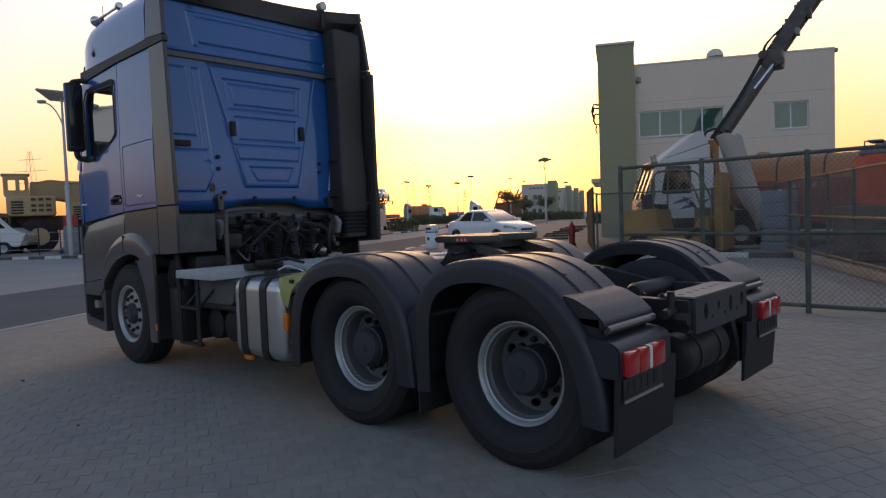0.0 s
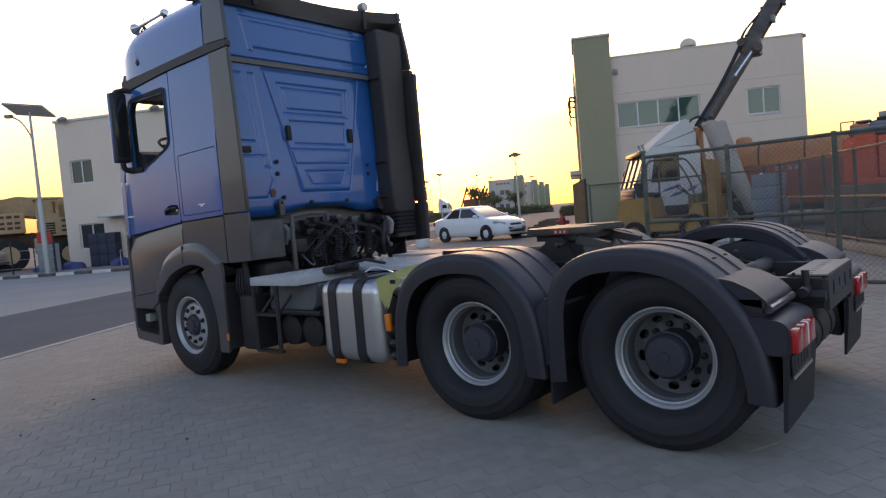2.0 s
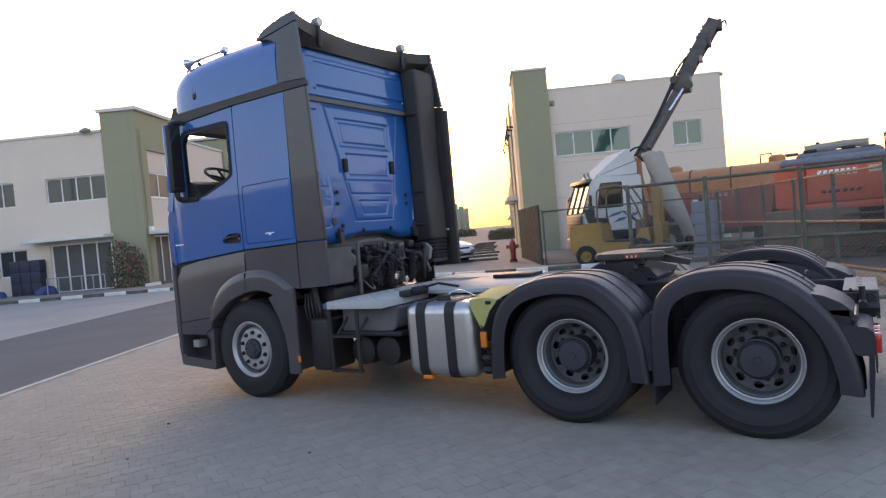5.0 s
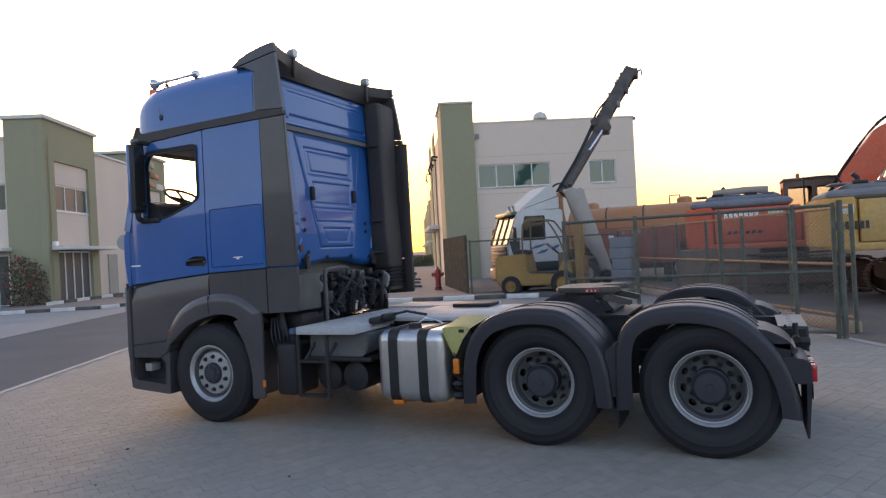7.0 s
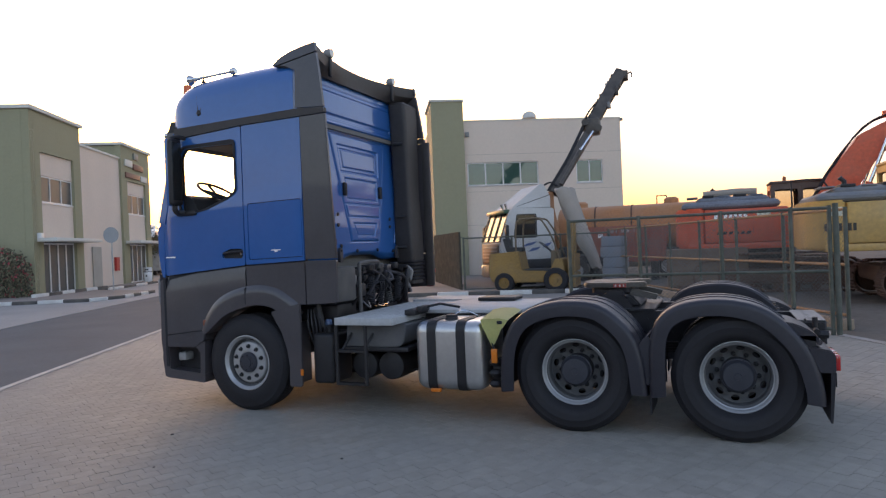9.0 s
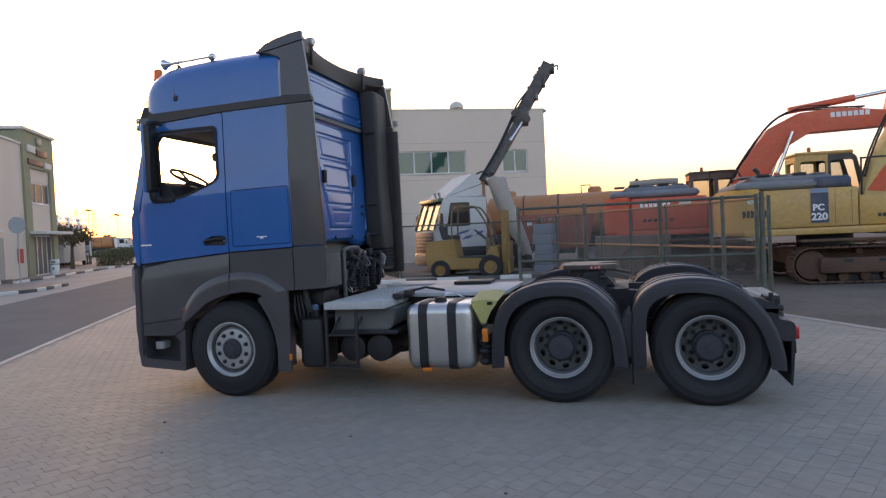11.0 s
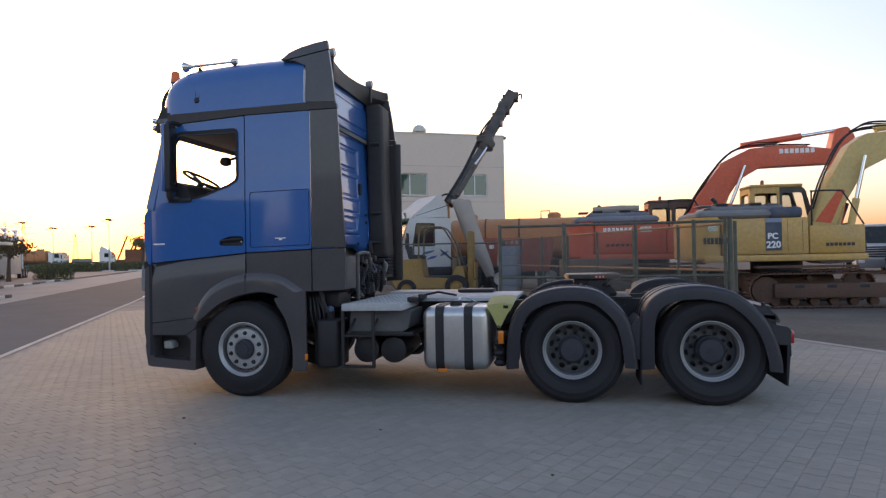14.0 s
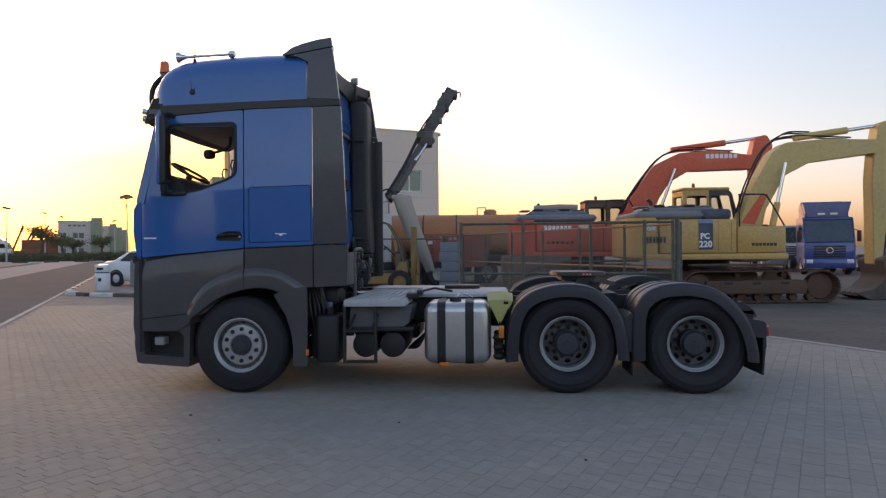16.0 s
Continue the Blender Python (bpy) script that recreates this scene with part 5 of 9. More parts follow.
    prism(bm, rounded([(-5.965, 0.805), (-5.40, 0.87), (-5.435, 0.755), (-5.56, 0.675), (-5.965, 0.675)], 0.015), y - 0.012 if s < 0 else y + 0.012, 0.4 if s < 0 else -0.37, bevel=0.008)
    u_ = part("bumper_side", bm, GREY_PLASTIC, truck, "dark grey bumper side with an entry step")
    bm = B()
    box(bm, -5.97, -5.44, y + (0.16 if s < 0 else -0.35), y + (0.4 if s < 0 else -0.13), 0.37, 0.80)
    part("step_recess", bm, BLACK_PLASTIC, u_)
    bm = B()
    prism(bm, rounded([(-5.98, 0.325), (-5.45, 0.285), (-5.446, 0.385), (-5.96, 0.425)], 0.015), y, 0.4 if s < 0 else -0.37)
    prism(bm, rounded([(-5.51, 0.385), (-5.446, 0.38), (-5.43, 0.75), (-5.56, 0.68), (-5.50, 0.62)], 0.01), y, 0.12 if s < 0 else -0.09)
    part("step", bm, GREY_PLASTIC, u_)
    bm = box(B(), -5.85, -5.745, y + 0.03 if s < 0 else y - 0.03, y + 0.16 if s < 0 else y - 0.16, 0.52, 0.607, 0.012)
    part("fog_lamp", bm, LIGHT_GREY, u_, "square white corner lamp")
    part("side_reflector", box(B(), -5.43, -5.385, N - 0.02 if s < 0 else F - 0.01, N + 0.01 if s < 0 else F + 0.02, 0.92, 0.985, 0.005), mat("amber_dull", (0.22, 0.06, 0.03), 0.4), truck, "dull amber repeater lamp")
    # mirror
    ym = s * 1.37
    bm = box(B(), -5.675, -5.605, ym - 0.085, ym + 0.085, 2.265, 3.0, 0.03, 4)
    mi = part("door_mirror", bm, BLACK_PLASTIC, truck, "tall black door mirror with a blue cap", smooth=60)
    part("mirror_cap", box(B(), -5.705, -5.655, ym - 0.088, ym + 0.088, 2.262, 3.004, 0.024, 4), BLUE, mi, "blue mirror cap", smooth=60)
    part("mirror_glass", box(B(), -5.612, -5.602, ym - 0.068, ym + 0.068, 2.32, 2.96, 0.003), DARK_GLASS, mi)
    bm = B()
    tube(bm, smooth_path([(-5.60, s * 1.22, 3.02), (-5.64, s * 1.29, 3.03), (-5.66, s * 1.37, 3.01), (-5.665, s * 1.38, 2.97)], 4), 0.028, 8)
    part("mirror_arm", bm, BLACK_PLASTIC, mi)
    bm = tube(B(), smooth_path([(-5.62, s * 1.27, 2.19), (-5.66, s * 1.32, 2.185), (-5.665, s * 1.36, 2.21), (-5.665, s * 1.37, 2.29)], 4), 0.03, 8)
    part("mirror_arm", bm, BLACK_PLASTIC, mi)
    bm = box(B(), -5.74, -5.46, s * 1.265 - 0.022, s * 1.265 + 0.022, 2.15, 2.205, 0.02, 3)
    part("mirror_foot", bm, BLACK_PLASTIC, mi)


cab_side(-1)
cab_side(1)

# front: blue corners, panel, bumper, windscreen, visor
def rounded_ends(bm, back):
    """Draws the outer ends of a front sheet back into round corners."""
    for y in (-1.2, -1.15, -1.09, -1.02, -0.9, 0.9, 1.02, 1.09, 1.15, 1.2):
        bmesh.ops.bisect_plane(bm, geom=bm.verts[:] + bm.edges[:] + bm.faces[:], plane_co=(0, y, 0), plane_no=(0, 1, 0))
    for v in bm.verts:
        e = max(0.0, (abs(v.co.y) - 0.9) / 0.325)
        v.co.x += back * e ** 2.4 * min(1.0, max(0.0, (-5.99 - v.co.x) / 0.10))
    return bm


bm = B()
prof = rounded([(-5.99, 1.46), (-6.09, 1.475), (-6.13, 1.75), (-6.125, 2.02), (-6.05, 2.12), (-5.98, 2.1)], 0.04)
prism(bm, prof, -1.225, 2.45)
part("front_panel", rounded_ends(bm, 0.055), BLUE, truck, "blue front panel below the windscreen")
part("panel_gap", box(B(), -6.085, -5.97, -1.215, 1.215, 1.42, 1.50), RUBBER, truck)
bm = prism(B(), rounded([(-5.95, 0.315), (-6.08, 0.335), (-6.115, 0.55), (-6.105, 0.60), (-6.125, 0.74), (-6.115, 1.2), (-6.105, 1.43), (-5.98, 1.455)], 0.02), -1.24, 2.48)
part("front_bumper", rounded_ends(bm, 0.045), GREY_PLASTIC, truck, "dark grey front bumper")
bm = B()
for k in range(7):
    box(bm, -6.135, -6.10, -0.95, 0.95, 0.98 + 0.07 * k, 1.03 + 0.07 * k, 0.005)
part("grille_slat", bm, BLACK_PLASTIC, truck, kind="stuff")
for s in (-1, 1):
    bm = prism(B(), rounded([(-6.135, 1.16), (-6.03, 1.18), (-5.985, 1.36), (-6.02, 1.45), (-6.13, 1.46)], 0.03), s * 1.13 - 0.08, 0.16, bevel=0.015)
    part("headlight", bm, LIGHT_GREY, truck, "clear headlight at the front corner")
    part("corner_gap", box(B(), -6.0, -5.966, s * 1.238 - 0.013, s * 1.238 + 0.013, 0.45, 1.455), RUBBER, truck)
for s in (-1, 1):
    bm = B()
    beam(bm, (-5.985, s * 1.2, 2.08), (-5.745, s * 1.17, 3.08), 0.09, 0.1, (0, 1, 0))
    part("windscreen_pillar", bm, BLUE, truck)
bm = B()
loft(bm, [[Vector((x0, y, 2.08)), Vector((x0 + 0.015, y, 2.08)), Vector((x0 + 0.25, y, 3.06)), Vector((x0 + 0.235, y, 3.06))] for x0, y in ((-6.03, -1.16), (-6.08, -0.9), (-6.11, -0.4), (-6.11, 0.4), (-6.08, 0.9), (-6.03, 1.16))])
ws = part("windscreen", bm, GLASS, truck, "raked windscreen")
ws.visible_shadow = False
rings = []
for y, b_ in ((-1.17, 0.0), (-1.1, 0.05), (-0.9, 0.10), (-0.4, 0.14), (0.4, 0.14), (0.9, 0.10), (1.1, 0.05), (1.17, 0.0)):
    rings.append([Vector((x - b_, y, z)) for x, z in ((-5.93, 2.985), (-5.955, 3.0), (-5.93, 3.10), (-5.86, 3.24), (-5.80, 3.24), (-5.80, 3.06))])
vi = part("sun_visor", loft(B(), rings), BLACK_PLASTIC, truck, "dark sun visor above the windscreen")
for y in (-1.09, -0.95, 0.0, 0.95, 1.09):
    b_ = 0.05 if abs(y) > 1 else 0.1 if abs(y) > 0.5 else 0.14
    for z in (3.03, 3.11) if abs(y) > 1 else (3.03,):
        part("visor_lamp", lathe(B(), [(0, -0.03), (0.03, -0.028), (0.036, 0.0), (0.03, 0.022), (0, 0.026)], 14, pose(-5.955 - b_, y, z, 20 * (1 if y < 0 else -1), -80)), CHROME, vi)
part("roof_marker", box(B(), -5.86, -5.76, -1.19, -1.13, 3.05, 3.14, 0.02), mat("amber_marker", (0.45, 0.33, 0.08), 0.3), truck, "amber roof corner marker")

# high roof
def roof_section(x):
    ztop = float(np.interp(x, [-5.93, -5.90, -5.85, -5.78, -5.70, -5.56, -5.2, -4.8, -4.12], [3.20, 3.30, 3.43, 3.55, 3.635, 3.695, 3.73, 3.75, 3.755]))
    hw = float(np.interp(x, [-5.93, -5.88, -5.8, -5.7, -5.5, -4.12], [0.98, 1.10, 1.18, 1.215, 1.238, 1.245]))
    pts = []
    for k in range(25):
        a = math.pi * k / 24
        c, s_ = math.cos(a), math.sin(a)
        y = hw * math.copysign(abs(c) ** 0.22, c) * (1 - 0.07 * s_ ** 2)
        z0 = 3.13 + 0.03 * (x + 5.74) / 1.6
        pts.append(Vector((x, -y, z0 + (ztop - z0) * abs(s_) ** 0.34)))
    return pts


rings = [roof_section(x) for x in (-5.935, -5.925, -5.91, -5.88, -5.84, -5.78, -5.72, -5.62, -5.5, -5.3, -5.0, -4.7, -4.4, -4.13)]
bm = loft(B(), rings)
hr = part("high_roof", bm, BLUE, truck, "blue high sleeper roof", smooth=40)
for s in (-1, 1):
    bm = prism(B(), rounded([(-5.74, 3.025), (-5.66, 3.027), (-4.81, 3.082), (-3.76, 3.10), (-3.765, 3.155), (-4.08, 3.175), (-5.74, 3.135)], 0.01), -1.256 if s < 0 else 1.20, 0.056)
    part("roof_gap_strip", bm, DUCT, truck, "black strip between cab and high roof")
part("roof_gap_front", box(B(), -5.86, -4.12, -1.2, 1.2, 3.112, 3.17), BLACK_PLASTIC, truck)
part("cab_ceiling", box(B(), -5.9, -4.08, -1.2, 1.2, 3.06, 3.11), TRIM_IN, truck)
part("cab_floor", box(B(), -6.0, -4.08, -1.2, 1.2, 1.2, 1.3), DASH, truck)
# rear corner fins, spoiler
for s in (-1, 1):
    y = N if s < 0 else F - 0.04
    pl = rounded([(-4.06, 1.615), (-3.69, 1.615), (-3.755, 3.09), (-4.06, 3.088)], 0.01)
    part("side_fin", prism(B(), pl, y - 0.002, 0.04, bevel=0.006), GREY_PLASTIC, truck, "dark grey side air deflector")
    for nm, up in (("spoiler_side", [(-4.105, 3.185), (-3.77, 3.165), (-3.81, 3.488), (-3.848, 3.730), (-4.30, 3.652), (-4.228, 3.64), (-4.105, 3.578)]), ("spoiler_cap", [(-4.395, 3.66), (-4.31, 3.664), (-3.85, 3.743), (-3.86, 3.838), (-4.0, 3.82), (-4.163, 3.783), (-4.288, 3.737)])):
        bm = prism(B(), rounded(up, 0.008), y - 0.002, 0.04)
        for v in bm.verts:
            v.co.y -= s * max(0.0, v.co.z - 3.25) * 0.06
        part(nm, bm, GREY_PLASTIC, truck, "dark grey roof spoiler side")
rings = []
for k in range(25):
    y = -1.19 + 2.38 * k / 24
    e = (abs(y) / 1.19) ** 2
    zt = 3.795 + 0.04 * e
    xr = -3.875 - 0.185 * (1 - e)
    rings.append([Vector((-4.39, y, 3.665)), Vector((-4.30, y, 3.73)), Vector((-4.20, y, 3.765 + 0.01 * e)), Vector((xr - 0.06, y, zt - 0.01)), Vector((xr, y, zt)), Vector((xr + 0.005, y, zt - 0.03)), Vector((xr - 0.005, y, zt - 0.12)), Vector((-4.06, y, 3.60)), Vector((-4.13, y, 3.60))])
part("roof_spoiler", loft(B(), rings), DUCT, truck, "dark roof spoiler with a hollow rear edge")
for y in (-0.735, 0.745):
    bm = B()
    box(bm, -4.0, -3.965, y - 0.025, y + 0.025, 3.60, 3.82, 0.01)
    o = part("lamp_bracket", bm, BLACK_PLASTIC, truck)
    bm = lathe(B(), [(0, -0.045), (0.04, -0.04), (0.05, -0.02), (0.05, 0.045), (0.044, 0.05), (0.04, 0.044), (0, 0.044)], 20, pose(-4.0, y, 3.855, 0, 90))
    part("work_lamp", bm, LIGHT_GREY, o, "small grey work lamp")
    part("lamp_lens", lathe(B(), [(0.04, 0.045), (0.02, 0.05), (0, 0.051)], 20, pose(-4.0, y, 3.855, 0, 90)), WHITE_LENS, o)

# pressed steel rear wall
def relief(Y, Z):
    H = np.zeros_like(Y)

    def poly(pts, r=0.03):
        d = np.full_like(Y, -1e9)
        n = len(pts)
        for i in range(n):
            (ay, az), (by, bz) = pts[i], pts[(i + 1) % n]
            L = math.hypot(by - ay, bz - az)
            ny, nz = (bz - az) / L, -(by - ay) / L
            d = np.maximum(d, (Y - ay) * ny + (Z - az) * nz)
        return d

    def step(d, w=0.014):
        return 1 / (1 + np.exp(np.clip(d / w * 2.2, -40, 40)))

    def ridge(d, w=0.012):
        return np.exp(-(d / w) ** 2)
    up = Z > 3.09
    low = ~up
    big = poly([(-0.30, 1.80), (0.36, 1.80), (0.66, 3.02), (-0.62, 3.02)])
    H += np.where(low, 0.016 * step(big, 0.012) - 0.010 * ridge(big - 0.012, 0.007), 0)
    for q, h in (([(-0.44, 2.60), (0.44, 2.60), (0.47, 2.90), (-0.48, 2.90)], -0.016), ([(-0.38, 2.645), (0.38, 2.645), (0.40, 2.855), (-0.42, 2.855)], 0.012), ([(-0.34, 2.29), (0.36, 2.29), (0.38, 2.52), (-0.37, 2.52)], -0.010), ([(-0.36, 2.08), (0.38, 2.08), (0.42, 2.23), (-0.40, 2.23)], 0.008), ([(-0.16, 1.86), (0.24, 1.86), (0.30, 2.0), (-0.24, 2.0)], -0.012)):
        d = poly(q)
        H += np.where(low, 0.6 * h * step(d, 0.012) - 0.011 * ridge(d, 0.008), 0)
    for q, h in (([(-1.10, 2.30), (-0.80, 2.30), (-0.88, 2.97), (-1.10, 2.97)], 0.014), ([(-1.08, 1.74), (-0.74, 1.74), (-0.66, 1.90), (-0.70, 2.16), (-1.08, 2.16)], 0.014), ([(-0.74, 2.05), (-0.66, 2.05), (-0.74, 2.97), (-0.80, 2.97)], -0.010), ([(0.78, 1.75), (1.08, 1.75), (1.10, 2.95), (0.95, 2.95)], 0.012)):
        d = poly(q)
        H += np.where(low, 0.5 * h * step(d, 0.012) - 0.010 * ridge(d, 0.008), 0)
    mid = poly([(-0.80, 3.18), (0.86, 3.18), (0.90, 3.53), (-0.86, 3.53)])
    H += np.where(up, 0.012 * step(mid, 0.02) - 0.008 * ridge(mid, 0.007), 0)
    H += np.where(up, -0.009 * ridge(Z - 3.47, 0.007) * step(poly([(-0.76, 3.2), (0.8, 3.2), (0.8, 3.56), (-0.76, 3.56)])), 0)
    H += np.where(up, -0.018 * step(poly([(-0.74, 3.19), (0.8, 3.19), (0.8, 3.225), (-0.74, 3.225)]), 0.008), 0)
    H += 0.012 * ridge(Z - 3.075, 0.012) - 0.02 * ridge(Z - 3.10, 0.010) + 0.012 * ridge(Z - 3.125, 0.012)
    H -= np.where(up, 0.012 + 0.055 * np.clip(Z - 3.1, 0, 1), 0.05 * np.clip(Z - 1.95, 0, 2))
    H -= 0.10 * np.clip((np.abs(Y) - 1.08) / 0.12, 0, 1) ** 2
    H -= 0.06 * np.clip((1.66 - Z) / 0.1, 0, 1) ** 2
    return H


ny, nz = 360, 320
ys_, zs_ = np.linspace(-1.20, 1.20, ny), np.linspace(1.56, 3.64, nz)
Y, Z = np.meshgrid(ys_, zs_)
X = -4.06 + relief(Y, Z)
Zb = np.where(Z < 1.7, Z + (1.7 - Z) * 0.5 * np.clip((np.abs(Y) - 0.55) / -0.3, 0, 1), Z)
vs = np.stack([X, Y, Zb], -1).reshape(-1, 3)
ii = (np.arange(nz - 1)[:, None] * ny + np.arange(ny - 1)).reshape(-1)
me = bpy.data.meshes.new("rear_wall")
me.from_pydata(vs.tolist(), [], np.stack([ii, ii + 1, ii + ny + 1, ii + ny], -1).tolist())
me.materials.append(BLUE)
me.shade_smooth()
rw = new("rear_wall", me)
rw.parent = truck
tagged(rw, "blue pressed steel cab rear wall")
part("rear_wall_backing", box(B(), -4.26, -4.245, -1.2, 1.2, 1.3, 3.6), TRIM_IN, truck)
for y in (-0.42, 0.43):
    part("rear_wall_slot", box(B(), -4.07, -4.028, y - 0.03, y + 0.03, 2.32, 2.47, 0.015, 3), RUBBER, rw)
part("rear_wall_slot", box(B(), -4.085, -4.048, -1.14, -0.88, 2.19, 2.25, 0.008), RUBBER, rw)
for y, z in ((-0.6, 2.1), (0.66, 2.07), (-0.6, 1.98), (0.66, 1.97), (-0.66, 1.66), (0.72, 1.66), (-0.2, 1.68), (0.3, 1.68), (-0.55, 1.74)):
    part("rear_wall_plug", lathe(B(), [(0.022, 0), (0.02, 0.012), (0, 0.014)], 10, pose(-4.05, y, z, 0, 90)), RUBBER, rw)
part("rust_spot", prism(B(), ring(-0.68, 1.79, 0.03, 9, 0.045), -4.046, 0.004, plane="yz"), RUST, rw)
for y in (-0.62, 0.78):
    bm = prism(B(), rounded([(y - 0.03, 1.56), (y + 0.03, 1.56), (y + 0.03, 1.70), (y, 1.73), (y - 0.03, 1.70)], 0.015), -4.04, 0.035, [ring(y, 1.685, 0.014, 8)], "yz")
    part("lifting_eye", bm, GREY_PLASTIC, rw)
# intake duct inside the far fin
bm = B()
rings = []
for z, x, w, d in ((1.22, -3.93, 0.16, 0.12), (1.5, -3.93, 0.16, 0.12), (1.55, -3.93, 0.18, 0.13), (1.9, -3.94, 0.19, 0.13), (2.4, -3.95, 0.17, 0.12), (2.9, -3.95, 0.18, 0.12), (3.4, -3.95, 0.2, 0.12), (3.56, -3.96, 0.2, 0.12), (3.60, -3.98, 0.17, 0.1)):
    rings.append([Vector((x + p, 0.99 + q, z)) for p, q in rounded([(-d, -w), (d, -w), (d, w), (-d, w)], 0.05)])
part("intake_duct", loft(bm, rings), DUCT, truck, "tall black air intake duct")
for k in range(6):
    z = 1.28 + 0.045 * k
    bm = loft(B(), [[Vector((-3.93 + p, 0.99 + q, z + dz)) for p, q in rounded([(-d, -w), (d, -w), (d, w), (-d, w)], 0.05)] for dz, d, w in ((-0.018, 0.121, 0.161), (0.0, 0.145, 0.185), (0.018, 0.121, 0.161))], True, False)
    part("duct_bellows", bm, RUBBER, truck)
for z in (1.7, 2.1, 3.05):
    part("duct_clip", tube(B(), [(-4.0, 0.76, z), (-3.9, 0.8, z), (-3.88, 0.86, z)], 0.02, 8), BLACK_PLASTIC, truck)
part("fin_edge", box(B(), -3.80, -3.69, 1.19, 1.235, 1.18, 3.1, 0.01), DUCT, truck)

# engine bay behind the cab
bm = box(B(), -5.2, -4.25, -0.55, 0.6, 0.75, 1.32, 0.05)
part("engine_block", bm, STEEL, truck)
bm = B()
box(bm, -4.2, -3.75, -0.75, -0.55, 1.18, 1.32, 0.02), box(bm, -4.1, -3.9, 0.5, 0.8, 1.22, 1.4, 0.02), box(bm, -4.22, -4.1, -0.9, 0.9, 1.15, 1.3, 0.02)
part("cab_mount", bm, STEEL, truck)
part("rear_cross_tube", tube(B(), [(-4.12, -0.9, 1.44), (-4.12, 0.9, 1.44)], 0.04, 10), BLACK_PLASTIC, truck)
part("grab_hoop", tube(B(), smooth_path([(-3.72, -0.74, 1.02), (-3.72, -0.74, 1.47), (-3.72, -0.69, 1.545), (-3.72, -0.34, 1.55), (-3.72, -0.29, 1.48)], 5), 0.022, 10), mat("worn_hoop", (0.06, 0.06, 0.063), 0.5, vary=0.3, dust=0.2), truck, "dark tubular hoop behind the cab")
bm = box(B(), -3.78, -3.70, -1.245, -0.86, 1.165, 1.52, 0.01)
part("corner_panel", bm, mat("grey_panel", (0.045, 0.047, 0.052), 0.6, dust=0.2), truck, "dark grey panel closing the cab corner")


def coil(c, r, length, turns, wire, tilt):
    bm = B()
    n = turns * 10
    pts = [Matrix.Translation(c) @ tilt @ Vector((r * math.cos(2 * math.pi * k / 10), r * math.sin(2 * math.pi * k / 10), length * k / n)) for k in range(n + 1)]
    return tube(bm, pts, wire, 6)


for y, z0, t in ((-0.32, 1.06, (6, 2)), (-0.12, 1.04, (-4, 3)), (0.12, 1.05, (4, -5)), (0.32, 1.07, (-8, 0))):
    part("coiled_air_line", coil((-3.82, y, z0), 0.042, 0.32, 13, 0.008, pose(0, 0, 0, *t)), RUBBER if y != 0.12 else mat("grey_hose", (0.05, 0.05, 0.05), 0.5), truck, "coiled black air line")
random.seed(7)
for k in range(16):
    y0, y1 = random.uniform(-0.7, 0.7), random.uniform(-0.7, 0.7)
    bm = tube(B(), smooth_path([(-4.0, y0, 1.4 + random.uniform(-0.06, 0.08)), (-3.86 + random.uniform(-0.08, 0.06), y0 * 0.7 + y1 * 0.3, 1.46 + random.uniform(-0.1, 0.02)), (-3.84 + random.uniform(-0.06, 0.06), y1, 1.25 + random.uniform(-0.1, 0.1)), (-3.95, y1 * 0.9, 1.02)], 5), random.choice((0.01, 0.014, 0.02)), 6)
    part("cable", bm, random.choice((RUBBER, RUBBER, RUBBER, STEEL)), truck)
for k in range(7):
    y = -0.6 + 0.2 * k
    bm = box(B(), -3.92, -3.84, y - 0.05, y + 0.05, 1.40 + 0.02 * (k % 3), 1.48 + 0.02 * (k % 3), 0.015)
    part("connector", bm, (STEEL, GREY_PLASTIC, STEEL)[k % 3], truck)
bm = tube(B(), smooth_path([(-3.9, -0.75, 1.43), (-3.85, -0.82, 1.36), (-3.85, -0.86, 1.25), (-3.9, -0.8, 1.15)], 5), 0.022, 8)
part("hose", bm, STEEL, truck)
bm = tube(B(), smooth_path([(-3.9, 0.72, 1.45), (-3.8, 0.6, 1.4), (-3.8, 0.55, 1.2), (-3.85, 0.6, 1.05)], 5), 0.03, 8)
part("hose", bm, STEEL, truck)
rngb = random.Random(21)
for k in range(10):
    y, z = rngb.uniform(-0.68, 0.68), rngb.uniform(1.12, 1.50)
    w_, h_ = rngb.uniform(0.015, 0.04), rngb.uniform(0.015, 0.035)
    part("fitting", box(B(), -3.90, -3.80 + rngb.uniform(0, 0.05), y - w_, y + w_, z - h_, z + h_, 0.012), rngb.choice((STEEL, STEEL, GREY_PLASTIC, STEEL, STEEL)), truck)
for k in range(12):
    y, z = rngb.uniform(-0.65, 0.65), rngb.uniform(1.2, 1.5)
    y2 = y + rngb.uniform(-0.3, 0.3)
    part("cable", tube(B(), smooth_path([(-3.92, y, z), (-3.76 + rngb.uniform(-0.04, 0.04), (y + y2) / 2, z - rngb.uniform(0.0, 0.25)), (-3.9, y2, rngb.uniform(1.0, 1.4))], 5), rngb.choice((0.008, 0.012, 0.016)), 6), rngb.choice((RUBBER, RUBBER, RUBBER, GREY_PLASTIC)), truck)
for y in (-0.74, 0.70):
    part("cab_latch", prism(B(), rounded([(-3.98, 1.30), (-3.80, 1.26), (-3.76, 1.40), (-3.84, 1.47), (-3.98, 1.46)], 0.03), y - 0.03, 0.06, bevel=0.008), LIGHT_GREY, truck, "pale metal cab latch")
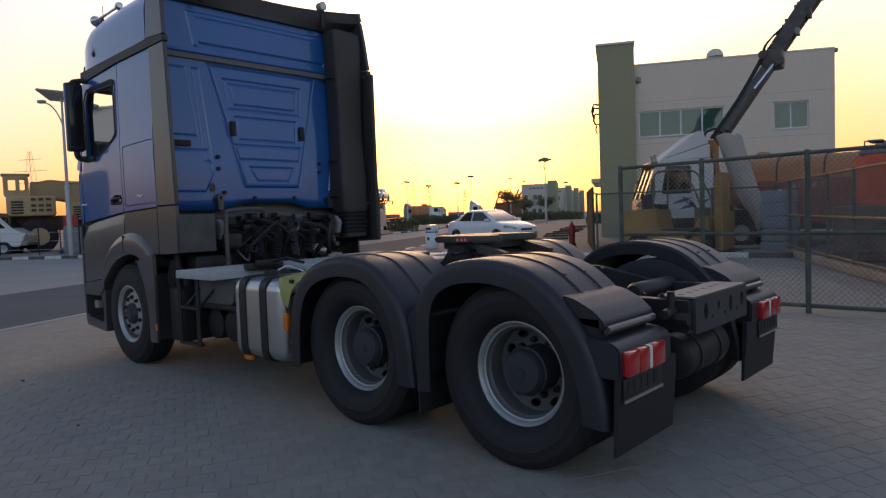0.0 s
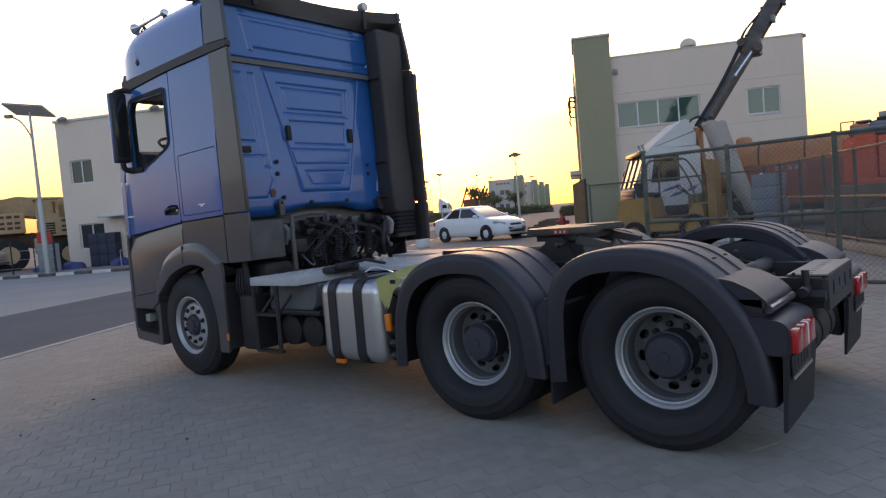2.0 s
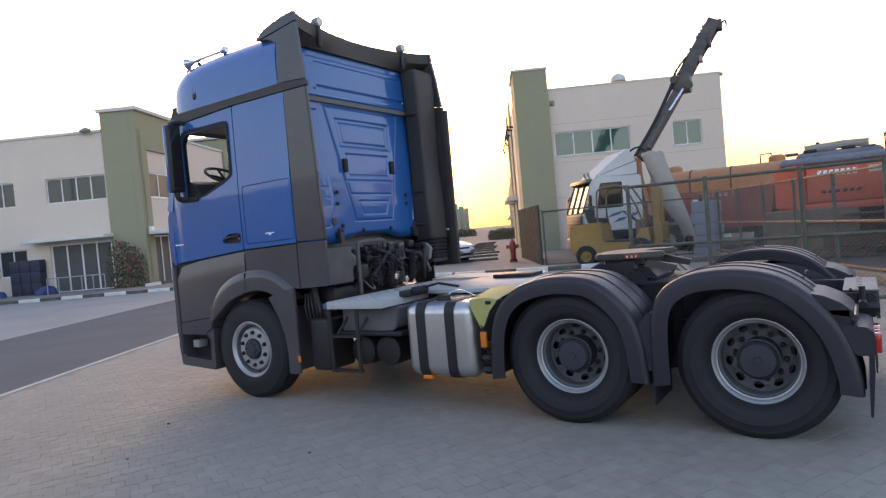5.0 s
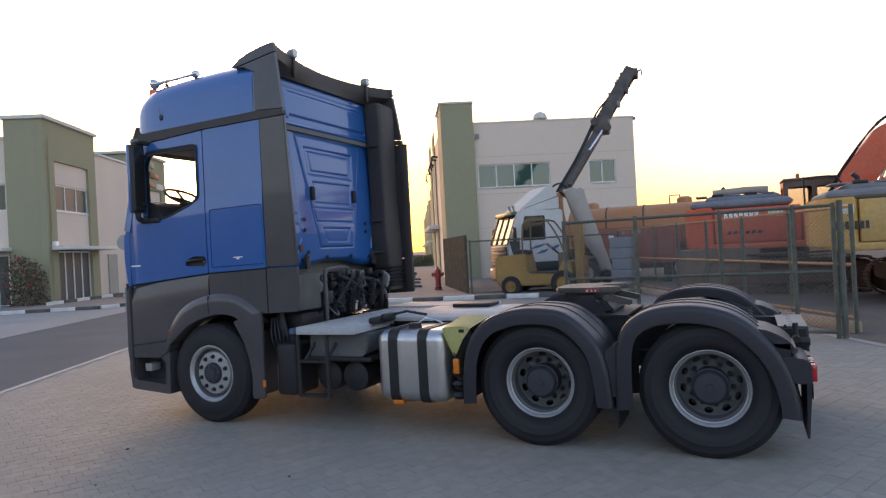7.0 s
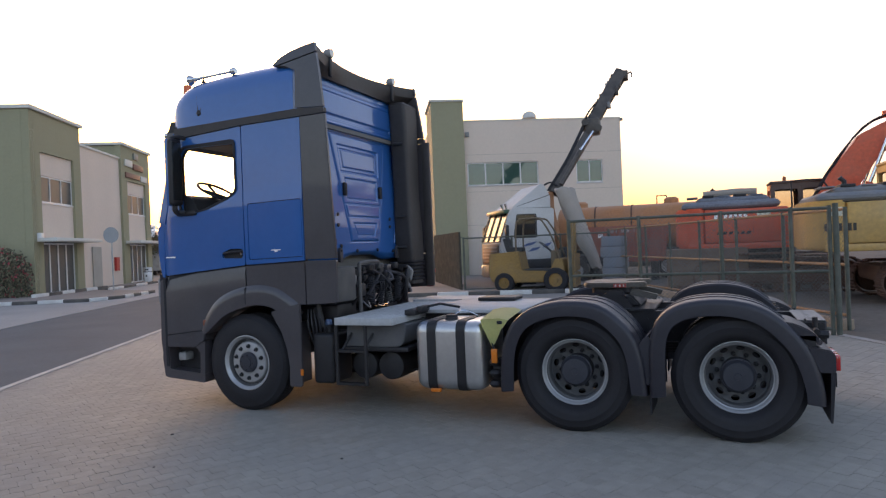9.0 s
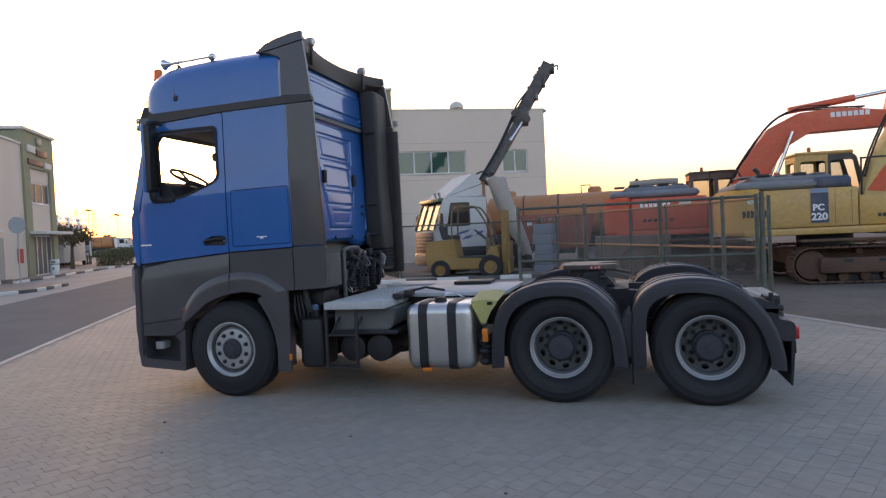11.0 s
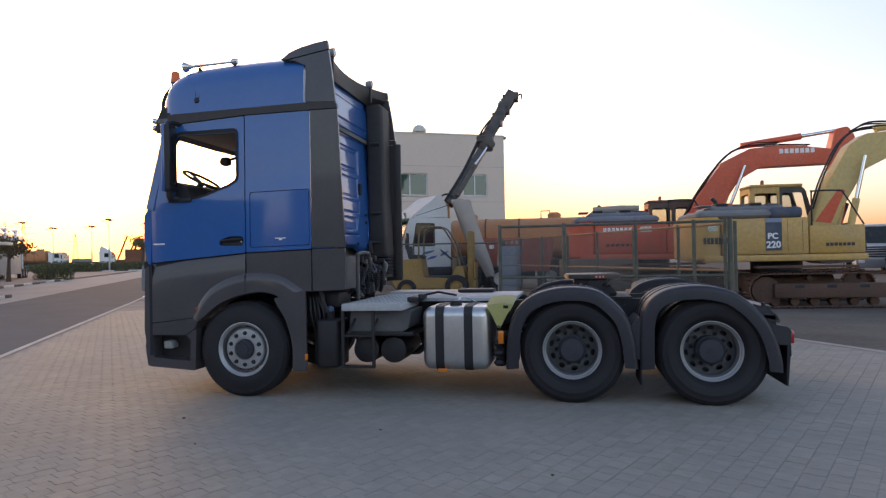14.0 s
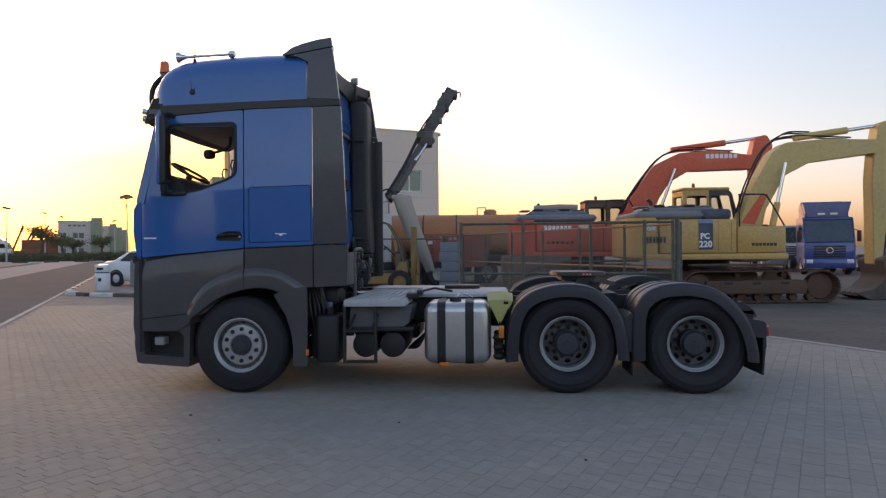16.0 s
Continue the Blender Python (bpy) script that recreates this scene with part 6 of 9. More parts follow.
# washer tank and fittings ahead of the ladder
bm = box(B(), -4.06, -3.81, -1.19, -0.8, 0.32, 0.84, 0.04, 3)
wt = part("additive_tank", bm, BLACK_PLASTIC, truck, "black plastic additive tank with a blue cap")
part("filler_neck", tube(B(), [(-3.94, -1.05, 0.84), (-3.94, -1.05, 0.92)], 0.05, 14), BLACK_PLASTIC, wt)
part("blue_cap", lathe(B(), [(0.038, 0), (0.038, 0.04), (0.025, 0.055), (0, 0.055)], 16, Matrix.Translation((-3.94, -1.05, 0.92))), mat("blue_cap", (0.10, 0.16, 0.28), 0.4), wt)
bm = B()
box(bm, -4.1, -3.85, -1.0, -0.6, 0.95, 1.12, 0.03)
tube(bm, [(-4.03, -1.1, 1.14), (-3.98, -1.1, 0.9)], 0.03, 8)
tube(bm, [(-4.1, -1.05, 0.35), (-4.1, -1.05, 1.1)], 0.03, 8)
for k in range(5):
    tube(bm, smooth_path([(-4.15 + 0.03 * k, -1.1, 1.08), (-4.13 + 0.05 * k, -1.14, 0.9), (-4.1 + 0.02 * k, -1.08, 0.7)], 4), 0.012, 6)
part("bracket_pipe", bm, STEEL, truck)
part("silencer", box(B(), -4.0, -3.1, 0.55, 1.2, 0.35, 0.95, 0.08, 3), STEEL, truck)
part("far_tank", box(B(), -2.9, -2.15, 0.55, 1.2, 0.33, 0.96, 0.09, 3), ALU, truck)

# roof fittings
ho = part("air_horn", lathe(B(), [(0.062, -0.02), (0.06, -0.01), (0.034, 0.03), (0.018, 0.08), (0.013, 0.3), (0.014, 0.56), (0.034, 0.565), (0.04, 0.60), (0.03, 0.63), (0, 0.635)], 20, pose(-5.59, -1.105, 3.70, 0, 88)), CHROME, truck, "chrome air horn along the roof edge")
for x, h in ((-5.43, 3.68), (-5.0, 3.70)):
    bm = tube(B(), [(x + 0.02, -1.06, 3.58), (x + 0.01, -1.10, 3.66), (x, -1.105, h)], 0.017, 8)
    part("horn_bracket", bm, BLACK_PLASTIC, ho)
ab = part("aerial_base", lathe(B(), [(0.04, 0), (0.04, 0.03), (0.02, 0.05), (0, 0.05)], 14, pose(-5.39, -1.20, 3.28, 90)), BLACK_PLASTIC, truck, "round black aerial base")
for q in ([(-5.40, -1.235, 3.30), (-5.42, -1.215, 3.50), (-5.42, -1.12, 3.66)], [(-5.37, -1.235, 3.30), (-5.31, -1.215, 3.46), (-5.27, -1.15, 3.61)]):
    part("aerial_lead", tube(B(), smooth_path(q, 5), 0.006, 6), BLACK_PLASTIC, ab)
part("aerial", tube(B(), [(-5.42, -1.1, 3.66), (-5.425, -1.1, 3.82)], 0.004, 6), BLACK_PLASTIC, truck)
be = part("beacon", lathe(B(), [(0.058, 0), (0.058, 0.02), (0.054, 0.03), (0.05, 0.10), (0.042, 0.125), (0.02, 0.135), (0, 0.135)], 20, Matrix.Translation((-5.885, -0.86, 3.60))), mat("beacon_orange", (0.9, 0.15, 0.02), 0.3, vary=0.08, coat=0.5), truck, "orange rotating beacon on the roof front")
part("beacon_foot", lathe(B(), [(0.05, -0.05), (0.05, 0.0), (0.06, 0.004), (0.06, 0.012), (0, 0.012)], 16, Matrix.Translation((-5.885, -0.86, 3.59))), GREY_PLASTIC, be)
for s_ in (-1, 1):
    bm = tube(B(), smooth_path([(-5.93, s_ * 0.86, 3.12), (-6.035, s_ * 0.86, 3.24), (-6.03, s_ * 0.86, 3.40), (-5.96, s_ * 0.86, 3.51), (-5.885, s_ * 0.86, 3.56)], 5), 0.03, 10)
    part("lamp_bar", bm, BLACK_PLASTIC, be)
part("lamp_bar", tube(B(), smooth_path([(-6.03, -0.86, 3.27), (-6.06, 0, 3.28), (-6.03, 0.86, 3.27)], 5), 0.022, 8), BLACK_PLASTIC, be)
for y in (-0.5, 0, 0.5):
    part("roof_lamp", lathe(B(), [(0, -0.06), (0.07, -0.05), (0.09, 0.0), (0.085, 0.02), (0, 0.02)], 16, pose(-6.08, y, 3.28, 0, -90)), CHROME, be)

# cab inside
bm = prism(B(), rounded([(-5.96, 1.95), (-5.60, 2.02), (-5.50, 2.2), (-5.58, 2.34), (-5.70, 2.40), (-5.86, 2.36), (-5.95, 2.2)], 0.03), -1.18, 2.36)
part("dashboard", bm, DASH, truck)
sw = part("steering_wheel", lathe(B(), [(0.225 + 0.018 * math.cos(2 * math.pi * k / 8), 0.017 * math.sin(2 * math.pi * k / 8)) for k in range(9)], 32, pose(-5.66, -0.70, 2.46, 0, 30)), DASH, truck, "black steering wheel")
bm = B()
for a in (0.2, 2.9, 4.7):
    tube(bm, [pose(-5.66, -0.70, 2.46, 0, 30) @ Vector((0, 0, -0.03)), pose(-5.66, -0.70, 2.46, 0, 30) @ Vector((0.2 * math.cos(a), 0.2 * math.sin(a), 0))], 0.016, 6)
tube(bm, [(-5.67, -0.70, 2.43), (-5.80, -0.70, 2.1)], 0.04, 8)
part("steering_column", bm, DASH, sw)
for y in (-0.62, 0.62):
    bm = B()
    box(bm, -4.95, -4.45, y - 0.25, y + 0.25, 1.55, 1.78, 0.06, 3)
    box(bm, -4.55, -4.36, y - 0.24, y + 0.24, 1.7, 2.36 if y < 0 else 2.44, 0.07, 3)
    part("seat", bm, mat("seat_cloth", (0.05, 0.05, 0.055), 0.9), truck, "dark cloth cab seat")
bm = B()
tube(bm, smooth_path([(-5.45, 0.0, 3.07), (-5.47, 0.0, 2.88), (-5.6, 0.0, 2.82), (-5.7, 0.0, 2.80)], 4), 0.02, 6)
box(bm, -5.80, -5.66, -0.06, 0.06, 2.72, 2.84, 0.045, 3)
part("camera_unit", bm, DASH, truck)
bm = B()
box(bm, -5.9, -5.1, -1.05, 1.05, 3.0, 3.06, 0.01)
part("overhead_locker", bm, TRIM_IN, truck)

# ---- machine yard ----
def crawler(parent, x0, x1, y0, y1, h, rust=RUST):
    """One crawler track: shoes round a long loop, frame, rollers, sprocket."""
    r = h / 2
    loop = []
    L = x1 - x0 - h
    per = 2 * L + 2 * math.pi * r
    steps = int(per / 0.19)
    for k in range(steps):
        d = per * k / steps
        if d < L:
            p, a = (x0 + r + d, 0.0), 0.0
        elif d < L + math.pi * r:
            t = (d - L) / r
            p, a = (x1 - r + r * math.sin(t), r - r * math.cos(t)), t
        elif d < 2 * L + math.pi * r:
            p, a = (x1 - r - (d - L - math.pi * r), h), math.pi
        else:
            t = (d - 2 * L - math.pi * r) / r
            p, a = (x0 + r - r * math.sin(t), r + r * math.cos(t)), math.pi + t
        loop.append((p, a))
    tr = part("crawler_track", box(B(), x0 + r * 1.35, x1 - r * 1.9, y0 + 0.03, y1 - 0.10, 0.26, h * 0.68, 0.04), rust, parent, "rusty steel crawler track")
    shoe = None
    for (px, pz), a in loop:
        if shoe is None:
            bm = B()
            box(bm, -0.085, 0.085, y0, y1, 0.0, 0.035, 0.006, 1)
            box(bm, -0.085, -0.06, y0, y1, -0.03, 0.0)
            box(bm, 0.0, 0.02, y0, y1, -0.025, 0.0)
            shoe = part("track_shoe", bm, rust, tr, smooth=0)
            o = shoe
        else:
            o = shoe.copy()
            scene.collection.objects.link(o)
        o.matrix_basis = Matrix.Translation((px, 0, pz + 0.03 * math.cos(a))) @ Matrix.Rotation(-a, 4, "Y")
    for k in range(7):
        x = x0 + r + (k + 0.5) * L / 7
        part("roller", lathe(B(), [(0, -0.1), (0.11, -0.1), (0.11, 0.1), (0, 0.1)], 14, pose(x, (y0 + y1) / 2, 0.17, 90)), rust, tr)
    part("idler_yoke", box(B(), x1 - r * 1.95, x1 - r * 0.8, y0 + 0.16, y1 - 0.16, 0.34, h * 0.6, 0.03), rust, tr)
    for f_ in (0.36, 0.66):
        x = x0 + (x1 - x0) * f_
        part("carrier_roller", lathe(B(), [(0, -0.12), (0.07, -0.12), (0.07, 0.12), (0, 0.12)], 12, pose(x, (y0 + y1) / 2, h - 0.15, 90)), rust, tr)
    for k in range(3):
        x = x0 + r * 1.35 + (x1 - x0 - r * 3.25) * (0.22 + 0.28 * k)
        part("frame_opening", box(B(), x - 0.11, x + 0.11, y0 + 0.024, y0 + 0.032, h * 0.56, h * 0.64), STEEL, tr)
    for x in (x0 + r, x1 - r):
        part("sprocket", lathe(B(), [(0, -0.14), (r - 0.12, -0.12), (r - 0.09, 0.0), (r - 0.12, 0.12), (0.1, 0.16), (0, 0.16)], 20, pose(x, (y0 + y1) / 2, r, 90)), rust, tr)
    return tr


CAB_BACK, LIFT = 0.62, 0.14


def slab(bm, pts, width):
    """A boom plate: outline in xz, width across y, bevelled."""
    return prism(bm, rounded(pts, 0.08), -width / 2, width, bevel=0.02)


def excavator(m, paint, label, boom, stick, hood_m, cab_dark, decal, track_len=4.2, bucket=True, tail=2.95, shift=0.0, boom_m=None):
    e = thing("excavator", m, label, "excavator", "excavators in the yard")
    # local x towards the boom; origin under the slewing ring
    for y0 in (-1.6, 1.0):
        crawler(e, shift - track_len / 2, shift + track_len / 2, y0, y0 + 0.6, 0.92)
    part("undercarriage", box(B(), -1.1, 1.1, -1.0, 1.0, 0.45, 0.85, 0.1), RUST, e)
    part("slew_ring", lathe(B(), [(0, 0), (0.65, 0), (0.65, 0.36), (0, 0.36)], 28, Matrix.Translation((0, 0, 0.85))), STEEL, e)
    part("deck", box(B(), -2.2, 1.75, -1.35, 1.35, 1.05, 1.22, 0.03), paint, e)
    # counterweight with a rounded tail
    out = rounded([(-1.75, -1.35), (0.4 - tail, -1.33), (0.05 - tail, -0.85), (-tail, 0), (0.05 - tail, 0.85), (0.4 - tail, 1.33), (-1.75, 1.35)], 0.3, 6)
    part("counterweight", prism(B(), out, 1.1, 1.12, plane="xy", bevel=0.05), paint, e, "rounded counterweight with worn paint", smooth=50)
    for y in (-1.345, 0.35):
        part("side_house", box(B(), -1.745, 0.35 if y < 0 else 1.3, y, y + 0.99, 1.23, 2.16, 0.04), paint, e, "painted side housing with access doors")
    part("engine_hood", box(B(), -2.35, 0.2, -1.2, 1.2, 2.165, 2.40, 0.15, 5), hood_m, e, "dusty engine hood")
    part("hood_cover", box(B(), -1.95, -0.05, -1.0, 0.9, 2.30, 2.54, 0.16, 5), hood_m, e, "worn grey hood cover")
    for k in range(5):
        part("hood_vent", box(B(), -2.2 + 0.42 * k, -1.9 + 0.42 * k, -0.95, -0.2, 2.52, 2.56 + 0.03 * (k % 2), 0.01), STEEL if k % 2 else hood_m, e)
    part("door_panel", box(B(), -1.66, -0.72, -1.352, -1.345, 1.30, 2.10, 0.003), paint, e)
    part("door_panel", box(B(), 0.45, 1.62, -1.337, -1.33, 1.30, 1.88, 0.003), paint, e)
    part("step_board", box(B(), -1.0, 1.4, -1.62, -1.36, 1.02, 1.08, 0.01), RUST, e)
    part("silencer_pipe", tube(B(), [(-1.4, 0.6, 2.45), (-1.4, 0.6, 2.75), (-1.5, 0.6, 2.85)], 0.06, 10), STEEL, e)
    part("tool_box", box(B(), 0.37, 1.7, -1.33, -0.55, 1.23, 1.95, 0.05), paint, e)
    bm = B()
    for k in range(6):
        x = -1.6 + 0.36 * k
        box(bm, x, x + 0.006, -1.35, -1.34, 1.3, 2.1)
    part("panel_gap", bm, STEEL, e)
    bm = B()
    tube(bm, smooth_path([(0.45, -1.28, 1.95), (0.45, -1.28, 2.75), (0.5, -1.28, 2.82), (1.1, -1.28, 2.82), (1.25, -1.28, 2.7), (1.68, -1.28, 1.95)], 4), 0.022, 8)
    part("hand_rail", bm, STEEL, e)
    for o_ in list(e.children):
        if o_.name.split(".")[0] in ("deck", "counterweight", "side_house", "engine_hood", "hood_cover", "hood_vent", "door_panel", "silencer_pipe", "tool_box", "panel_gap", "hand_rail"):
            o_.location.z += LIFT
    # cab on the far side
    cab = thing("cab", pose(-CAB_BACK if decal else 0.0, 0, 0.22 if decal else 0.0))
    cab.parent = e
    win = rounded([(0.95, 1.95), (1.65, 1.95), (1.48, 2.85), (0.95, 2.85)], 0.06)
    win2 = rounded([(0.22, 2.05), (0.82, 2.05), (0.82, 2.85), (0.22, 2.85)], 0.06)
    front = rounded([(0.88, 1.25), (1.75, 1.25), (1.8, 2.0), (1.55, 2.95), (1.4, 3.05), (0.88, 3.05)], [0.0, 0.08, 0.08, 0.08, 0.08, 0.0])
    back = rounded([(0.1, 1.25), (0.876, 1.25), (0.876, 3.05), (0.2, 3.05), (0.1, 2.95)], [0.08, 0.0, 0.0, 0.08, 0.08])
    for y in (0.36, 1.28):
        part("cab_door", prism(B(), front, y, 0.05, [win]), cab_dark, cab, "dark-framed cab door")
        part("cab_wall", prism(B(), back, y, 0.05, [win2]), paint if decal else cab_dark, cab, "excavator cab wall with a window opening")
    bm = box(B(), 0.08, 1.5, 0.34, 1.34, 3.0, 3.1, 0.05, 3)
    part("cab_roof", bm, paint if decal else cab_dark, cab)
    part("rear_wall", prism(B(), [(0.4, 1.25), (1.3, 1.25), (1.3, 3.0), (0.4, 3.0)], 0.1, 0.05, [rounded([(0.52, 2.1), (1.18, 2.1), (1.18, 2.85), (0.52, 2.85)], 0.05)], "yz"), paint, cab)
    part("pane", box(B(), 0.2, 1.6, 0.385, 0.39, 1.95, 2.9), TINT, cab)
    part("pane", box(B(), 0.2, 1.6, 1.3, 1.305, 1.95, 2.9), TINT, cab)
    part("operator_seat", box(B(), 0.45, 0.95, 0.6, 1.1, 1.3, 2.3, 0.08), DASH, cab)
    part("beacon", lathe(B(), [(0.05, 0), (0.05, 0.1), (0.03, 0.14), (0, 0.14)], 12, Matrix.Translation((0.5, 0.6, 3.1))), mat("dark_amber", (0.35, 0.1, 0.03), 0.4), cab)
    # boom, cylinders, stick, bucket
    sink = lambda z: 1.5 + (z - 1.5) * 0.955
    boom = {"outline": [(a, sink(b)) for a, b in boom["outline"]], "lift": [(a, sink(b)) for a, b in boom["lift"]], "arm": [(a, sink(b)) for a, b in boom["arm"]], "hoses": [[(a, sink(b)) for a, b in h] for h in boom["hoses"]]}
    stick = [(a, sink(b)) for a, b in stick]
    bp = boom_m or paint
    bo = part("boom", slab(B(), boom["outline"], 0.55), bp, e, "bent box-section boom")
    for y in (-0.42, 0.42):
        a, b = boom["lift"]
        mid = (a[0] + (b[0] - a[0]) * 0.55, a[1] + (b[1] - a[1]) * 0.55)
        part("lift_cylinder", tube(B(), [(a[0], y, a[1]), (mid[0], y, mid[1])], 0.09, 12), bp, bo)
        part("piston_rod", tube(B(), [(mid[0], y, mid[1]), (b[0], y, b[1])], 0.05, 12), CHROME, bo)
    a, b = boom["arm"]
    mid = (a[0] + (b[0] - a[0]) * 0.6, a[1] + (b[1] - a[1]) * 0.6)
    part("arm_cylinder", tube(B(), [(a[0], 0, a[1]), (mid[0], 0, mid[1])], 0.1, 12), bp, bo)
    part("piston_rod", tube(B(), [(mid[0], 0, mid[1]), (b[0], 0, b[1])], 0.055, 12), CHROME, bo)
    for pts in boom["hoses"]:
        part("hydraulic_hose", tube(B(), smooth_path([(p[0], 0.12, p[1]) for p in pts], 4), 0.025, 6), RUBBER, bo)
        part("hydraulic_hose", tube(B(), smooth_path([(p[0], -0.08, p[1] + 0.02) for p in pts], 4), 0.025, 6), RUBBER, bo)
    if stick:
        part("stick", slab(B(), stick, 0.45), bp, e, "excavator stick")
    if bucket:
        bx, bz = bucket
        out = rounded([(bx, bz), (bx + 0.35, bz + 0.1), (bx + 0.75, bz - 0.2), (bx + 0.85, bz - 0.75), (bx + 0.45, bz - 1.1), (bx - 0.3, bz - 1.15), (bx - 0.75, bz - 0.95), (bx - 0.2, bz - 0.85), (bx + 0.15, bz - 0.5)], 0.1)
        bu = part("bucket", prism(B(), out, -0.6, 1.2), mat("worn_bucket_steel", (0.10, 0.078, 0.066), 0.7, metal=0.2, vary=0.4, dust=0.4, dust_color=(0.19, 0.16, 0.14), scale=4, bump=0.3), e, "worn grey-brown digging bucket")
        for k in range(5):
            y = -0.55 + 0.26 * k
            part("tooth", prism(B(), [(bx - 0.95, bz - 1.0), (bx - 0.7, bz - 0.92), (bx - 0.65, bz - 1.05)], y, 0.09), RUST, bu)
        part("link", tube(B(), [(bx + 0.35, 0, bz + 0.1), (bx + 0.55, 0, bz + 0.7)], 0.07, 8), STEEL, bu)
    return e


yb = {"outline": [(0.65, 1.55), (1.2, 1.45), (1.62, 2.6), (2.2, 3.68), (2.95, 4.08), (4.95, 4.35), (5.0, 4.74), (3.4, 4.78), (2.25, 4.68), (1.84, 4.38), (1.2, 3.2)],
      "lift": ((1.6, 1.4), (2.15, 4.05)), "arm": ((2.6, 4.85), (5.15, 5.22)), "hoses": [[(0.95, 2.6), (1.25, 3.55), (1.78, 4.58), (2.5, 4.88), (4.2, 4.82)], [(2.0, 4.8), (2.4, 5.0), (3.0, 5.0)]]}
ys1 = [(4.95, 5.25), (5.2, 5.34), (5.4, 5.0), (5.35, 4.0), (5.0, 1.0), (4.75, 0.95), (4.72, 3.6), (4.78, 4.3)]
# the boom takes a paler yellow than the body
yel = excavator(pose(4.2, 11.65, 0, 0, 0, 3), EX_YEL, "yellow crawler excavator with a blue-grey number panel", yb, ys1, mat("yellow_hood", (0.16, 0.17, 0.19), 0.6, vary=0.2, dust=0.35), mat("cab_frame", (0.05, 0.046, 0.042), 0.6, dust=0.2), True, bucket=(4.75, 1.15), shift=0.9, tail=2.6, boom_m=mat("pale_boom_yellow", (0.64, 0.44, 0.155), 0.6, vary=0.18, dust=0.25, scale=2, coat=0.15))
rb = {"outline": [(0.75, 1.5), (1.5, 1.35), (2.2, 2.8), (2.75, 3.7), (3.4, 4.1), (5.5, 4.15), (5.55, 4.6), (4.2, 4.8), (3.1, 4.72), (2.3, 4.32), (1.5, 3.2)],
      "lift": ((1.9, 1.4), (2.9, 4.15)), "arm": ((2.9, 4.85), (5.85, 5.25)), "hoses": [[(1.15, 2.6), (1.6, 3.42), (2.35, 4.42), (3.1, 4.82), (4.9, 4.78)], [(1.25, 2.7), (1.7, 3.5), (2.4, 4.5), (3.2, 4.88), (4.0, 4.9)]]}
rs1 = [(5.6, 5.25), (5.95, 5.32), (6.15, 5.0), (6.0, 3.8), (5.7, 2.0), (5.4, 2.0), (5.5, 3.8), (5.45, 4.6)]
red = excavator(pose(1.25, 15.4, 0, 0, 0, 2) @ Matrix.Scale(1.05, 4), EX_RED, "orange-red crawler excavator with white lettering on the boom", rb, rs1, mat("hood_worn", (0.15, 0.165, 0.20), 0.7, vary=0.35, dust=0.4, dust_color=(0.26, 0.25, 0.25), scale=3), mat("cab_brown", (0.10, 0.06, 0.045), 0.6, dust=0.2), False, bucket=(5.4, 2.1), tail=2.55)
part("canvas_roll", tube(B(), [(-1.75, -0.75, 2.76), (-0.9, -0.7, 2.80), (-0.35, -0.72, 2.78)], 0.1, 10), TARP, red, "tan canvas roll on the engine hood")
# red marking at the foot of the yellow boom
part("boom_decal", prism(B(), [(0.92, 2.22), (1.32, 2.17), (1.70, 3.05), (1.52, 3.08)], -0.284, 0.006), EX_RED, yel, "red wedge painted on the boom")
part("hood_end", box(B(), -0.55, 0.28, -1.215, 0.2, 2.29, 2.59, 0.1, 3), mat("slate_blue", (0.035, 0.055, 0.10), 0.5, dust=0.2), yel, "slate-blue end of the engine hood")
# number panel and its characters
pn = part("number_panel", box(B(), -0.69, -0.30, -1.356, -1.346, 1.47, 2.19), mat("slate_blue", (0.035, 0.055, 0.10), 0.5, dust=0.2), yel, "slate-blue number panel")
words("lettering", "PC", 0.21, TXT_WHITE, pose(-0.65, -1.36, 1.77, 90), pn, bold=0.008)
part("panel_band", box(B(), -0.69, -0.30, -1.356, -1.346, 2.195, 2.29), mat("sky_blue_band", (0.20, 0.28, 0.42), 0.5, dust=0.2), yel)
words("lettering", "220", 0.235, TXT_WHITE, pose(-0.683, -1.36, 1.54, 90), pn, bold=0.008)
bm = B()
for k in range(7):
    box(bm, -2.22 + 0.095 * k, -2.155 + 0.095 * k, -1.358, -1.335, 1.66, 1.83)
o = part("brand_bar", bm, TXT_DARK, yel, "plain dark bars of a maker's mark", kind="stuff")
bm = B()
for k in range(7):
    box(bm, 0.75 + 0.1 * k, 0.83 + 0.1 * k, -1.341, -1.334, 1.56, 1.64)
part("brand_bar", bm, TXT_DARK, yel, kind="stuff")
bm = B()
for k in range(7):
    box(bm, 3.95 + 0.15 * k, 4.06 + 0.15 * k, -0.282, -0.274, 4.38, 4.52)
part("brand_bar", bm, TXT_WHITE, red, "plain white bars of a maker's mark", kind="stuff")
bm = B()
for k in range(7):
    box(bm, -1.5 + 0.125 * k, -1.41 + 0.125 * k, -1.356, -1.345, 2.03, 2.17)
part("brand_bar", bm, TXT_WHITE, red, kind="stuff")
part("warning_label", box(B(), -0.42, -0.08, -1.352, -1.346, 2.03, 2.19), mat("pale_label", (0.6, 0.6, 0.5), 0.6), red)
for k in range(6):
    x = -1.45 + 0.15 * k
    part("louvre", prism(B(), [(x, 1.60), (x + 0.10, 1.60), (x + 0.13, 1.68), (x + 0.03, 1.68)], -1.356, 0.01), STEEL, red)
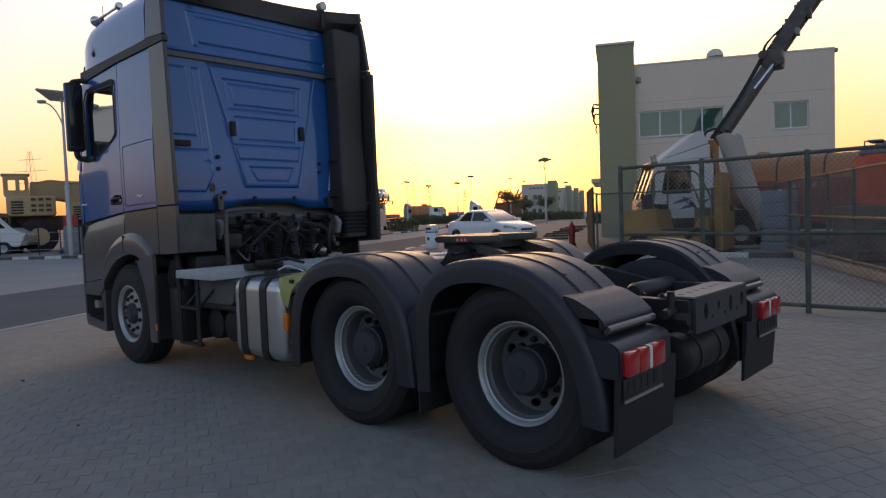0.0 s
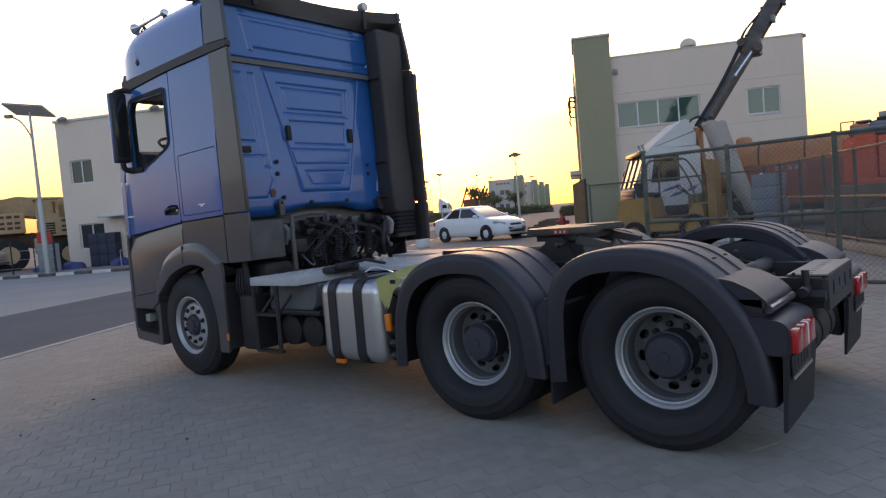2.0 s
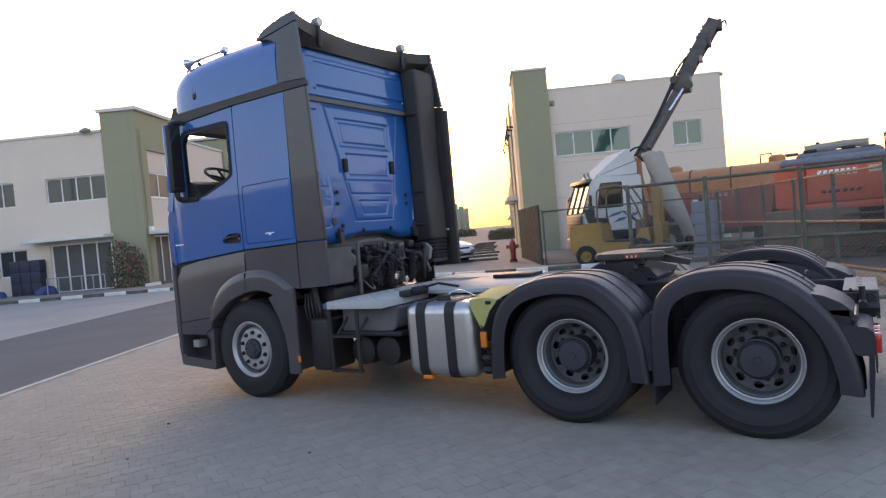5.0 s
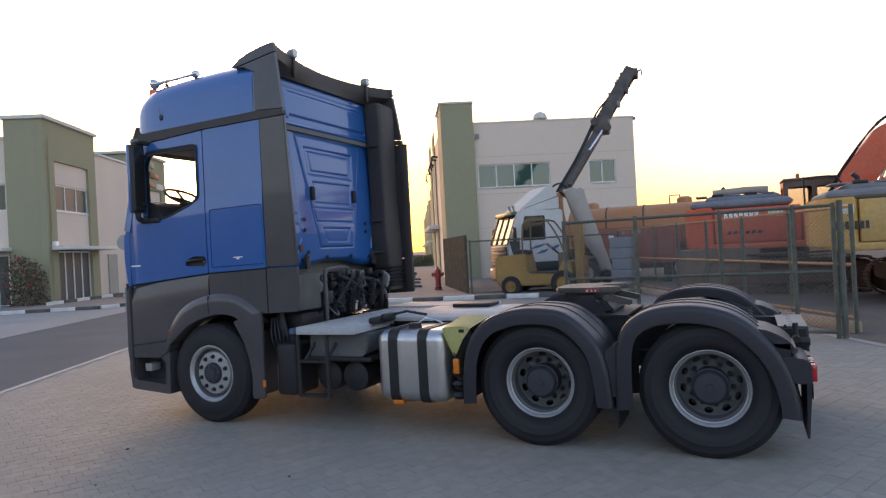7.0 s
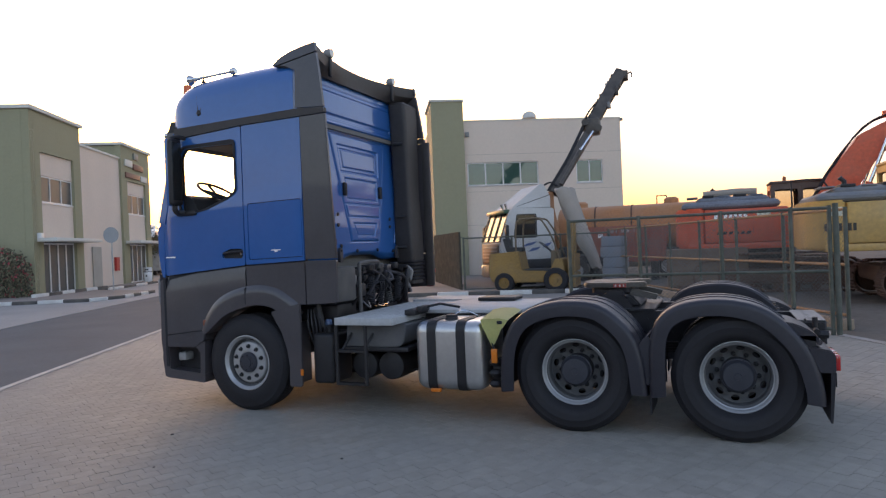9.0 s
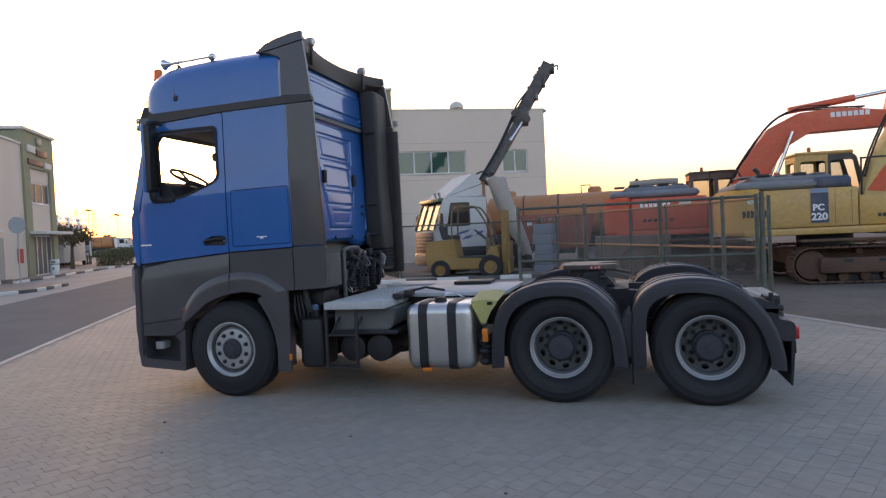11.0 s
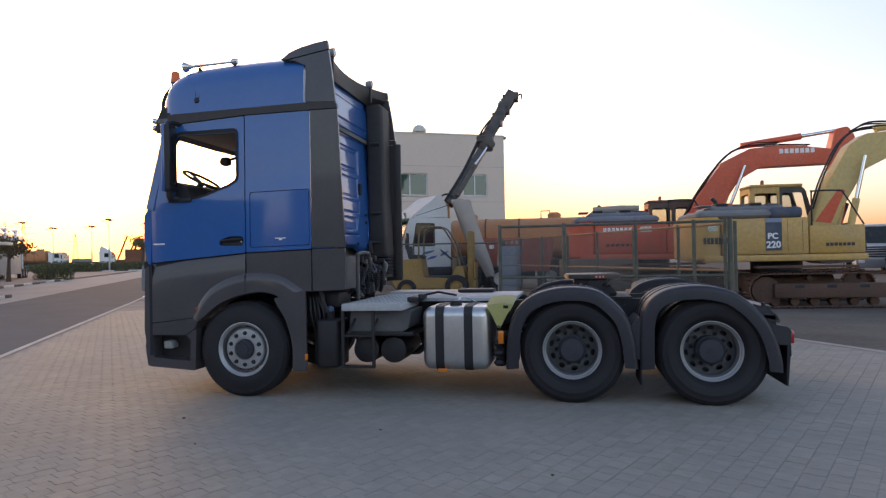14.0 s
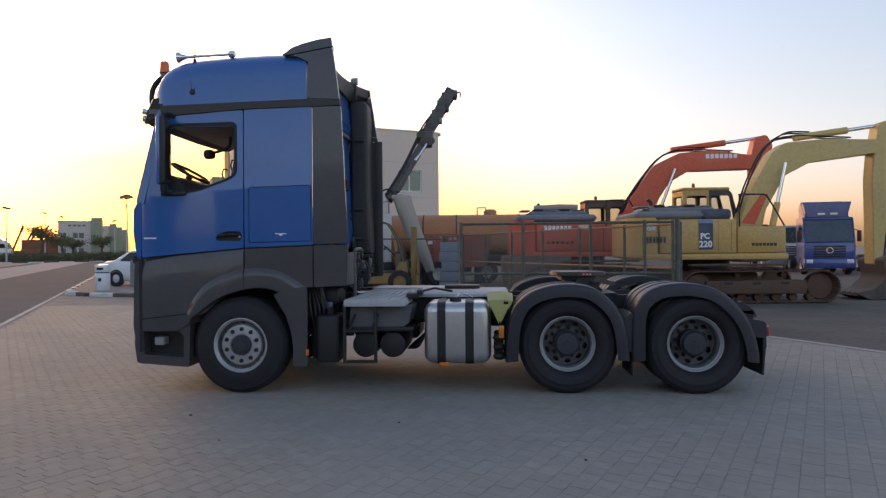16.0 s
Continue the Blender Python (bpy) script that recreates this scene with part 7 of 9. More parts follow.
part("warning_label", box(B(), -2.1, -1.85, -1.352, -1.334, 2.0, 2.2), mat("pale_label", (0.6, 0.6, 0.5), 0.6), yel)


def wheel_simple(parent, x, y, r, w, rim_m=RIM, tyre_m=TYRE):
    t = part("wheel", lathe(B(), [(r * 0.55, -w / 2), (r * 0.9, -w / 2), (r, -w / 2 + 0.04), (r, w / 2 - 0.04), (r * 0.9, w / 2), (r * 0.55, w / 2), (r * 0.5, w / 2 - 0.04)], 28, pose(x, y, r, 90)), tyre_m, parent)
    part("rim", lathe(B(), [(r * 0.56, -w / 2 + 0.0), (r * 0.5, -w / 2 + 0.05), (r * 0.2, -w / 2 + 0.06), (r * 0.18, -w / 2), (0, -w / 2), (0, w / 2 - 0.06), (r * 0.2, w / 2 - 0.05), (r * 0.55, w / 2 - 0.02)], 20, pose(x, y, r, 90)), rim_m, t)
    return t


def lorry(m, paint, label, length, height=2.9, spoiler=True, body=None, body_h=(1.2, 3.1), stripe=None, name="lorry"):
    """A cab-over lorry facing local -x, middle on y = 0, front bumper at x = 0."""
    t = thing(name, m, label, "truck")
    prof = rounded([(0.05, 0.45), (2.1, 0.75), (2.15, height), (0.55, height + 0.02), (0.35, height - 0.1), (0.0, 1.75), (-0.02, 0.6)], [0.05, 0.05, 0.12, 0.2, 0.15, 0.1, 0.05])
    win = rounded([(0.55, 1.9), (1.38, 1.9), (1.38, height - 0.25), (0.68, height - 0.25)], 0.06)
    c = thing("cab")
    c.parent = t
    for y in (-1.2, 1.14):
        part("cab_side", prism(B(), prof, y, 0.06, [win]), paint, c)
    for y in (-1.19, 1.17):
        part("side_window", prism(B(), win, y, 0.02), DARK_GLASS, c, "dark side window")
    trim = rounded([(0.49, 1.85), (1.44, 1.85), (1.44, height - 0.2), (0.65, height - 0.2)], 0.07)
    part("window_frame", prism(B(), trim, -1.206, 0.006, [win]), BLACK_PLASTIC, c)
    bm = B()
    box(bm, 0.0, 2.1, -1.14, 1.14, 0.5, 1.72, 0.03), box(bm, 0.5, 2.12, -1.14, 1.14, height - 0.14, height, 0.03), box(bm, 1.95, 2.12, -1.14, 1.14, 1.72, height - 0.14)
    part("cab_shell", bm, paint, c)
    bm = loft(B(), [[Vector((-0.01, y, 1.75)), Vector((0.02, y, 1.75)), Vector((0.40, y, height - 0.15)), Vector((0.37, y, height - 0.15))] for y in (-1.12, 1.12)])
    # with stripe, the sky's reflection is put into the glass as bluish colour
    part("windscreen", bm, mat("sky_lit_windscreen", (0.045, 0.065, 0.085), 0.12, vary=0.15, dust=0.2, dust_color=(0.14, 0.16, 0.18)) if stripe else mat("dusty_windscreen", (0.03, 0.033, 0.03), 0.22, vary=0.2, spec=0.35, dust=0.2, dust_color=(0.10, 0.10, 0.09)), c, "dark windscreen")
    part("bumper", box(B(), -0.08, 0.25, -1.22, 1.22, 0.35, 0.85, 0.06), paint if stripe else LIGHT_GREY, c)
    bm = B()
    for k in range(5):
        box(bm, -0.05, 0.0, -0.75, 0.75, 0.95 + 0.13 * k, 1.02 + 0.13 * k, 0.01)
    part("grille", bm, STEEL, c)
    for s in (-1, 1):
        part("headlight", box(B(), -0.10, 0.02, s * 0.95 - 0.16, s * 0.95 + 0.16, 0.62, 0.82, 0.03), WHITE_LENS, c)
        bm = box(B(), 0.12, 0.24, s * 1.42 - 0.1, s * 1.42 + 0.1, 1.75, 2.35, 0.04)
        tube(bm, [(0.18, s * 1.2, 2.4), (0.18, s * 1.42, 2.32)], 0.02, 6)
        part("mirror", bm, BLACK_PLASTIC, c)
    if spoiler:
        bm = prism(B(), rounded([(0.55, height), (0.62, height + 0.12), (1.72, height + 0.93), (1.86, height + 0.9), (2.1, height + 0.45), (2.1, height)], [0.02, 0.05, 0.08, 0.06, 0.04, 0.02]), -1.05, 2.1, bevel=0.05)
        part("roof_deflector", bm, paint, c)
        for y in (-1.056, 1.05):
            part("deflector_crease", prism(B(), [(0.72, height + 0.08), (0.74, height + 0.10), (2.06, height + 0.52), (2.06, height + 0.49)], y, 0.006), STEEL, c)
    bm = B()
    for y in (-0.42, 0.35):
        box(bm, 0.4, length, y, y + 0.08, 0.75, 1.0)
    part("chassis", bm, STEEL, t)
    for x in (1.0, length - 0.9, length - 2.2):
        for s in (-1, 1):
            wheel_simple(t, x, s * 1.05, 0.5, 0.3)
    if body == "tank":
        a, b = body_h
        part("tank", loft(B(), [[Vector((x, 1.2 * sc * math.copysign(abs(math.cos(q)) ** 0.6, math.cos(q)), (a + b) / 2 + (b - a) / 2 * sc * math.copysign(abs(math.sin(q)) ** 0.6, math.sin(q)))) for q in (2 * math.pi * k / 28 for k in range(28))] for x, sc in ((2.5, 0.8), (2.58, 0.97), (2.7, 1.0), (length - 0.3, 1.0), (length - 0.18, 0.97), (length - 0.1, 0.8))]), TANK_OR, t, "orange elliptical tank")
        for x in (3.4, length - 2.0):
            part("manhole", lathe(B(), [(0.3, 0), (0.3, 0.2), (0.2, 0.28), (0, 0.28)], 16, Matrix.Translation((x, 0, b - 0.03))), TANK_OR, t)
        for x in (4.1, 5.6, length - 0.75):
            part("tank_band", loft(B(), [[Vector((x + dx, 1.22 * math.copysign(abs(math.cos(q)) ** 0.6, math.cos(q)), (a + b) / 2 + ((b - a) / 2 + 0.02) * math.copysign(abs(math.sin(q)) ** 0.6, math.sin(q)))) for q in (2 * math.pi * k / 28 for k in range(28))] for dx in (0, 0.06)]), RUST, t)
        bm = B()
        box(bm, 2.6, length - 0.2, -1.15, 1.15, 1.0, 1.25, 0.02)
        part("tank_bed", bm, STEEL, t)
        part("side_locker", box(B(), 3.2, length - 2.9, -1.22, -0.7, 0.5, 1.1, 0.03), LIGHT_GREY, t)
        bm = tube(B(), [(length - 2.6, 0.3, b), (length - 2.6, 0.3, b + 0.35), (length - 2.2, 0.3, b + 0.35), (length - 2.2, 0.3, b)], 0.03, 6)
        part("top_rail", bm, STEEL, t)
    elif body == "flat":
        part("flat_bed", box(B(), 2.6, length, -1.22, 1.22, 1.05, 1.25, 0.03), STEEL, t)
        bm = B()
        for s in (-1, 1):
            box(bm, 3.6, length, s * 1.2 - 0.02, s * 1.2 + 0.02, 1.25, 1.75)
        part("drop_side", bm, LIGHT_GREY, t)
    return t


# white lorry with a loader crane
# duller, dustier white than the shared white paint
wl = lorry(pose(-8.42, 17.75, 0, 0, 0, 36) @ Matrix.Scale(1.01, 4), mat("dull_white_paint", (0.56, 0.55, 0.54), 0.6, vary=0.12, dust=0.25, dust_color=(0.40, 0.37, 0.34), scale=3), "white cab-over lorry with a folded loader crane behind the cab", 5.2, 2.95, True, None)
bm = B()
box(bm, 0.20, 0.42, -1.12, 1.12, 2.79, 2.94, 0.03)
part("sun_visor", bm, mat("green_visor", (0.05, 0.11, 0.06), 0.4), wl)
for y in (-0.7, -0.25):
    part("air_horn", tube(B(), [(0.45, y, 2.96), (0.40, y, 3.18)], 0.055, 10, True, [0.035, 0.065]), CHROME, wl)
# brown grille; its dark tone also stands in for a front out of direct sun
part("front_mask", box(B(), -0.075, -0.022, -1.02, 1.02, 0.9, 1.66, 0.02), mat("shaded_brown_grille", (0.09, 0.055, 0.04), 0.5, metal=0.3, vary=0.4, dust=0.3, scale=6), wl, "brown grille panel, darkened for the shaded front")
for k in range(5):
    part("grille_bar", box(B(), -0.10, -0.075, -0.9, 0.9, 0.98 + 0.13 * k, 1.03 + 0.13 * k, 0.01), LIGHT_GREY, wl)
for y in (-1.13, -0.38, 0.38, 1.13):
    part("screen_bar", beam(B(), (-0.035, y, 1.74), (0.365, y, 2.82), 0.09 if abs(y) > 1 else 0.035, 0.05, (-1, 0, 0.4)), BLACK_PLASTIC, wl)
for pts in ([(0.80, 1.50), (1.28, 1.60), (1.46, 1.72), (1.02, 1.64)], [(1.02, 1.32), (1.40, 1.38), (1.56, 1.50), (1.24, 1.46)], [(1.62, 1.45), (1.88, 1.52), (2.02, 1.66), (1.74, 1.60)]):
    part("side_stripe", prism(B(), rounded(pts, 0.03), -1.208, 0.006), mat("blue_stripe", (0.06, 0.10, 0.24), 0.5), wl, "blue slanted stripe on the door")
part("side_locker", box(B(), 0.5, 2.1, -1.25, -1.203, 0.62, 1.05, 0.02), STEEL, wl, "dark lower cab panel")
cr = thing("loader_crane", pose(-6.46, 19.2, 0, 0, 0, 6) @ Matrix.Scale(1.048, 4), "dark loader crane with a raised telescopic boom and canvas cover", "crane")
part("crane_base", box(B(), -0.15, 0.4, -0.5, 0.5, 0.95, 1.5, 0.05), TANK_OR, cr)
part("crane_column", tube(B(), [(0.0, 0, 1.4), (0.05, 0, 3.5)], 0.26, 10, True, [0.24, 0.2]), TANK_OR, cr, "orange crane column")
for k in range(4):
    part("valve_pipe", tube(B(), smooth_path([(-0.3 + 0.15 * k, -0.55, 1.4), (-0.28 + 0.16 * k, -0.6, 2.1 + 0.1 * k), (-0.15 + 0.1 * k, -0.4, 2.7), (0.0, -0.2, 3.2)], 4), 0.035, 6), (STEEL, TANK_OR)[k % 2], cr)
part("column_brace", beam(B(), (0.55, -0.6, 0.9), (0.1, -0.2, 3.1), 0.16, 0.2), TANK_OR, cr)
A, Bp, C = Vector((0.22, 0, 3.45)), Vector((1.72, 1.05, 6.0)), Vector((2.83, 2.23, 8.25))
part("main_boom", beam(B(), A, Bp, 0.32, 0.38, (0, 1, 0)), CRANE, cr)
part("knuckle", box(B(), Bp.x - 0.25, Bp.x + 0.28, Bp.y - 0.36, Bp.y + 0.36, Bp.z - 0.3, Bp.z + 0.3, 0.08), CRANE, cr)
part("outer_boom", beam(B(), Bp + Vector((-0.18, 0, -0.1)), C, 0.44, 0.5, (0, 1, 0)), CRANE, cr)
for k, o_ in enumerate((0.0, 0.14, -0.14)):
    part("boom_extension", beam(B(), Bp + Vector((0.1 + o_, 0.28, 0.3)), C + Vector((0.1 + o_, 0.2, -0.1 + 0.1 * k)), 0.12, 0.14, (0, 1, 0)), CRANE, cr)
part("boom_cylinder", tube(B(), [A + Vector((0.35, -0.25, 0.3)), (A + Bp) / 2 + Vector((0.3, -0.25, 0.3))], 0.09, 10), CRANE, cr)
part("piston_rod", tube(B(), [(A + Bp) / 2 + Vector((0.3, -0.25, 0.3)), Bp + Vector((0.1, -0.25, -0.1))], 0.055, 10), CHROME, cr)
rngc = random.Random(11)
for k in range(14):
    f_ = 0.04 + 0.068 * k
    p_ = Bp + (C - Bp) * f_
    w_, h_ = rngc.uniform(0.03, 0.08), rngc.uniform(0.05, 0.2)
    side_ = rngc.choice((-0.24, 0.22))
    part("boom_bracket", box(B(), p_.x + side_ - w_, p_.x + side_ + w_, p_.y - 0.22, p_.y + 0.1, p_.z - h_, p_.z + h_, 0.015), (CRANE, STEEL, LIGHT_GREY)[k % 3 if k % 5 else 2], cr)
for k in range(3):
    part("boom_hose", tube(B(), smooth_path([A + Vector((-0.12 - 0.03 * k, -0.2, 0.1)), (A + Bp) / 2 + Vector((-0.15 - 0.03 * k, -0.22, 0.05)), Bp + Vector((-0.3 - 0.04 * k, -0.25, 0.0)), Bp + Vector((-0.1, -0.3, 0.55)), C + Vector((-0.5, -0.1, -0.6))], 5), 0.03, 6), RUBBER, cr)
for q_ in ((0.3, -0.1), (-0.32, 0.15)):
    part("knuckle_plate", lathe(B(), [(0, -0.1), (0.13, -0.1), (0.13, 0.1), (0, 0.1)], 14, pose(Bp.x + q_[0] * 0.8, Bp.y - 0.32, Bp.z + q_[1], 90)), CRANE, cr)
part("boom_tip", box(B(), C.x - 0.22, C.x + 0.28, C.y - 0.28, C.y + 0.28, C.z - 0.3, C.z + 0.05, 0.05), CRANE, cr)
part("tip_hook", tube(B(), smooth_path([(C.x + 0.25, C.y, C.z - 0.05), (C.x + 0.4, C.y, C.z), (C.x + 0.42, C.y, C.z - 0.2)], 4), 0.03, 6), STEEL, cr)
part("hydraulic_hose", tube(B(), smooth_path([(A.x - 0.3, -0.2, 3.4), (A.x - 0.35, -0.2, 3.7), (A.x - 0.05, -0.2, 3.85), (A.x + 0.2, -0.2, 3.7)], 5), 0.035, 6), RUBBER, cr)
rings = []
for z, x, w, d in ((3.56, 0.70, 0.30, 0.30), (3.5, 0.72, 0.36, 0.34), (3.17, 0.83, 0.34, 0.32), (2.8, 0.96, 0.32, 0.3), (2.3, 1.15, 0.32, 0.28), (1.8, 1.34, 0.31, 0.26), (1.35, 1.53, 0.25, 0.24), (1.05, 1.67, 0.21, 0.22), (0.62, 1.82, 0.18, 0.2)):
    rings.append([Vector((x + w * (1 + 0.10 * math.sin(5 * q + 2 * z) + 0.05 * math.sin(9 * q - 3 * z)) * math.cos(q), -0.75 - 0.2 * (3.55 - z) + d * math.sin(q), z + 0.04 * math.sin(3 * q))) for q in (2 * math.pi * k / 18 for k in range(18))])
part("canvas_cover", loft(B(), rings), TARP, cr, "pale canvas cover hanging down")
part("outrigger", box(B(), 0.5, 0.9, -1.3, -1.0, 0.2, 1.4, 0.04), STEEL, cr)
# orange tank lorry behind
lorry(pose(-9.2, 22.6, 0, 0, 0, 2), TANK_OR, "orange tank lorry parked in the yard", 9.2, 2.7, False, "tank", (1.25, 3.12))
tb = thing("tipper_body", pose(-5.2, 20.2, 0, 0, 0, 3), "orange-red steel tipper body standing behind the crates", "tipper body")
part("side", prism(B(), rounded([(0, 0.75), (3.0, 0.75), (3.25, 2.2), (-0.1, 2.2)], 0.04), 0, 1.5, bevel=0.03), mat("tipper_red", (0.36, 0.075, 0.045), 0.7, vary=0.25, dust=0.3, scale=2), tb)
for k in range(6):
    part("rib", box(B(), 0.15 + 0.55 * k, 0.25 + 0.55 * k, -0.05, -0.003, 0.8, 2.15, 0.01), mat("tipper_red", (0.50, 0.085, 0.04)), tb)
for k in range(5):
    part("lettering_bar", box(B(), 1.0 + 0.2 * k, 1.13 + 0.2 * k, -0.010, -0.003, 1.93, 2.08), mat("faded_lettering", (0.42, 0.30, 0.28), 0.7), tb)
part("label", box(B(), 0.5, 0.75, -0.008, -0.003, 1.75, 1.9), TXT_WHITE, tb)
for x in (0.2, 2.5):
    part("skid", box(B(), x, x + 0.3, 0.1, 1.4, 0, 0.76), STEEL, tb)
# stacked grey crates
for k in range(5):
    c = thing("crate", pose(-3.55 + 0.04 * (k % 3), 16.4, 0.36 * k, 0, 0, 4), "blue-grey plastic crate in a stack beside the crane", "crate", "stacked crates")
    bm = B()
    box(bm, -0.40, 0.40, -0.4, 0.4, 0, 0.35, 0.02)
    part("body", bm, mat("crate_grey", (0.20, 0.24, 0.30), 0.7, dust=0.3), c)
    bm = B()
    for j in range(4):
        box(bm, -0.41, 0.41, -0.41, 0.41, 0.04 + 0.085 * j, 0.06 + 0.085 * j)
    part("rib", bm, mat("crate_grey", (0.2, 0.24, 0.3)), c, kind="stuff")


def forklift(m):
    f = thing("forklift", m, "worn yellow forklift truck with an overhead guard", "forklift")
    bm = prism(B(), rounded([(0.2, 0.3), (2.38, 0.3), (2.48, 0.6), (2.44, 1.18), (1.56, 1.24), (1.46, 0.66), (0.62, 0.62), (0.46, 0.98), (0.26, 0.98), (0.2, 0.7)], [0.06, 0.12, 0.1, 0.08, 0.06, 0.06, 0.06, 0.05, 0.05, 0.05]), -0.55, 1.1, bevel=0.03)
    part("body", bm, FORK_YEL, f, "yellow body and counterweight")
    worn = mat("worn_brown_paint", (0.12, 0.085, 0.05), 0.7, vary=0.3, dust=0.2)
    for y in (-0.5, 0.5):
        bm = B()
        tube(bm, smooth_path([(0.32, y, 0.95), (0.52, y, 1.6), (0.80, y, 2.1), (0.95, y, 2.2)], 4), 0.026, 8)
        tube(bm, smooth_path([(1.62, y, 1.2), (1.60, y, 1.9), (1.50, y, 2.16), (0.95, y, 2.2)], 4), 0.026, 8)
        part("overhead_guard", bm, worn, f)
    for k in range(6):
        part("guard_bar", tube(B(), [(0.92 + 0.115 * k, -0.5, 2.2), (0.92 + 0.115 * k, 0.5, 2.2)], 0.02, 6), worn, f)
    part("seat", prism(B(), rounded([(1.5, 1.22), (1.98, 1.22), (2.08, 1.62), (1.97, 1.64), (1.88, 1.36), (1.5, 1.34)], 0.04), -0.25, 0.5), DASH, f)
    part("hood_side", box(B(), 1.62, 2.3, -0.562, -0.55, 0.72, 1.12, 0.004), FORK_YEL, f)
    part("floor_shade", box(B(), 0.66, 1.44, -0.5, 0.5, 0.62, 0.68), DASH, f)
    part("dash_panel", box(B(), 0.44, 0.6, -0.42, 0.42, 0.66, 1.22, 0.03), worn, f)
    part("steering_wheel", lathe(B(), [(0.18 + 0.015 * math.cos(2 * math.pi * k / 6), 0.015 * math.sin(2 * math.pi * k / 6)) for k in range(7)], 20, pose(0.86, 0, 1.38, 0, -40)), DASH, f)
    part("steering_column", tube(B(), [(0.55, 0, 1.1), (0.84, 0, 1.36)], 0.03, 8), DASH, f)
    for y in (-0.3, 0.3):
        part("mast", box(B(), -0.05, 0.12, y - 0.06, y + 0.06, 0.1, 2.05), FORK_YEL, f)
        part("fork", box(B(), -0.35, 0.0, y - 0.06, y + 0.06, 0.08, 0.13), STEEL, f)
    part("carriage", box(B(), -0.12, -0.05, -0.5, 0.5, 0.15, 0.55), FORK_YEL, f)
    part("back_rest", box(B(), -0.12, -0.08, -0.5, 0.5, 0.6, 1.1), FORK_YEL, f)
    for x, r in ((0.45, 0.36), (2.0, 0.30)):
        for s in (-1, 1):
            wheel_simple(f, x, s * 0.5, r, 0.26, FORK_YEL)
    return f


forklift(pose(-4.75, 15.5, 0.0, 0, 0, 183) @ Matrix.Scale(1.14, 4))
# lorries at the far side of the yard
bl = lorry(pose(15.85, 28.0, 0, 0, 0, 76), BLUE_TRUCK, "deep blue high-roof truck tractor facing the yard", 6.5, 3.05, True, None, stripe=True)
part("roof_panel", prism(B(), rounded([(-0.95, 3.08), (0.95, 3.08), (1.16, 3.88), (-1.16, 3.88)], 0.06), 0.5, 0.10, plane="yz", bevel=0.02), BLUE_TRUCK, bl, "blue upright roof deflector, wider at the top")
for y in (-1.0, 1.0):
    part("side_fairing", prism(B(), rounded([(0.6, 3.08), (2.3, 3.08), (2.3, 3.8), (0.6, 3.86)], 0.04), y - 0.03, 0.06), BLUE_TRUCK, bl)
for y in (-0.5, 0.1):
    part("roof_light", box(B(), 0.46, 0.5, y, y + 0.35, 3.2, 3.3), WHITE_LENS, bl)
part("grille_badge", lathe(B(), [(0.17, 0), (0.17, 0.02), (0.12, 0.02), (0.12, 0)], 20, pose(-0.06, 0, 1.3, 0, -90)), CHROME, bl)
lorry(pose(15.7, 33, 0, 0, 0, 76), WHITE, "white cab-over lorry parked behind the machines", 7, 2.8, False, "flat")
lorry(pose(20.3, 28.5, 0, 0, 0, 80), BLUE_TRUCK, "blue truck tractor parked beside the yard", 6.5, 3.05, True, None, stripe=True)
# grey generator set and pallets behind the fence
g = thing("generator", pose(-1.6, 13.6, 0, 0, 0, 5), "grey machine housing with a tarpaulin roof behind the fence", "machine")
part("housing", box(B(), 0, 2.2, 0, 1.2, 0.2, 1.3, 0.06), mat("brown_steel", (0.16, 0.10, 0.07), 0.8, vary=0.3, dust=0.3), g)
part("skid", box(B(), -0.1, 2.3, -0.05, 1.25, 0.05, 0.2), RUST, g)

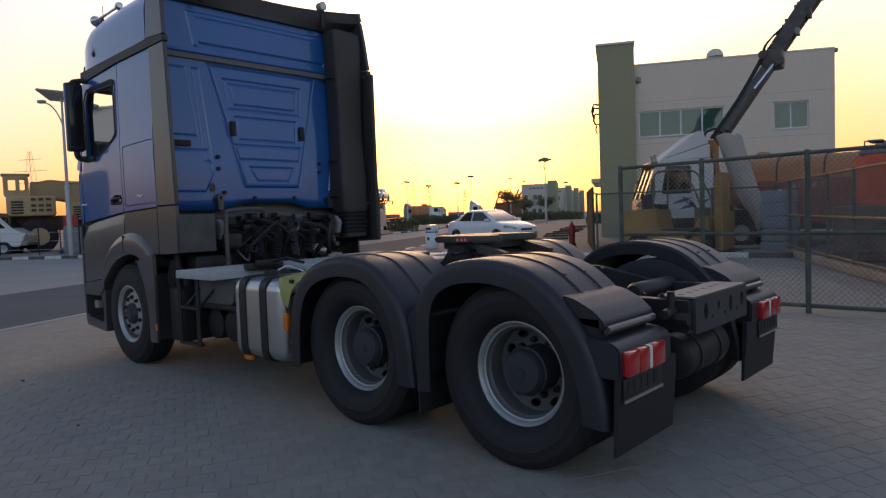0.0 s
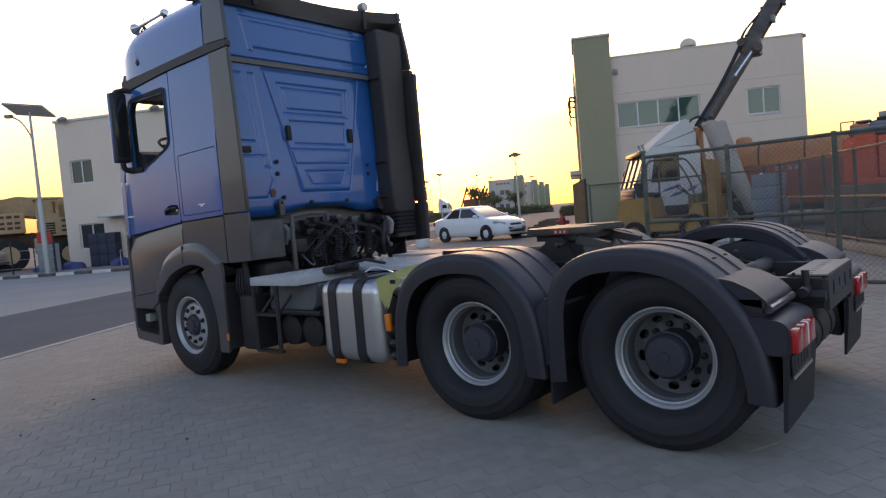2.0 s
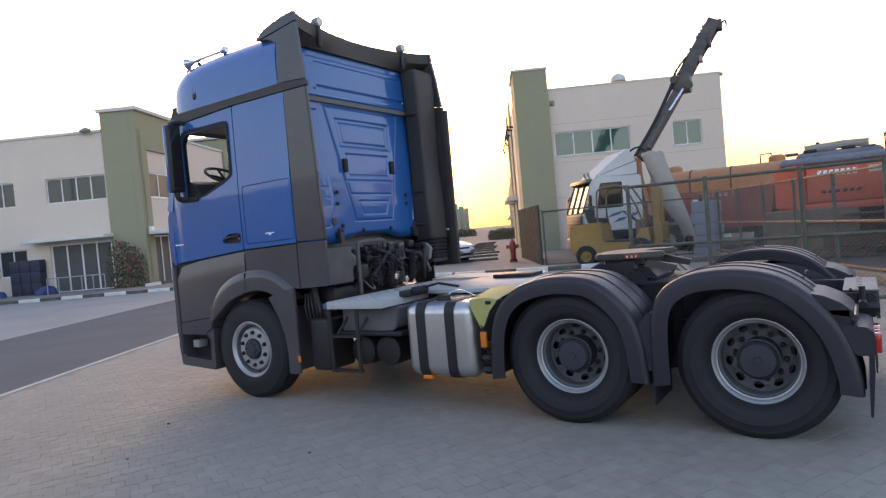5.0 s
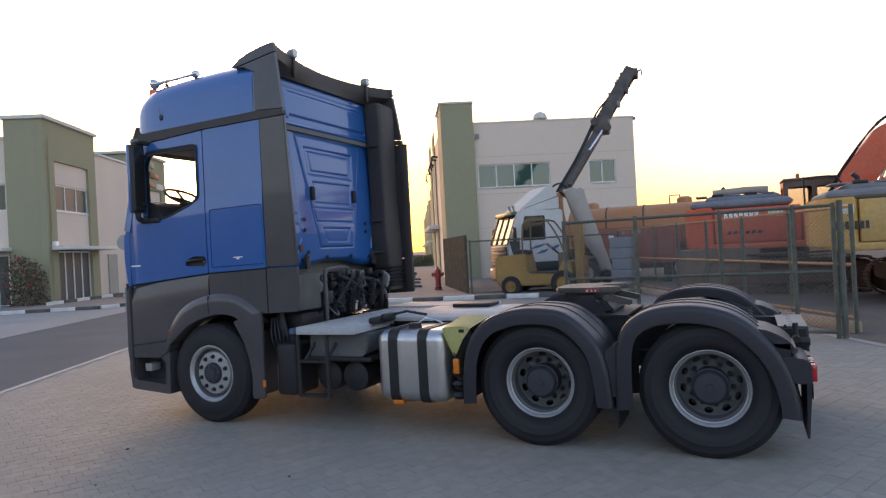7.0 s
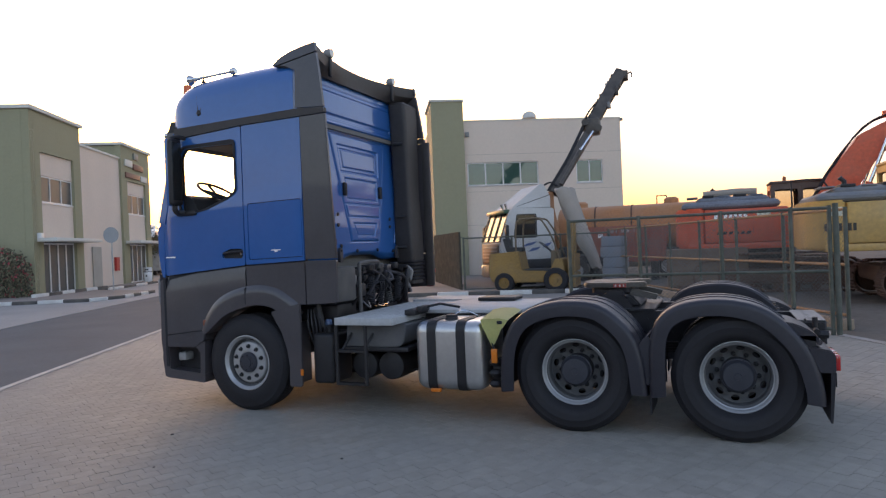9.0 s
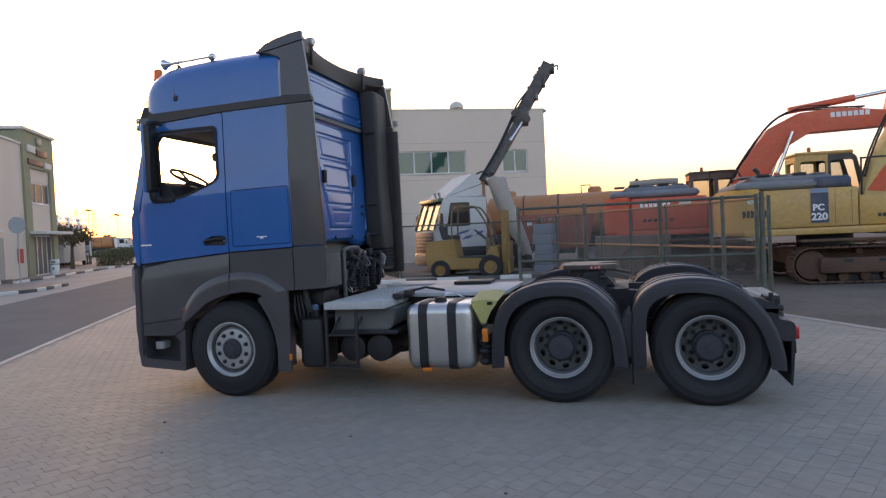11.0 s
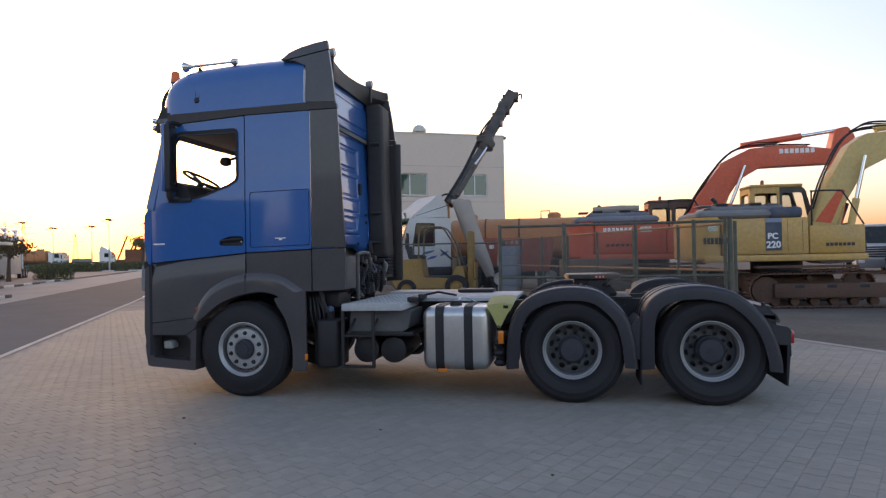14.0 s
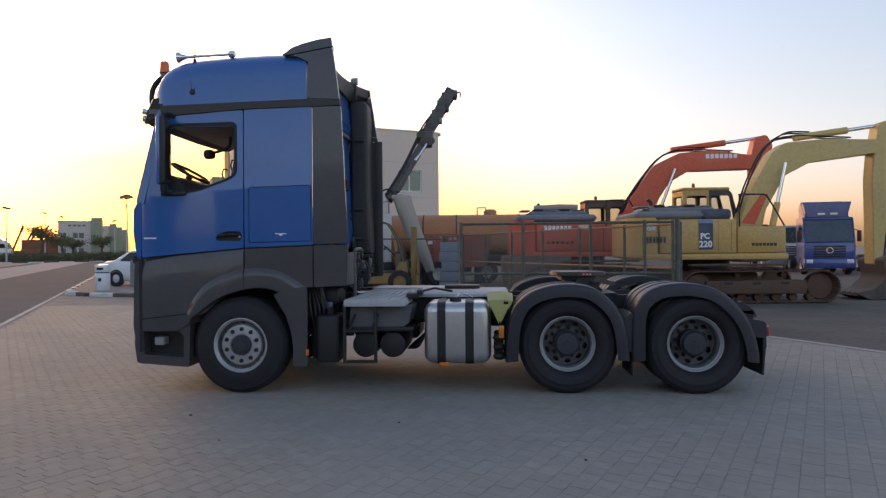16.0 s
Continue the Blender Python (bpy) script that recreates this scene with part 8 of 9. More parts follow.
# ---- street things ----
def sedan(m):
    c = thing("car", m, "white four-door sedan with dark tinted windows", "car")
    # local x to the front, 4.5 m long, origin at its middle on the ground
    def half(x):
        return float(np.interp(x, [-2.27, -2.2, -2.0, -1.5, 1.3, 1.75, 2.0, 2.15, 2.27], [0.55, 0.70, 0.80, 0.87, 0.87, 0.83, 0.75, 0.64, 0.48]))
    knots = [-2.27, -2.22, -2.05, -1.6, -1.0, 0.0, 0.9, 1.25, 1.6, 1.9, 2.1, 2.2, 2.27]
    tops = [0.66, 0.90, 1.01, 1.05, 1.01, 0.97, 0.97, 0.94, 0.88, 0.79, 0.70, 0.62, 0.46]
    feet = [0.36, 0.30, 0.26, 0.22, 0.20, 0.20, 0.20, 0.20, 0.20, 0.20, 0.22, 0.24, 0.28]
    rings = []
    for x in np.linspace(-2.27, 2.27, 47):
        x = float(x)
        h, z, f_ = half(x), float(np.interp(x, knots, tops)), float(np.interp(x, knots, feet))
        sec = [(0.90, f_), (0.985, f_ + 0.10), (1.0, f_ + 0.24), (0.99, z * 0.72), (0.965, z - 0.13), (0.91, z - 0.05), (0.78, z - 0.008), (0.4, z + 0.012), (0.0, z + 0.018)]
        rings.append([Vector((x, -h * a, b)) for a, b in sec] + [Vector((x, h * a, b)) for a, b in sec[-2::-1]])
    part("body", loft(B(), rings), WHITE, c, "glossy white car body", smooth=60)
    B0, B1, T0, T1, Z0, Z1 = -1.78, 1.14, -0.98, 0.20, 0.96, 1.41
    def wide(t):
        return 0.80 - 0.20 * t
    rg = []
    for t, g_ in ((-0.15, 0), (0.0, 0), (0.5, 0), (0.9, 0), (1.0, 0.0), (1.07, 0.05), (1.12, 0.16), (1.14, 0.34)):
        q = min(t, 1.0)
        a, b, w = B0 + (T0 - B0) * q + g_ * 1.3, B1 + (T1 - B1) * q - g_ * 1.6, wide(q) - g_
        rg.append([Vector((p_, y_, Z0 + (Z1 - Z0) * t)) for p_, y_ in rounded([(a, -w * 0.93), ((a + b) / 2, -w), (b, -w * 0.93), (b, w * 0.93), ((a + b) / 2, w), (a, w * 0.93)], [0.1, 0.3, 0.1, 0.1, 0.3, 0.1])])
    part("cabin", loft(B(), rg), WHITE, c, "white roof and window pillars", smooth=60)
    def glass(pts):
        bm = B()
        loft(bm, [[Vector(q_) for q_ in pts[0]], [Vector(q_) for q_ in pts[1]]])
        return part("window", bm, DARK_GLASS, c, "dark tinted window")
    for s in (-1, 1):
        for poly in ([(-1.30, 0.12), (-0.42, 0.10), (-0.46, 0.93), (-0.92, 0.90)], [(-0.33, 0.10), (0.86, 0.08), (0.18, 0.90), (-0.37, 0.93)]):
            glass([[(x, s * (wide(t) * (1 - 0.07 * abs(x + 0.32 * (1 - t)) / 1.4) + o_), Z0 + (Z1 - Z0) * t) for x, t in poly] for o_ in (-0.02, 0.010)])
    for b_, t_, o0 in ((B1, T1, 0.012), (B0, T0, -0.012)):
        glass([[(b_ + (t_ - b_) * t + o_, y_ * wide(t) * 0.93, Z0 + (Z1 - Z0) * t) for t, y_ in ((0.08, -0.86), (0.08, 0.86), (0.93, 0.84), (0.93, -0.84))] for o_ in (-o0, o0)])
    for s in (-1, 1):
        for x in (-1.35, 1.32):
            wheel_simple(c, x, s * 0.785, 0.315, 0.2, mat("alloy_rim", (0.42, 0.42, 0.42), 0.45, vary=0.15))
            # black ring put in for the shaded gap round the wheel
            part("wheel_arch", lathe(B(), [(0.352, -0.012), (0.352, 0.012), (0.30, 0.012), (0.30, -0.012)], 24, pose(x, s * 0.866, 0.325, 90)), RUBBER, c)
        part("headlight", beam(B(), (1.72, s * 0.79, 0.76), (2.13, s * 0.52, 0.66), 0.10, 0.11), mat("headlight_glass", (0.40, 0.40, 0.38), 0.15, vary=0.2), c)
        part("mirror", box(B(), 0.70, 0.84, s * 0.90 - 0.09, s * 0.90 + 0.09, 0.97, 1.09, 0.04, 3), WHITE, c)
        part("tail_light", box(B(), -2.22, -2.08, s * 0.62 - 0.14, s * 0.62 + 0.14, 0.72, 0.9, 0.03), RED_LENS, c)
    part("grille", box(B(), 2.10, 2.215, -0.30, 0.30, 0.58, 0.665, 0.02), BLACK_PLASTIC, c)
    part("lower_grille", box(B(), 2.15, 2.285, -0.42, 0.42, 0.31, 0.40, 0.02), BLACK_PLASTIC, c)
    part("plate", box(B(), 2.25, 2.285, -0.25, 0.25, 0.43, 0.52), WHITE_LENS, c, "blank number plate")
    return c


CAR = sedan(pose(-16.02, 19.02, 0.11, 0, 0, -11.5) @ Matrix.Scale(1.03, 4))


def hydrant(m):
    h = thing("fire_hydrant", m, "red cast iron fire hydrant on the pavement", "hydrant")
    part("barrel", lathe(B(), [(0.16, 0), (0.16, 0.05), (0.11, 0.07), (0.11, 0.5), (0.15, 0.52), (0.15, 0.58), (0.12, 0.6), (0.12, 0.74), (0.09, 0.82), (0.04, 0.86), (0.035, 0.93), (0, 0.93)], 20), HYD_RED, h)
    for s in (-1, 1):
        part("outlet", lathe(B(), [(0.06, 0), (0.06, 0.08), (0.075, 0.08), (0.075, 0.15), (0.03, 0.16), (0, 0.16)], 14, pose(s * 0.09, 0, 0.62, 0, s * 90)), HYD_RED, h)
    part("pumper_outlet", lathe(B(), [(0.08, 0), (0.08, 0.1), (0.095, 0.1), (0.095, 0.16), (0, 0.17)], 16, pose(0, -0.08, 0.55, 90)), HYD_RED, h)
    part("foot", lathe(B(), [(0.14, 0), (0.14, 0.12), (0, 0.12)], 16), BLACK_PLASTIC, h)


hydrant(pose(-10.95, 17.4, 0.11, 0, 0, 20))


def bin_(m, label):
    b = thing("litter_bin", m, label, "bin", "litter bins")
    part("body", lathe(B(), [(0.25, 0), (0.27, 0.03), (0.27, 0.62), (0.25, 0.66), (0, 0.66)], 28), WHITE, b)
    part("neck", lathe(B(), [(0.24, 0.64), (0.24, 0.72), (0, 0.72)], 24), BLACK_PLASTIC, b)
    part("lid", lathe(B(), [(0.26, 0.70), (0.27, 0.72), (0.27, 0.92), (0.25, 0.98), (0, 1.0)], 28), WHITE, b)
    part("slot", box(B(), -0.12, 0.12, -0.275, -0.2, 0.78, 0.88, 0.02), RUBBER, b)
    part("mark", box(B(), -0.05, 0.05, -0.274, -0.26, 0.35, 0.48), BLACK_PLASTIC, b)


bin_(pose(-16.55, 15.75, 0.11, 0, 0, 10) @ Matrix.Scale(0.98, 4), "white round litter bin with a black neck at the kerb")
bin_(gpose(-19.15, 40.4, 0.11), "white round litter bin beside the office entrance")


def solar_lamp(m, height, label, size=1.0):
    l = thing("solar_street_lamp", m, label, "street lamp", "solar street lamps")
    part("pole", tube(B(), [(0, 0, 0), (0, 0, height * 0.45), (0, 0, height * 0.46), (0, 0, height)], 0.08, 12, True, [0.13, 0.12, 0.08, 0.05]), GALV, l)
    part("arm", tube(B(), smooth_path([(0, 0, height * 0.82), (-0.15, 0, height * 0.88), (-0.5, 0, height * 0.95), (-0.95, 0, height * 0.985)], 4), 0.035, 8), GALV, l)
    part("lamp_head", box(B(), -1.2, -0.85, -0.12, 0.12, height * 0.975, height * 0.995, 0.03), LIGHT_GREY, l)
    part("solar_panel", lift(box(B(), -0.95 * size, 0.95 * size, -0.6 * size, 0.6 * size, -0.03, 0.03), pose(0.0, 0, height + 0.12, -16, 8)), PANEL, l)
    part("panel_frame", lift(box(B(), -0.98 * size, 0.98 * size, -0.63 * size, 0.63 * size, -0.05, -0.031), pose(0.0, 0, height + 0.12, -16, 8)), mat("panel_back", (0.55, 0.52, 0.48), 0.6, vary=0.1), l, "pale back of the solar panel")
    return l


solar_lamp(pose(-34.5, 8.1, 0.1, 0, 0, 40), 7.9, "tall solar street lamp with a bent arm behind the kerb")
for u, v, h in ((-7.3, 71, 7.2), (-12, 175, 9), (-95, 210, 9)):
    solar_lamp(gpose(u, v, 0, 60), h, "solar street lamp standing far down the road", 0.7)
for x, y, h in ((-74.6, 87.9, 8.2), (-77.8, 87.9, 7.2), (-85.0, 87.9, 7.1), (-90.9, 87.9, 8.2), (-105.6, 141.7, 10.7), (-105.4, 147.9, 10.1)):
    solar_lamp(pose(x, y, 0, 0, 0, 70), h, "tall grey solar street lamp beyond the hedge", 0.62)
s = thing("road_sign", pose(-28.7, 17.7, 0.11, 0, 0, 20), "round grey road sign seen from behind, on a thin pole", "road sign")
part("pole", tube(B(), [(0, 0, 0), (0, 0, 3.1)], 0.035, 8), GALV, s)
part("disc", lathe(B(), [(0, -0.01), (0.4, -0.01), (0.4, 0.01), (0, 0.01)], 28, pose(0, -0.04, 2.85, 90)), mat("sign_back", (0.30, 0.31, 0.32), 0.5), s)
part("clip", box(B(), -0.1, 0.1, -0.03, 0.03, 2.6, 2.66), GALV, s)
# wheel stops on the pavement
stop = None
for k in range(9):
    if stop is None:
        stop = thing("wheel_stop", pose(0, 0, 0), "low black rubber wheel stop on the pavement", "wheel stop", "wheel stops on the pavement")
        part("body", prism(B(), [(-0.85, 0), (0.85, 0), (0.8, 0.1), (-0.8, 0.1)], -0.1, 0.2, bevel=0.02), KERB_B, stop)
        o = stop
        o.matrix_basis = gpose(-2.9, 23.5, 0.11)
    else:
        o = copy_thing(stop, gpose(-3.0 + 0.12 * (k % 3), 23.5 + 3.6 * k, 0.11))


def leaf_mass(name, m, sx, sy, sz, n, size, material, label, category, seed=1, kind="", extra=None):
    """A hedge or bush: a core of twigs hidden in many small leaves with an uneven outline."""
    rng = random.Random(seed)
    vs, fs, mi = [], [], []
    for k in range(n):
        while True:
            x, y, z = rng.uniform(-1, 1), rng.uniform(-1, 1), rng.uniform(0, 1)
            q = max(abs(x) ** 4 + abs(y) ** 4, abs(x) ** 6) + (z ** 5)
            if q < 1.05 + 0.25 * noise.noise((x * sx * 0.9 + seed, y * sy, z * 2)):
                break
        r = size * rng.uniform(0.6, 1.3)
        p = Vector((x * sx, y * sy, z * sz * (0.85 + 0.3 * noise.noise((x * sx * 0.5 + seed * 3, y, 0)))))
        d = Euler((rng.uniform(0, 6.3), rng.uniform(0, 6.3), rng.uniform(0, 6.3))).to_matrix()
        i = len(vs)
        vs += [tuple(p + d @ Vector(c)) for c in ((-r, 0, 0), (0, -r * 0.5, r * 0.15), (r, 0, 0), (0, r * 0.5, r * 0.15))]
        fs += [(i, i + 1, i + 2, i + 3)]
        mi.append(1 if extra and rng.random() < extra[1] else 0)
    me = bpy.data.meshes.new(name)
    me.from_pydata(vs, [], fs)
    me.materials.append(material)
    if extra:
        me.materials.append(extra[0])
        me.polygons.foreach_set("material_index", mi)
    t = thing(name, m, label, category)
    o = new("foliage", me)
    o.parent = t
    tagged(o, kind="stuff")
    return t


for u, v, sx, sy, n_, sz_ in ((-1.2, 64, 1.5, 1.2, 2600, 0.09), (0.2, 88, 2.2, 1.0, 2200, 0.09), (-28, 126, 13, 3.0, 9000, 0.16), (-12, 118, 7, 2.5, 5000, 0.16), (-28.5, 103, 4.5, 1.6, 4000, 0.14)):
    leaf_mass("hedge", gpose(u, v, 0.02), sx, sy, 1.7 if v > 100 else 1.3, n_, sz_, LEAF, "clipped dark green hedge beside the road", "hedge", seed=int(v + u * 3))
leaf_mass("bush", gpose(-20.75, 26.75, 0.1), 0.95, 0.5, 2.6, 1500, 0.075, BUSH, "dry bougainvillea bush with red flowers at the wall", "bush", 5, extra=(FLOWER, 0.14))


DRY_LEAF = mat("dry_leaf", (0.11, 0.085, 0.04), 0.7, vary=0.3)


def tree(m, h, seed, label, lean=0.0, leaf=LEAF):
    rng = random.Random(seed)
    t = thing("tree", m, label, "tree")
    bm = B()
    tube(bm, [(0, 0, 0), (0.1 * h * lean, 0, h * 0.3), (0.2 * h * lean, 0, h * 0.55)], 0.1, 8, True, [0.05 * h, 0.035 * h, 0.025 * h])
    tips = []
    for k in range(7):
        a = k * 0.9 + rng.uniform(-0.3, 0.3)
        p = Vector((0.2 * h * lean, 0, h * rng.uniform(0.45, 0.55)))
        q = p + Vector((math.cos(a) * h * 0.3, math.sin(a) * h * 0.3, h * rng.uniform(0.15, 0.4)))
        tube(bm, [p, (p + q) / 2 + Vector((0, 0, 0.04 * h)), q], 0.02 * h, 6, True, [0.02 * h, 0.012 * h, 0.005 * h])
        tips += [q, (p + q) / 2 + Vector((0, 0, 0.08 * h))]
    part("trunk", bm, BARK, t)
    vs, fs = [], []
    for k in range(1500):
        c = rng.choice(tips)
        p = c + Vector((rng.gauss(0, 0.10 * h), rng.gauss(0, 0.10 * h), rng.gauss(0, 0.07 * h)))
        r = 0.03 * h * rng.uniform(0.6, 1.3)
        d = Euler((rng.uniform(0, 6.3), rng.uniform(0, 6.3), 0)).to_matrix()
        i = len(vs)
        vs += [tuple(p + d @ Vector(c_)) for c_ in ((-r, 0, 0), (0, -r * 0.5, 0), (r, 0, 0), (0, r * 0.5, 0))]
        fs.append((i, i + 1, i + 2, i + 3))
    me = bpy.data.meshes.new("crown")
    me.from_pydata(vs, [], fs)
    me.materials.append(leaf)
    o = new("crown", me)
    o.parent = t
    return t


for x, y, h, l in ((-104.0, 138.0, 7.9, 0.3), (-99.5, 139.5, 5.6, -0.5), (-67.9, 101.5, 4.3, 0.2), (-74.2, 103.7, 4.4, 0), (-48.3, 37.7, 3.4, 0.2)):
    tree(pose(x, y, 0), h, int(y * 7 - x), "wind-bent tree with a wide crown far down the road", l)


# far buildings in a row
def far_block(u, v, w, tw, d, h, th):
    b = thing("far_office_block", gpose(u, v), "pale two-storey office block far down the road", "building", "far office blocks")
    part("wall", box(B(), 0, w, 0, d, 0, h, 0.05), FAR, b)
    part("parapet", box(B(), -0.1, w, -0.1, d, h, h + 0.18, 0.02), COPING, b)
    part("tower", box(B(), w, w + tw, -0.6, 4, 0, th, 0.05), mat("far_green", (0.25, 0.27, 0.19), 0.9), b)
    part("coping", box(B(), w - 0.1, w + tw + 0.1, -0.7, 4.1, th, th + 0.15, 0.02), COPING, b)
    part("tower", box(B(), w + 0.1, w + tw - 0.2, d * 0.45, d * 0.45 + 4, 0, th - 0.1, 0.05), mat("far_green", (0.25, 0.27, 0.19)), b)
    for z, row in ((1.2, (0.08, 0.4, 0.62)), (5.1, (0.08, 0.44, 0.62))):
        for x in row:
            part("window", box(B(), x * w, x * w + w * 0.15, -0.05, 0.0, z, z + 1.3), FAR_DARK, b)
    for k in range(4):
        part("sign_bar", box(B(), w * (0.3 + 0.14 * k), w * (0.4 + 0.14 * k), -0.06, 0, h - 1.3, h - 0.8), mat("far_sign", (0.22, 0.19, 0.17), 0.8), b)


for u, v, w, tw, h, th in ((-25.0, 184, 7.4, 2.3, 9.3, 10.1), (-22.6, 212, 8.0, 1.7, 9.0, 9.6), (-21.6, 240, 8.0, 1.6, 8.8, 9.6), (-20.8, 268, 8.0, 1.6, 8.8, 9.6)):
    far_block(u, v, w, tw, 16, h, th)


def pylon(m, h):
    p = thing("power_pylon", m, "steel lattice power pylon on the horizon", "pylon", "power pylons")
    bm = B()
    for sx in (-1, 1):
        for sy in (-1, 1):
            beam(bm, (sx * h * 0.09, sy * h * 0.09, 0), (sx * h * 0.015, sy * h * 0.015, h), 0.13, 0.13)
    n = 9
    for k in range(n):
        a, b = k / n, (k + 1) / n
        ra, rb = h * (0.09 - 0.075 * a), h * (0.09 - 0.075 * b)
        for s in (-1, 1):
            beam(bm, (-ra, s * ra, a * h), (rb, s * rb, b * h), 0.07, 0.07)
            beam(bm, (ra, s * ra, a * h), (-rb, s * rb, b * h), 0.07, 0.07)
    for z, w in ((0.62, 0.2), (0.76, 0.24), (0.9, 0.17)):
        beam(bm, (-w * h, 0, z * h), (w * h, 0, z * h), 0.14, 0.22)
    part("lattice", bm, GALV, p, kind="stuff")


for x, y, h in ((-420, 118, 46), (-300, 300, 24), (-330, 345, 26), (-265, 310, 17), (-380, 330, 27)):
    pylon(pose(x, y, 0, 0, 0, 30), h)


# things by the left kerb: earth movers, van, boards
# base yellow lightened in place of distance haze, with dust patches over it
HAUL_YEL = mat("dusty_hazed_yellow", (0.56, 0.38, 0.20), 0.8, vary=0.2, dust=0.4, scale=2)


def hauler(m, label):
    """A dump truck seen broadside: cab and bonnet in front, sloping body behind."""
    g = thing("dump_truck", m, label, "dump truck", "parked dump trucks")
    bo = part("bonnet", box(B(), 0.25, 2.9, 0.2, 2.8, 2.35, 3.6, 0.1, 3), HAUL_YEL, g)
    for k in range(5):
        part("louvre", box(B(), 0.5, 1.15, 0.165, 0.2, 2.5 + 0.17 * k, 2.6 + 0.17 * k, 0.01), STEEL, bo)
    for x in (1.55, 1.95, 2.35):
        for z in (2.62, 2.92, 3.3):
            part("vent", box(B(), x, x + 0.28, 0.18, 0.2, z, z + 0.16, 0.005), RUST, bo)
    c = part("cab", prism(B(), rounded([(0.15, 3.6), (1.5, 3.6), (1.5, 4.75), (1.36, 4.95), (0.3, 4.97), (0.15, 4.8)], 0.1), 0.5, 0.08, [rounded([(0.32, 3.95), (0.8, 3.95), (0.8, 4.6), (0.32, 4.6)], 0.06), rounded([(1.02, 3.9), (1.36, 3.9), (1.36, 4.7), (1.02, 4.7)], 0.06)]), HAUL_YEL, g, "cab wall with two windows")
    part("cab_shell", box(B(), 0.2, 1.46, 0.58, 2.0, 3.6, 3.95, 0.04), HAUL_YEL, c)
    part("cab_back", prism(B(), rounded([(0.2, 3.9), (1.46, 3.9), (1.46, 4.9), (0.2, 4.9)], 0.05), 1.95, 0.06, [rounded([(0.4, 4.05), (1.3, 4.05), (1.3, 4.7), (0.4, 4.7)], 0.06)]), HAUL_YEL, c)
    part("cab_roof", box(B(), 0.05, 1.6, 0.4, 2.1, 4.9, 5.0, 0.05, 2), HAUL_YEL, c)
    for k in range(6):
        part("rail_post", tube(B(), [(1.6 + 0.26 * k, 0.3, 3.6), (1.6 + 0.26 * k, 0.3, 4.1)], 0.02, 6), HAUL_YEL, bo)
    part("hand_rail", tube(B(), [(1.55, 0.3, 4.1), (2.95, 0.3, 4.1)], 0.025, 6), HAUL_YEL, bo)
    part("dump_body", prism(B(), rounded([(1.55, 3.7), (5.6, 3.0), (6.6, 4.0), (5.2, 4.6), (3.4, 4.66), (2.7, 4.74), (2.0, 4.6), (1.62, 4.62)], 0.12), 2.2, 2.6, bevel=0.05), HAUL_YEL, g, "dusty sloping dump body")
    part("chassis", box(B(), 0.2, 5.8, 0.9, 2.4, 1.4, 2.35, 0.05), RUST, g)
    part("bumper", box(B(), 0.0, 0.3, 0.1, 2.9, 1.2, 2.3, 0.05), HAUL_YEL, g)
    for x in (1.9, 5.0):
        for y in (0.45, 2.9):
            wheel_simple(g, x, y, 1.05, 0.7, HAUL_YEL)
    return g


hauler(gpose(-35.9, 27.9, 0, 47), "dusty yellow-brown dump truck parked beyond the road")
hauler(gpose(-31.9, 28.6, 0, 47) @ Matrix.Scale(0.86, 4), "yellow-brown dump truck with a small-windowed cab")


def van(m):
    v = thing("van", m, "white delivery van parked behind the kerb", "van")
    prof = rounded([(-2.3, 0.4), (2.2, 0.4), (2.35, 0.9), (1.9, 1.15), (1.2, 1.9), (0.6, 2.0), (-2.25, 2.0)], [0.1, 0.1, 0.1, 0.1, 0.2, 0.2, 0.15])
    part("body", prism(B(), prof, -0.85, 1.7, bevel=0.05), WHITE, v)
    for y in (-0.856, 0.85):
        part("side_window", prism(B(), rounded([(0.3, 1.2), (1.65, 1.2), (1.1, 1.78), (0.3, 1.82)], 0.05), y, 0.006), DARK_GLASS, v)
    for x in (-2.1, -1.25, -0.45):
        part("side_window", prism(B(), rounded([(x, 1.22), (x + 0.7, 1.22), (x + 0.7, 1.8), (x, 1.8)], 0.06), -0.856, 0.006), DARK_GLASS, v)
    part("windscreen", beam(B(), (1.86, 0, 1.22), (1.27, 0, 1.86), 1.5, 0.02, (1, 0, 1)), DARK_GLASS, v)
    part("headlight", box(B(), 2.2, 2.36, -0.82, -0.5, 0.82, 0.98, 0.03), WHITE_LENS, v)
    part("bumper", box(B(), 2.1, 2.42, -0.84, 0.84, 0.42, 0.62, 0.04), LIGHT_GREY, v)
    for x in (-1.4, 1.5):
        for s in (-1, 1):
            wheel_simple(v, x, s * 0.78, 0.32, 0.2)
    part("side_mark", box(B(), -0.6, 0.0, -0.858, -0.85, 1.0, 1.25), mat("faded_red", (0.35, 0.12, 0.1), 0.6), v)
    part("tail_light", box(B(), -2.33, -2.28, -0.8, -0.65, 0.9, 1.3), RED_LENS, v)


